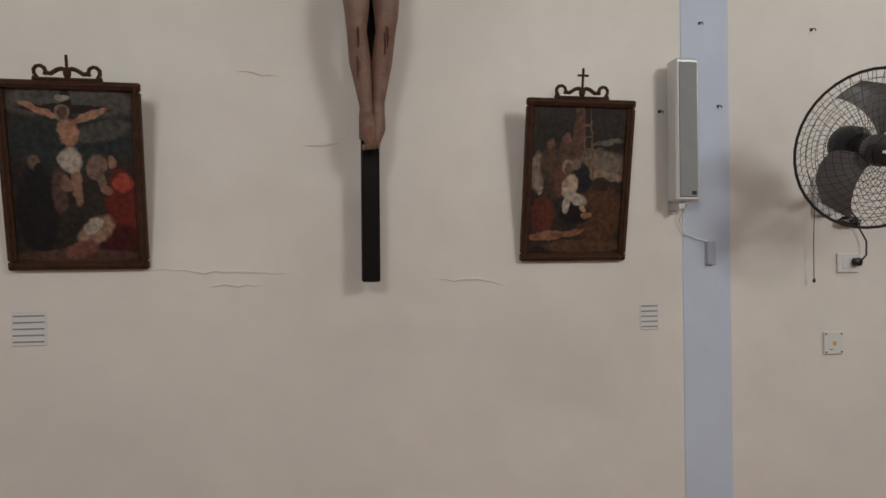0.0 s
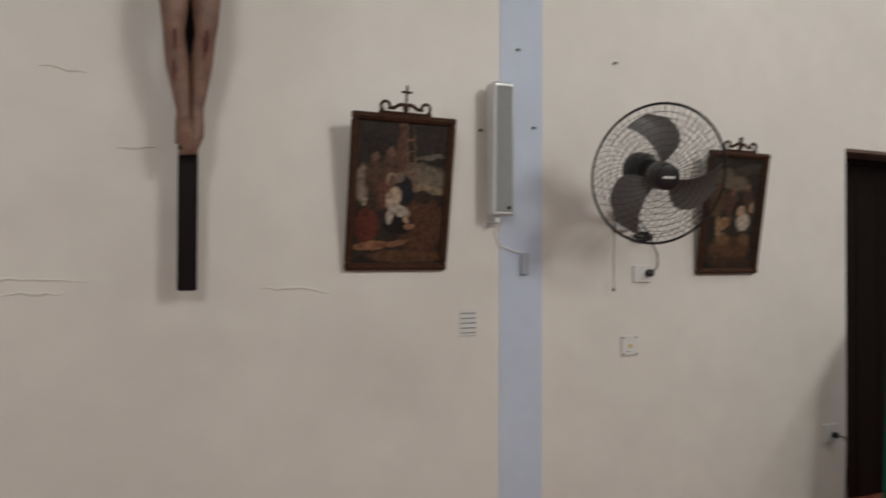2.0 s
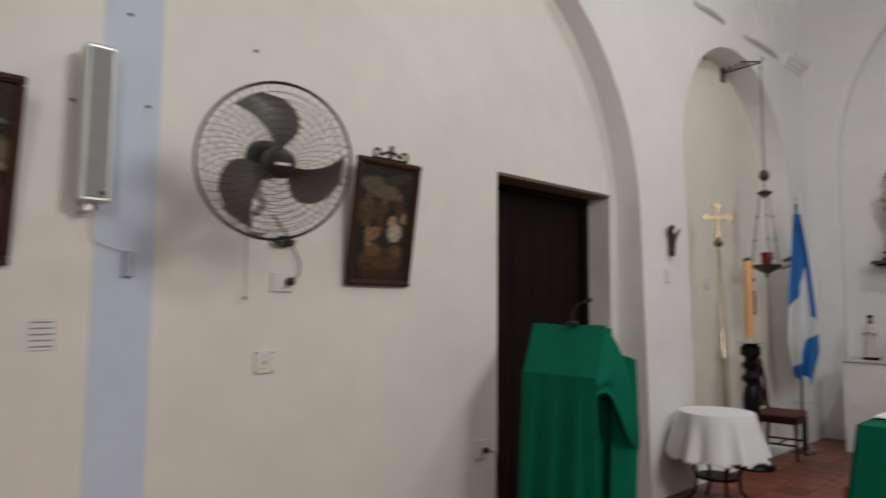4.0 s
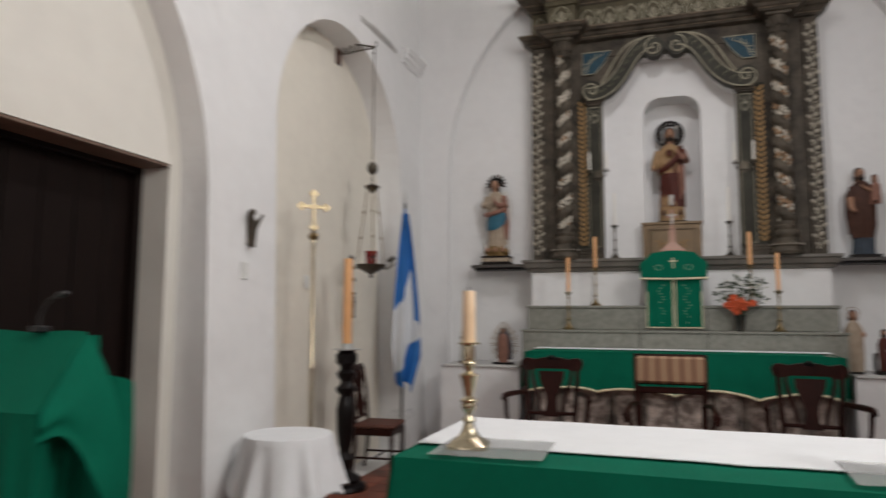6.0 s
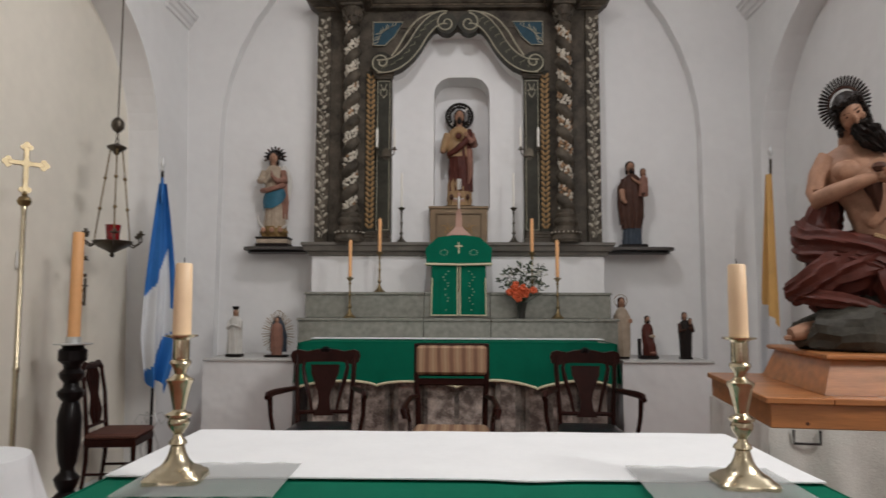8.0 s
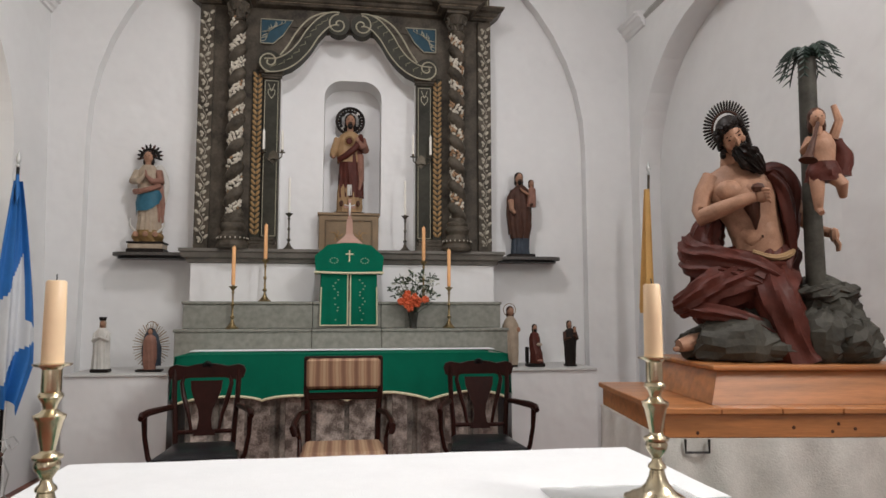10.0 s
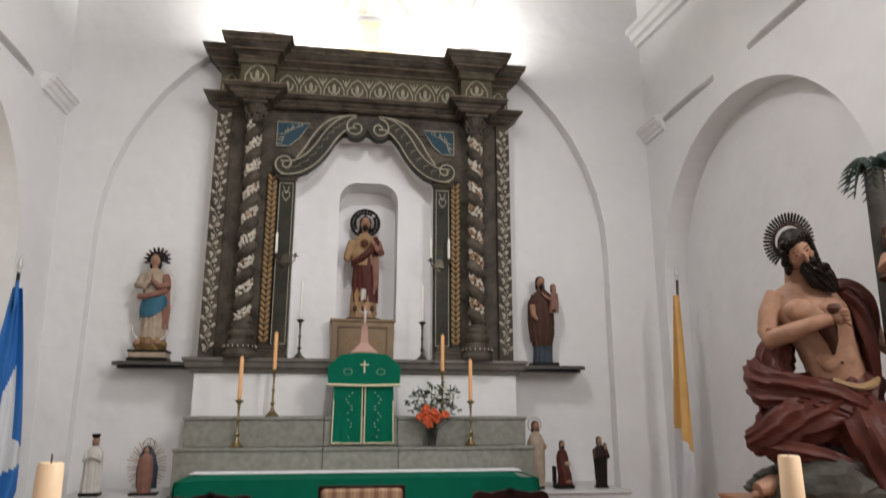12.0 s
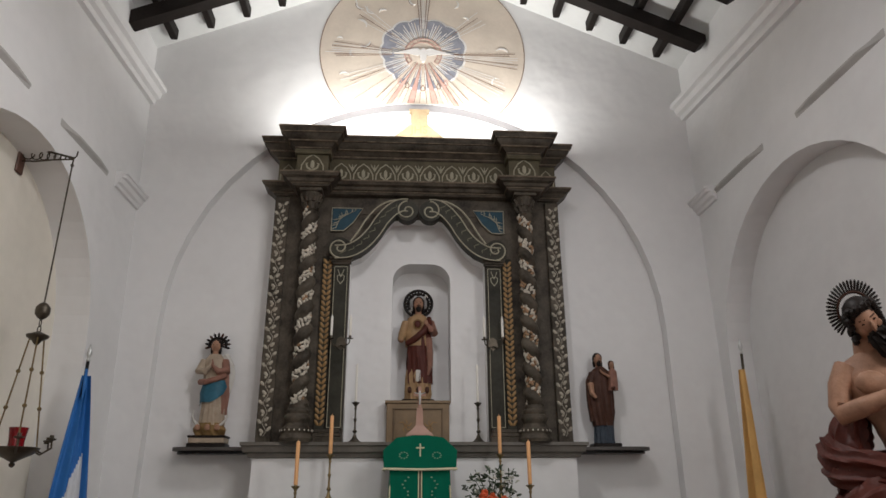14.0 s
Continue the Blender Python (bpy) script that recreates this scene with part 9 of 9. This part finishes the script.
    for k in range(5):
        mb.ball((-0.355 + 0.005 * k, -0.255 + 0.014 * k, 0.055), (0.018, 0.010, 0.014), SK, 6)
    # tree trunk with palm fronds, and a small winged child blowing a horn
    mb.tube([(0.31, -0.09, 0.33), (0.31, -0.09, 0.70), (0.315, -0.09, 1.20), (0.32, -0.09, 1.50)], [0.046, 0.043, 0.042, 0.041], 16, RK)
    for q in range(11):
        a = 2 * math.pi * q / 11 + 0.35
        c, s = math.cos(a), math.sin(a)
        ln = 0.11 + 0.05 * rnd.random()
        dr = rnd.uniform(0.09, 0.20)
        spine = [Vector((0.322 + ln * f * c, -0.09 + ln * f * s, 1.505 + 0.09 * math.sin(2.4 * f) - dr * f * f)) for f in [0.08 * m for m in range(13)]]
        mb.tube([tuple(p) for p in spine], [0.007 - 0.0004 * m for m in range(13)], 5, 12)
        for m, p in enumerate(spine[1:]):
            for d in (-1, 1):
                w = 0.042 * (1 - 0.5 * m / 12)
                e = p + Vector((-s * d * w + c * 0.035, c * d * w + s * 0.035, -0.03))
                mb.tube([tuple(p), tuple(p.lerp(e, 0.6)), tuple(e)], [0.0045, 0.004, 0.001], 4, 12)
    X, Y, Z = 0.345, -0.175, 0.765
    robe(mb, [(Z + 0.14, X, Y, 0.062, 0.05), (Z + 0.19, X, Y, 0.055, 0.045), (Z + 0.26, X, Y, 0.062, 0.045), (Z + 0.31, X, Y, 0.05, 0.035), (Z + 0.335, X, Y, 0.022, 0.022)], SK, 2, 0.02, 18)
    robe(mb, [(Z + 0.09, X + 0.01, Y, 0.085, 0.05), (Z + 0.13, X, Y, 0.078, 0.055), (Z + 0.185, X, Y, 0.062, 0.05)], RD, 6, 0.15, 24)
    mb.tube([(X - 0.03, Y, Z + 0.12), (X - 0.035, Y - 0.03, Z + 0.04), (X - 0.03, Y - 0.01, Z - 0.04), (X - 0.025, Y - 0.04, Z - 0.065)], [0.036, 0.03, 0.02, 0.014], 10, SK)
    mb.tube([(X + 0.035, Y, Z + 0.12), (X + 0.07, Y - 0.03, Z + 0.07), (X + 0.085, Y + 0.02, Z + 0.02)], [0.036, 0.03, 0.018], 10, SK)
    mb.tube([(X + 0.05, Y, Z + 0.30), (X + 0.075, Y - 0.02, Z + 0.38), (X + 0.06, Y, Z + 0.46)], [0.024, 0.02, 0.014], 8, SK)
    mb.tube([(X - 0.05, Y, Z + 0.30), (X - 0.085, Y - 0.03, Z + 0.24), (X - 0.06, Y - 0.075, Z + 0.27)], [0.024, 0.02, 0.014], 8, SK)
    head(mb, X - 0.02, Y - 0.02, Z + 0.395, 0.046, BR)
    mb.tube([(X - 0.03, Y - 0.075, Z + 0.365), (X - 0.06, Y - 0.10, Z + 0.27), (X - 0.085, Y - 0.11, Z + 0.20), (X - 0.09, Y - 0.115, Z + 0.175)], [0.008, 0.012, 0.02, 0.042], 12, BR)
    robe(mb, [(Z + 0.12, X + 0.09, Y + 0.04, 0.04, 0.03), (Z + 0.22, X + 0.10, Y + 0.04, 0.045, 0.03), (Z + 0.30, X + 0.07, Y + 0.03, 0.03, 0.03)], RD, 5, 0.15, 18)
    PALM = mat("painted_palm_green", (0.018, 0.035, 0.025), 0.5, var=0.4, scale=20)
    solid("statue", mb, STAT + [PALM], ALTAR(6.88, -1.672, 1.283) @ pose(0, 0, 0, 0, 0, -24), "large painted statue of kneeling bearded man under palm", "statue")
kneeling_statue()


# ---- floor tiles, laid with open joints where the floor is seen ----
TILES = mat("clay_tile", (0.21, 0.062, 0.036), 0.42, var=0.35, scale=5, bump=0.12, bscale=60)
def floor_tiles():
    nt = TILES.node_tree
    b = nt.nodes["Principled BSDF"]
    oi = nt.nodes.new("ShaderNodeObjectInfo")
    hv = nt.nodes.new("ShaderNodeHueSaturation")
    mr = nt.nodes.new("ShaderNodeMapRange")
    mr.inputs["To Min"].default_value, mr.inputs["To Max"].default_value = 0.65, 1.25
    nt.links.new(oi.outputs["Random"], mr.inputs["Value"])
    nt.links.new(mr.outputs[0], hv.inputs["Value"])
    src = b.inputs["Base Color"].links[0].from_socket
    nt.links.new(src, hv.inputs["Color"])
    nt.links.new(hv.outputs[0], b.inputs["Base Color"])
    fl = bpy.data.objects["floor"]
    me = None
    size = 0.25
    for i in range(18):
        for j in range(10):
            x, y = 6.3 + size * i, 2.98 - size * j
            if x > 10.7 or (7.45 < x < 9.9 and y < 2.05) or x > 9.8 and y < 2.7:
                continue
            if me is None:
                ob = part("tile", Mesh().box(-size / 2 + 0.004, size / 2 - 0.004, -size / 2 + 0.004, size / 2 - 0.004, 0.0005, 0.006, bevel=0.003), TILES, fl)
                me = ob.data
            else:
                ob = new("tile", me)
                ob.parent = fl
            ob.matrix_basis = pose(x, y, 0)
floor_tiles()
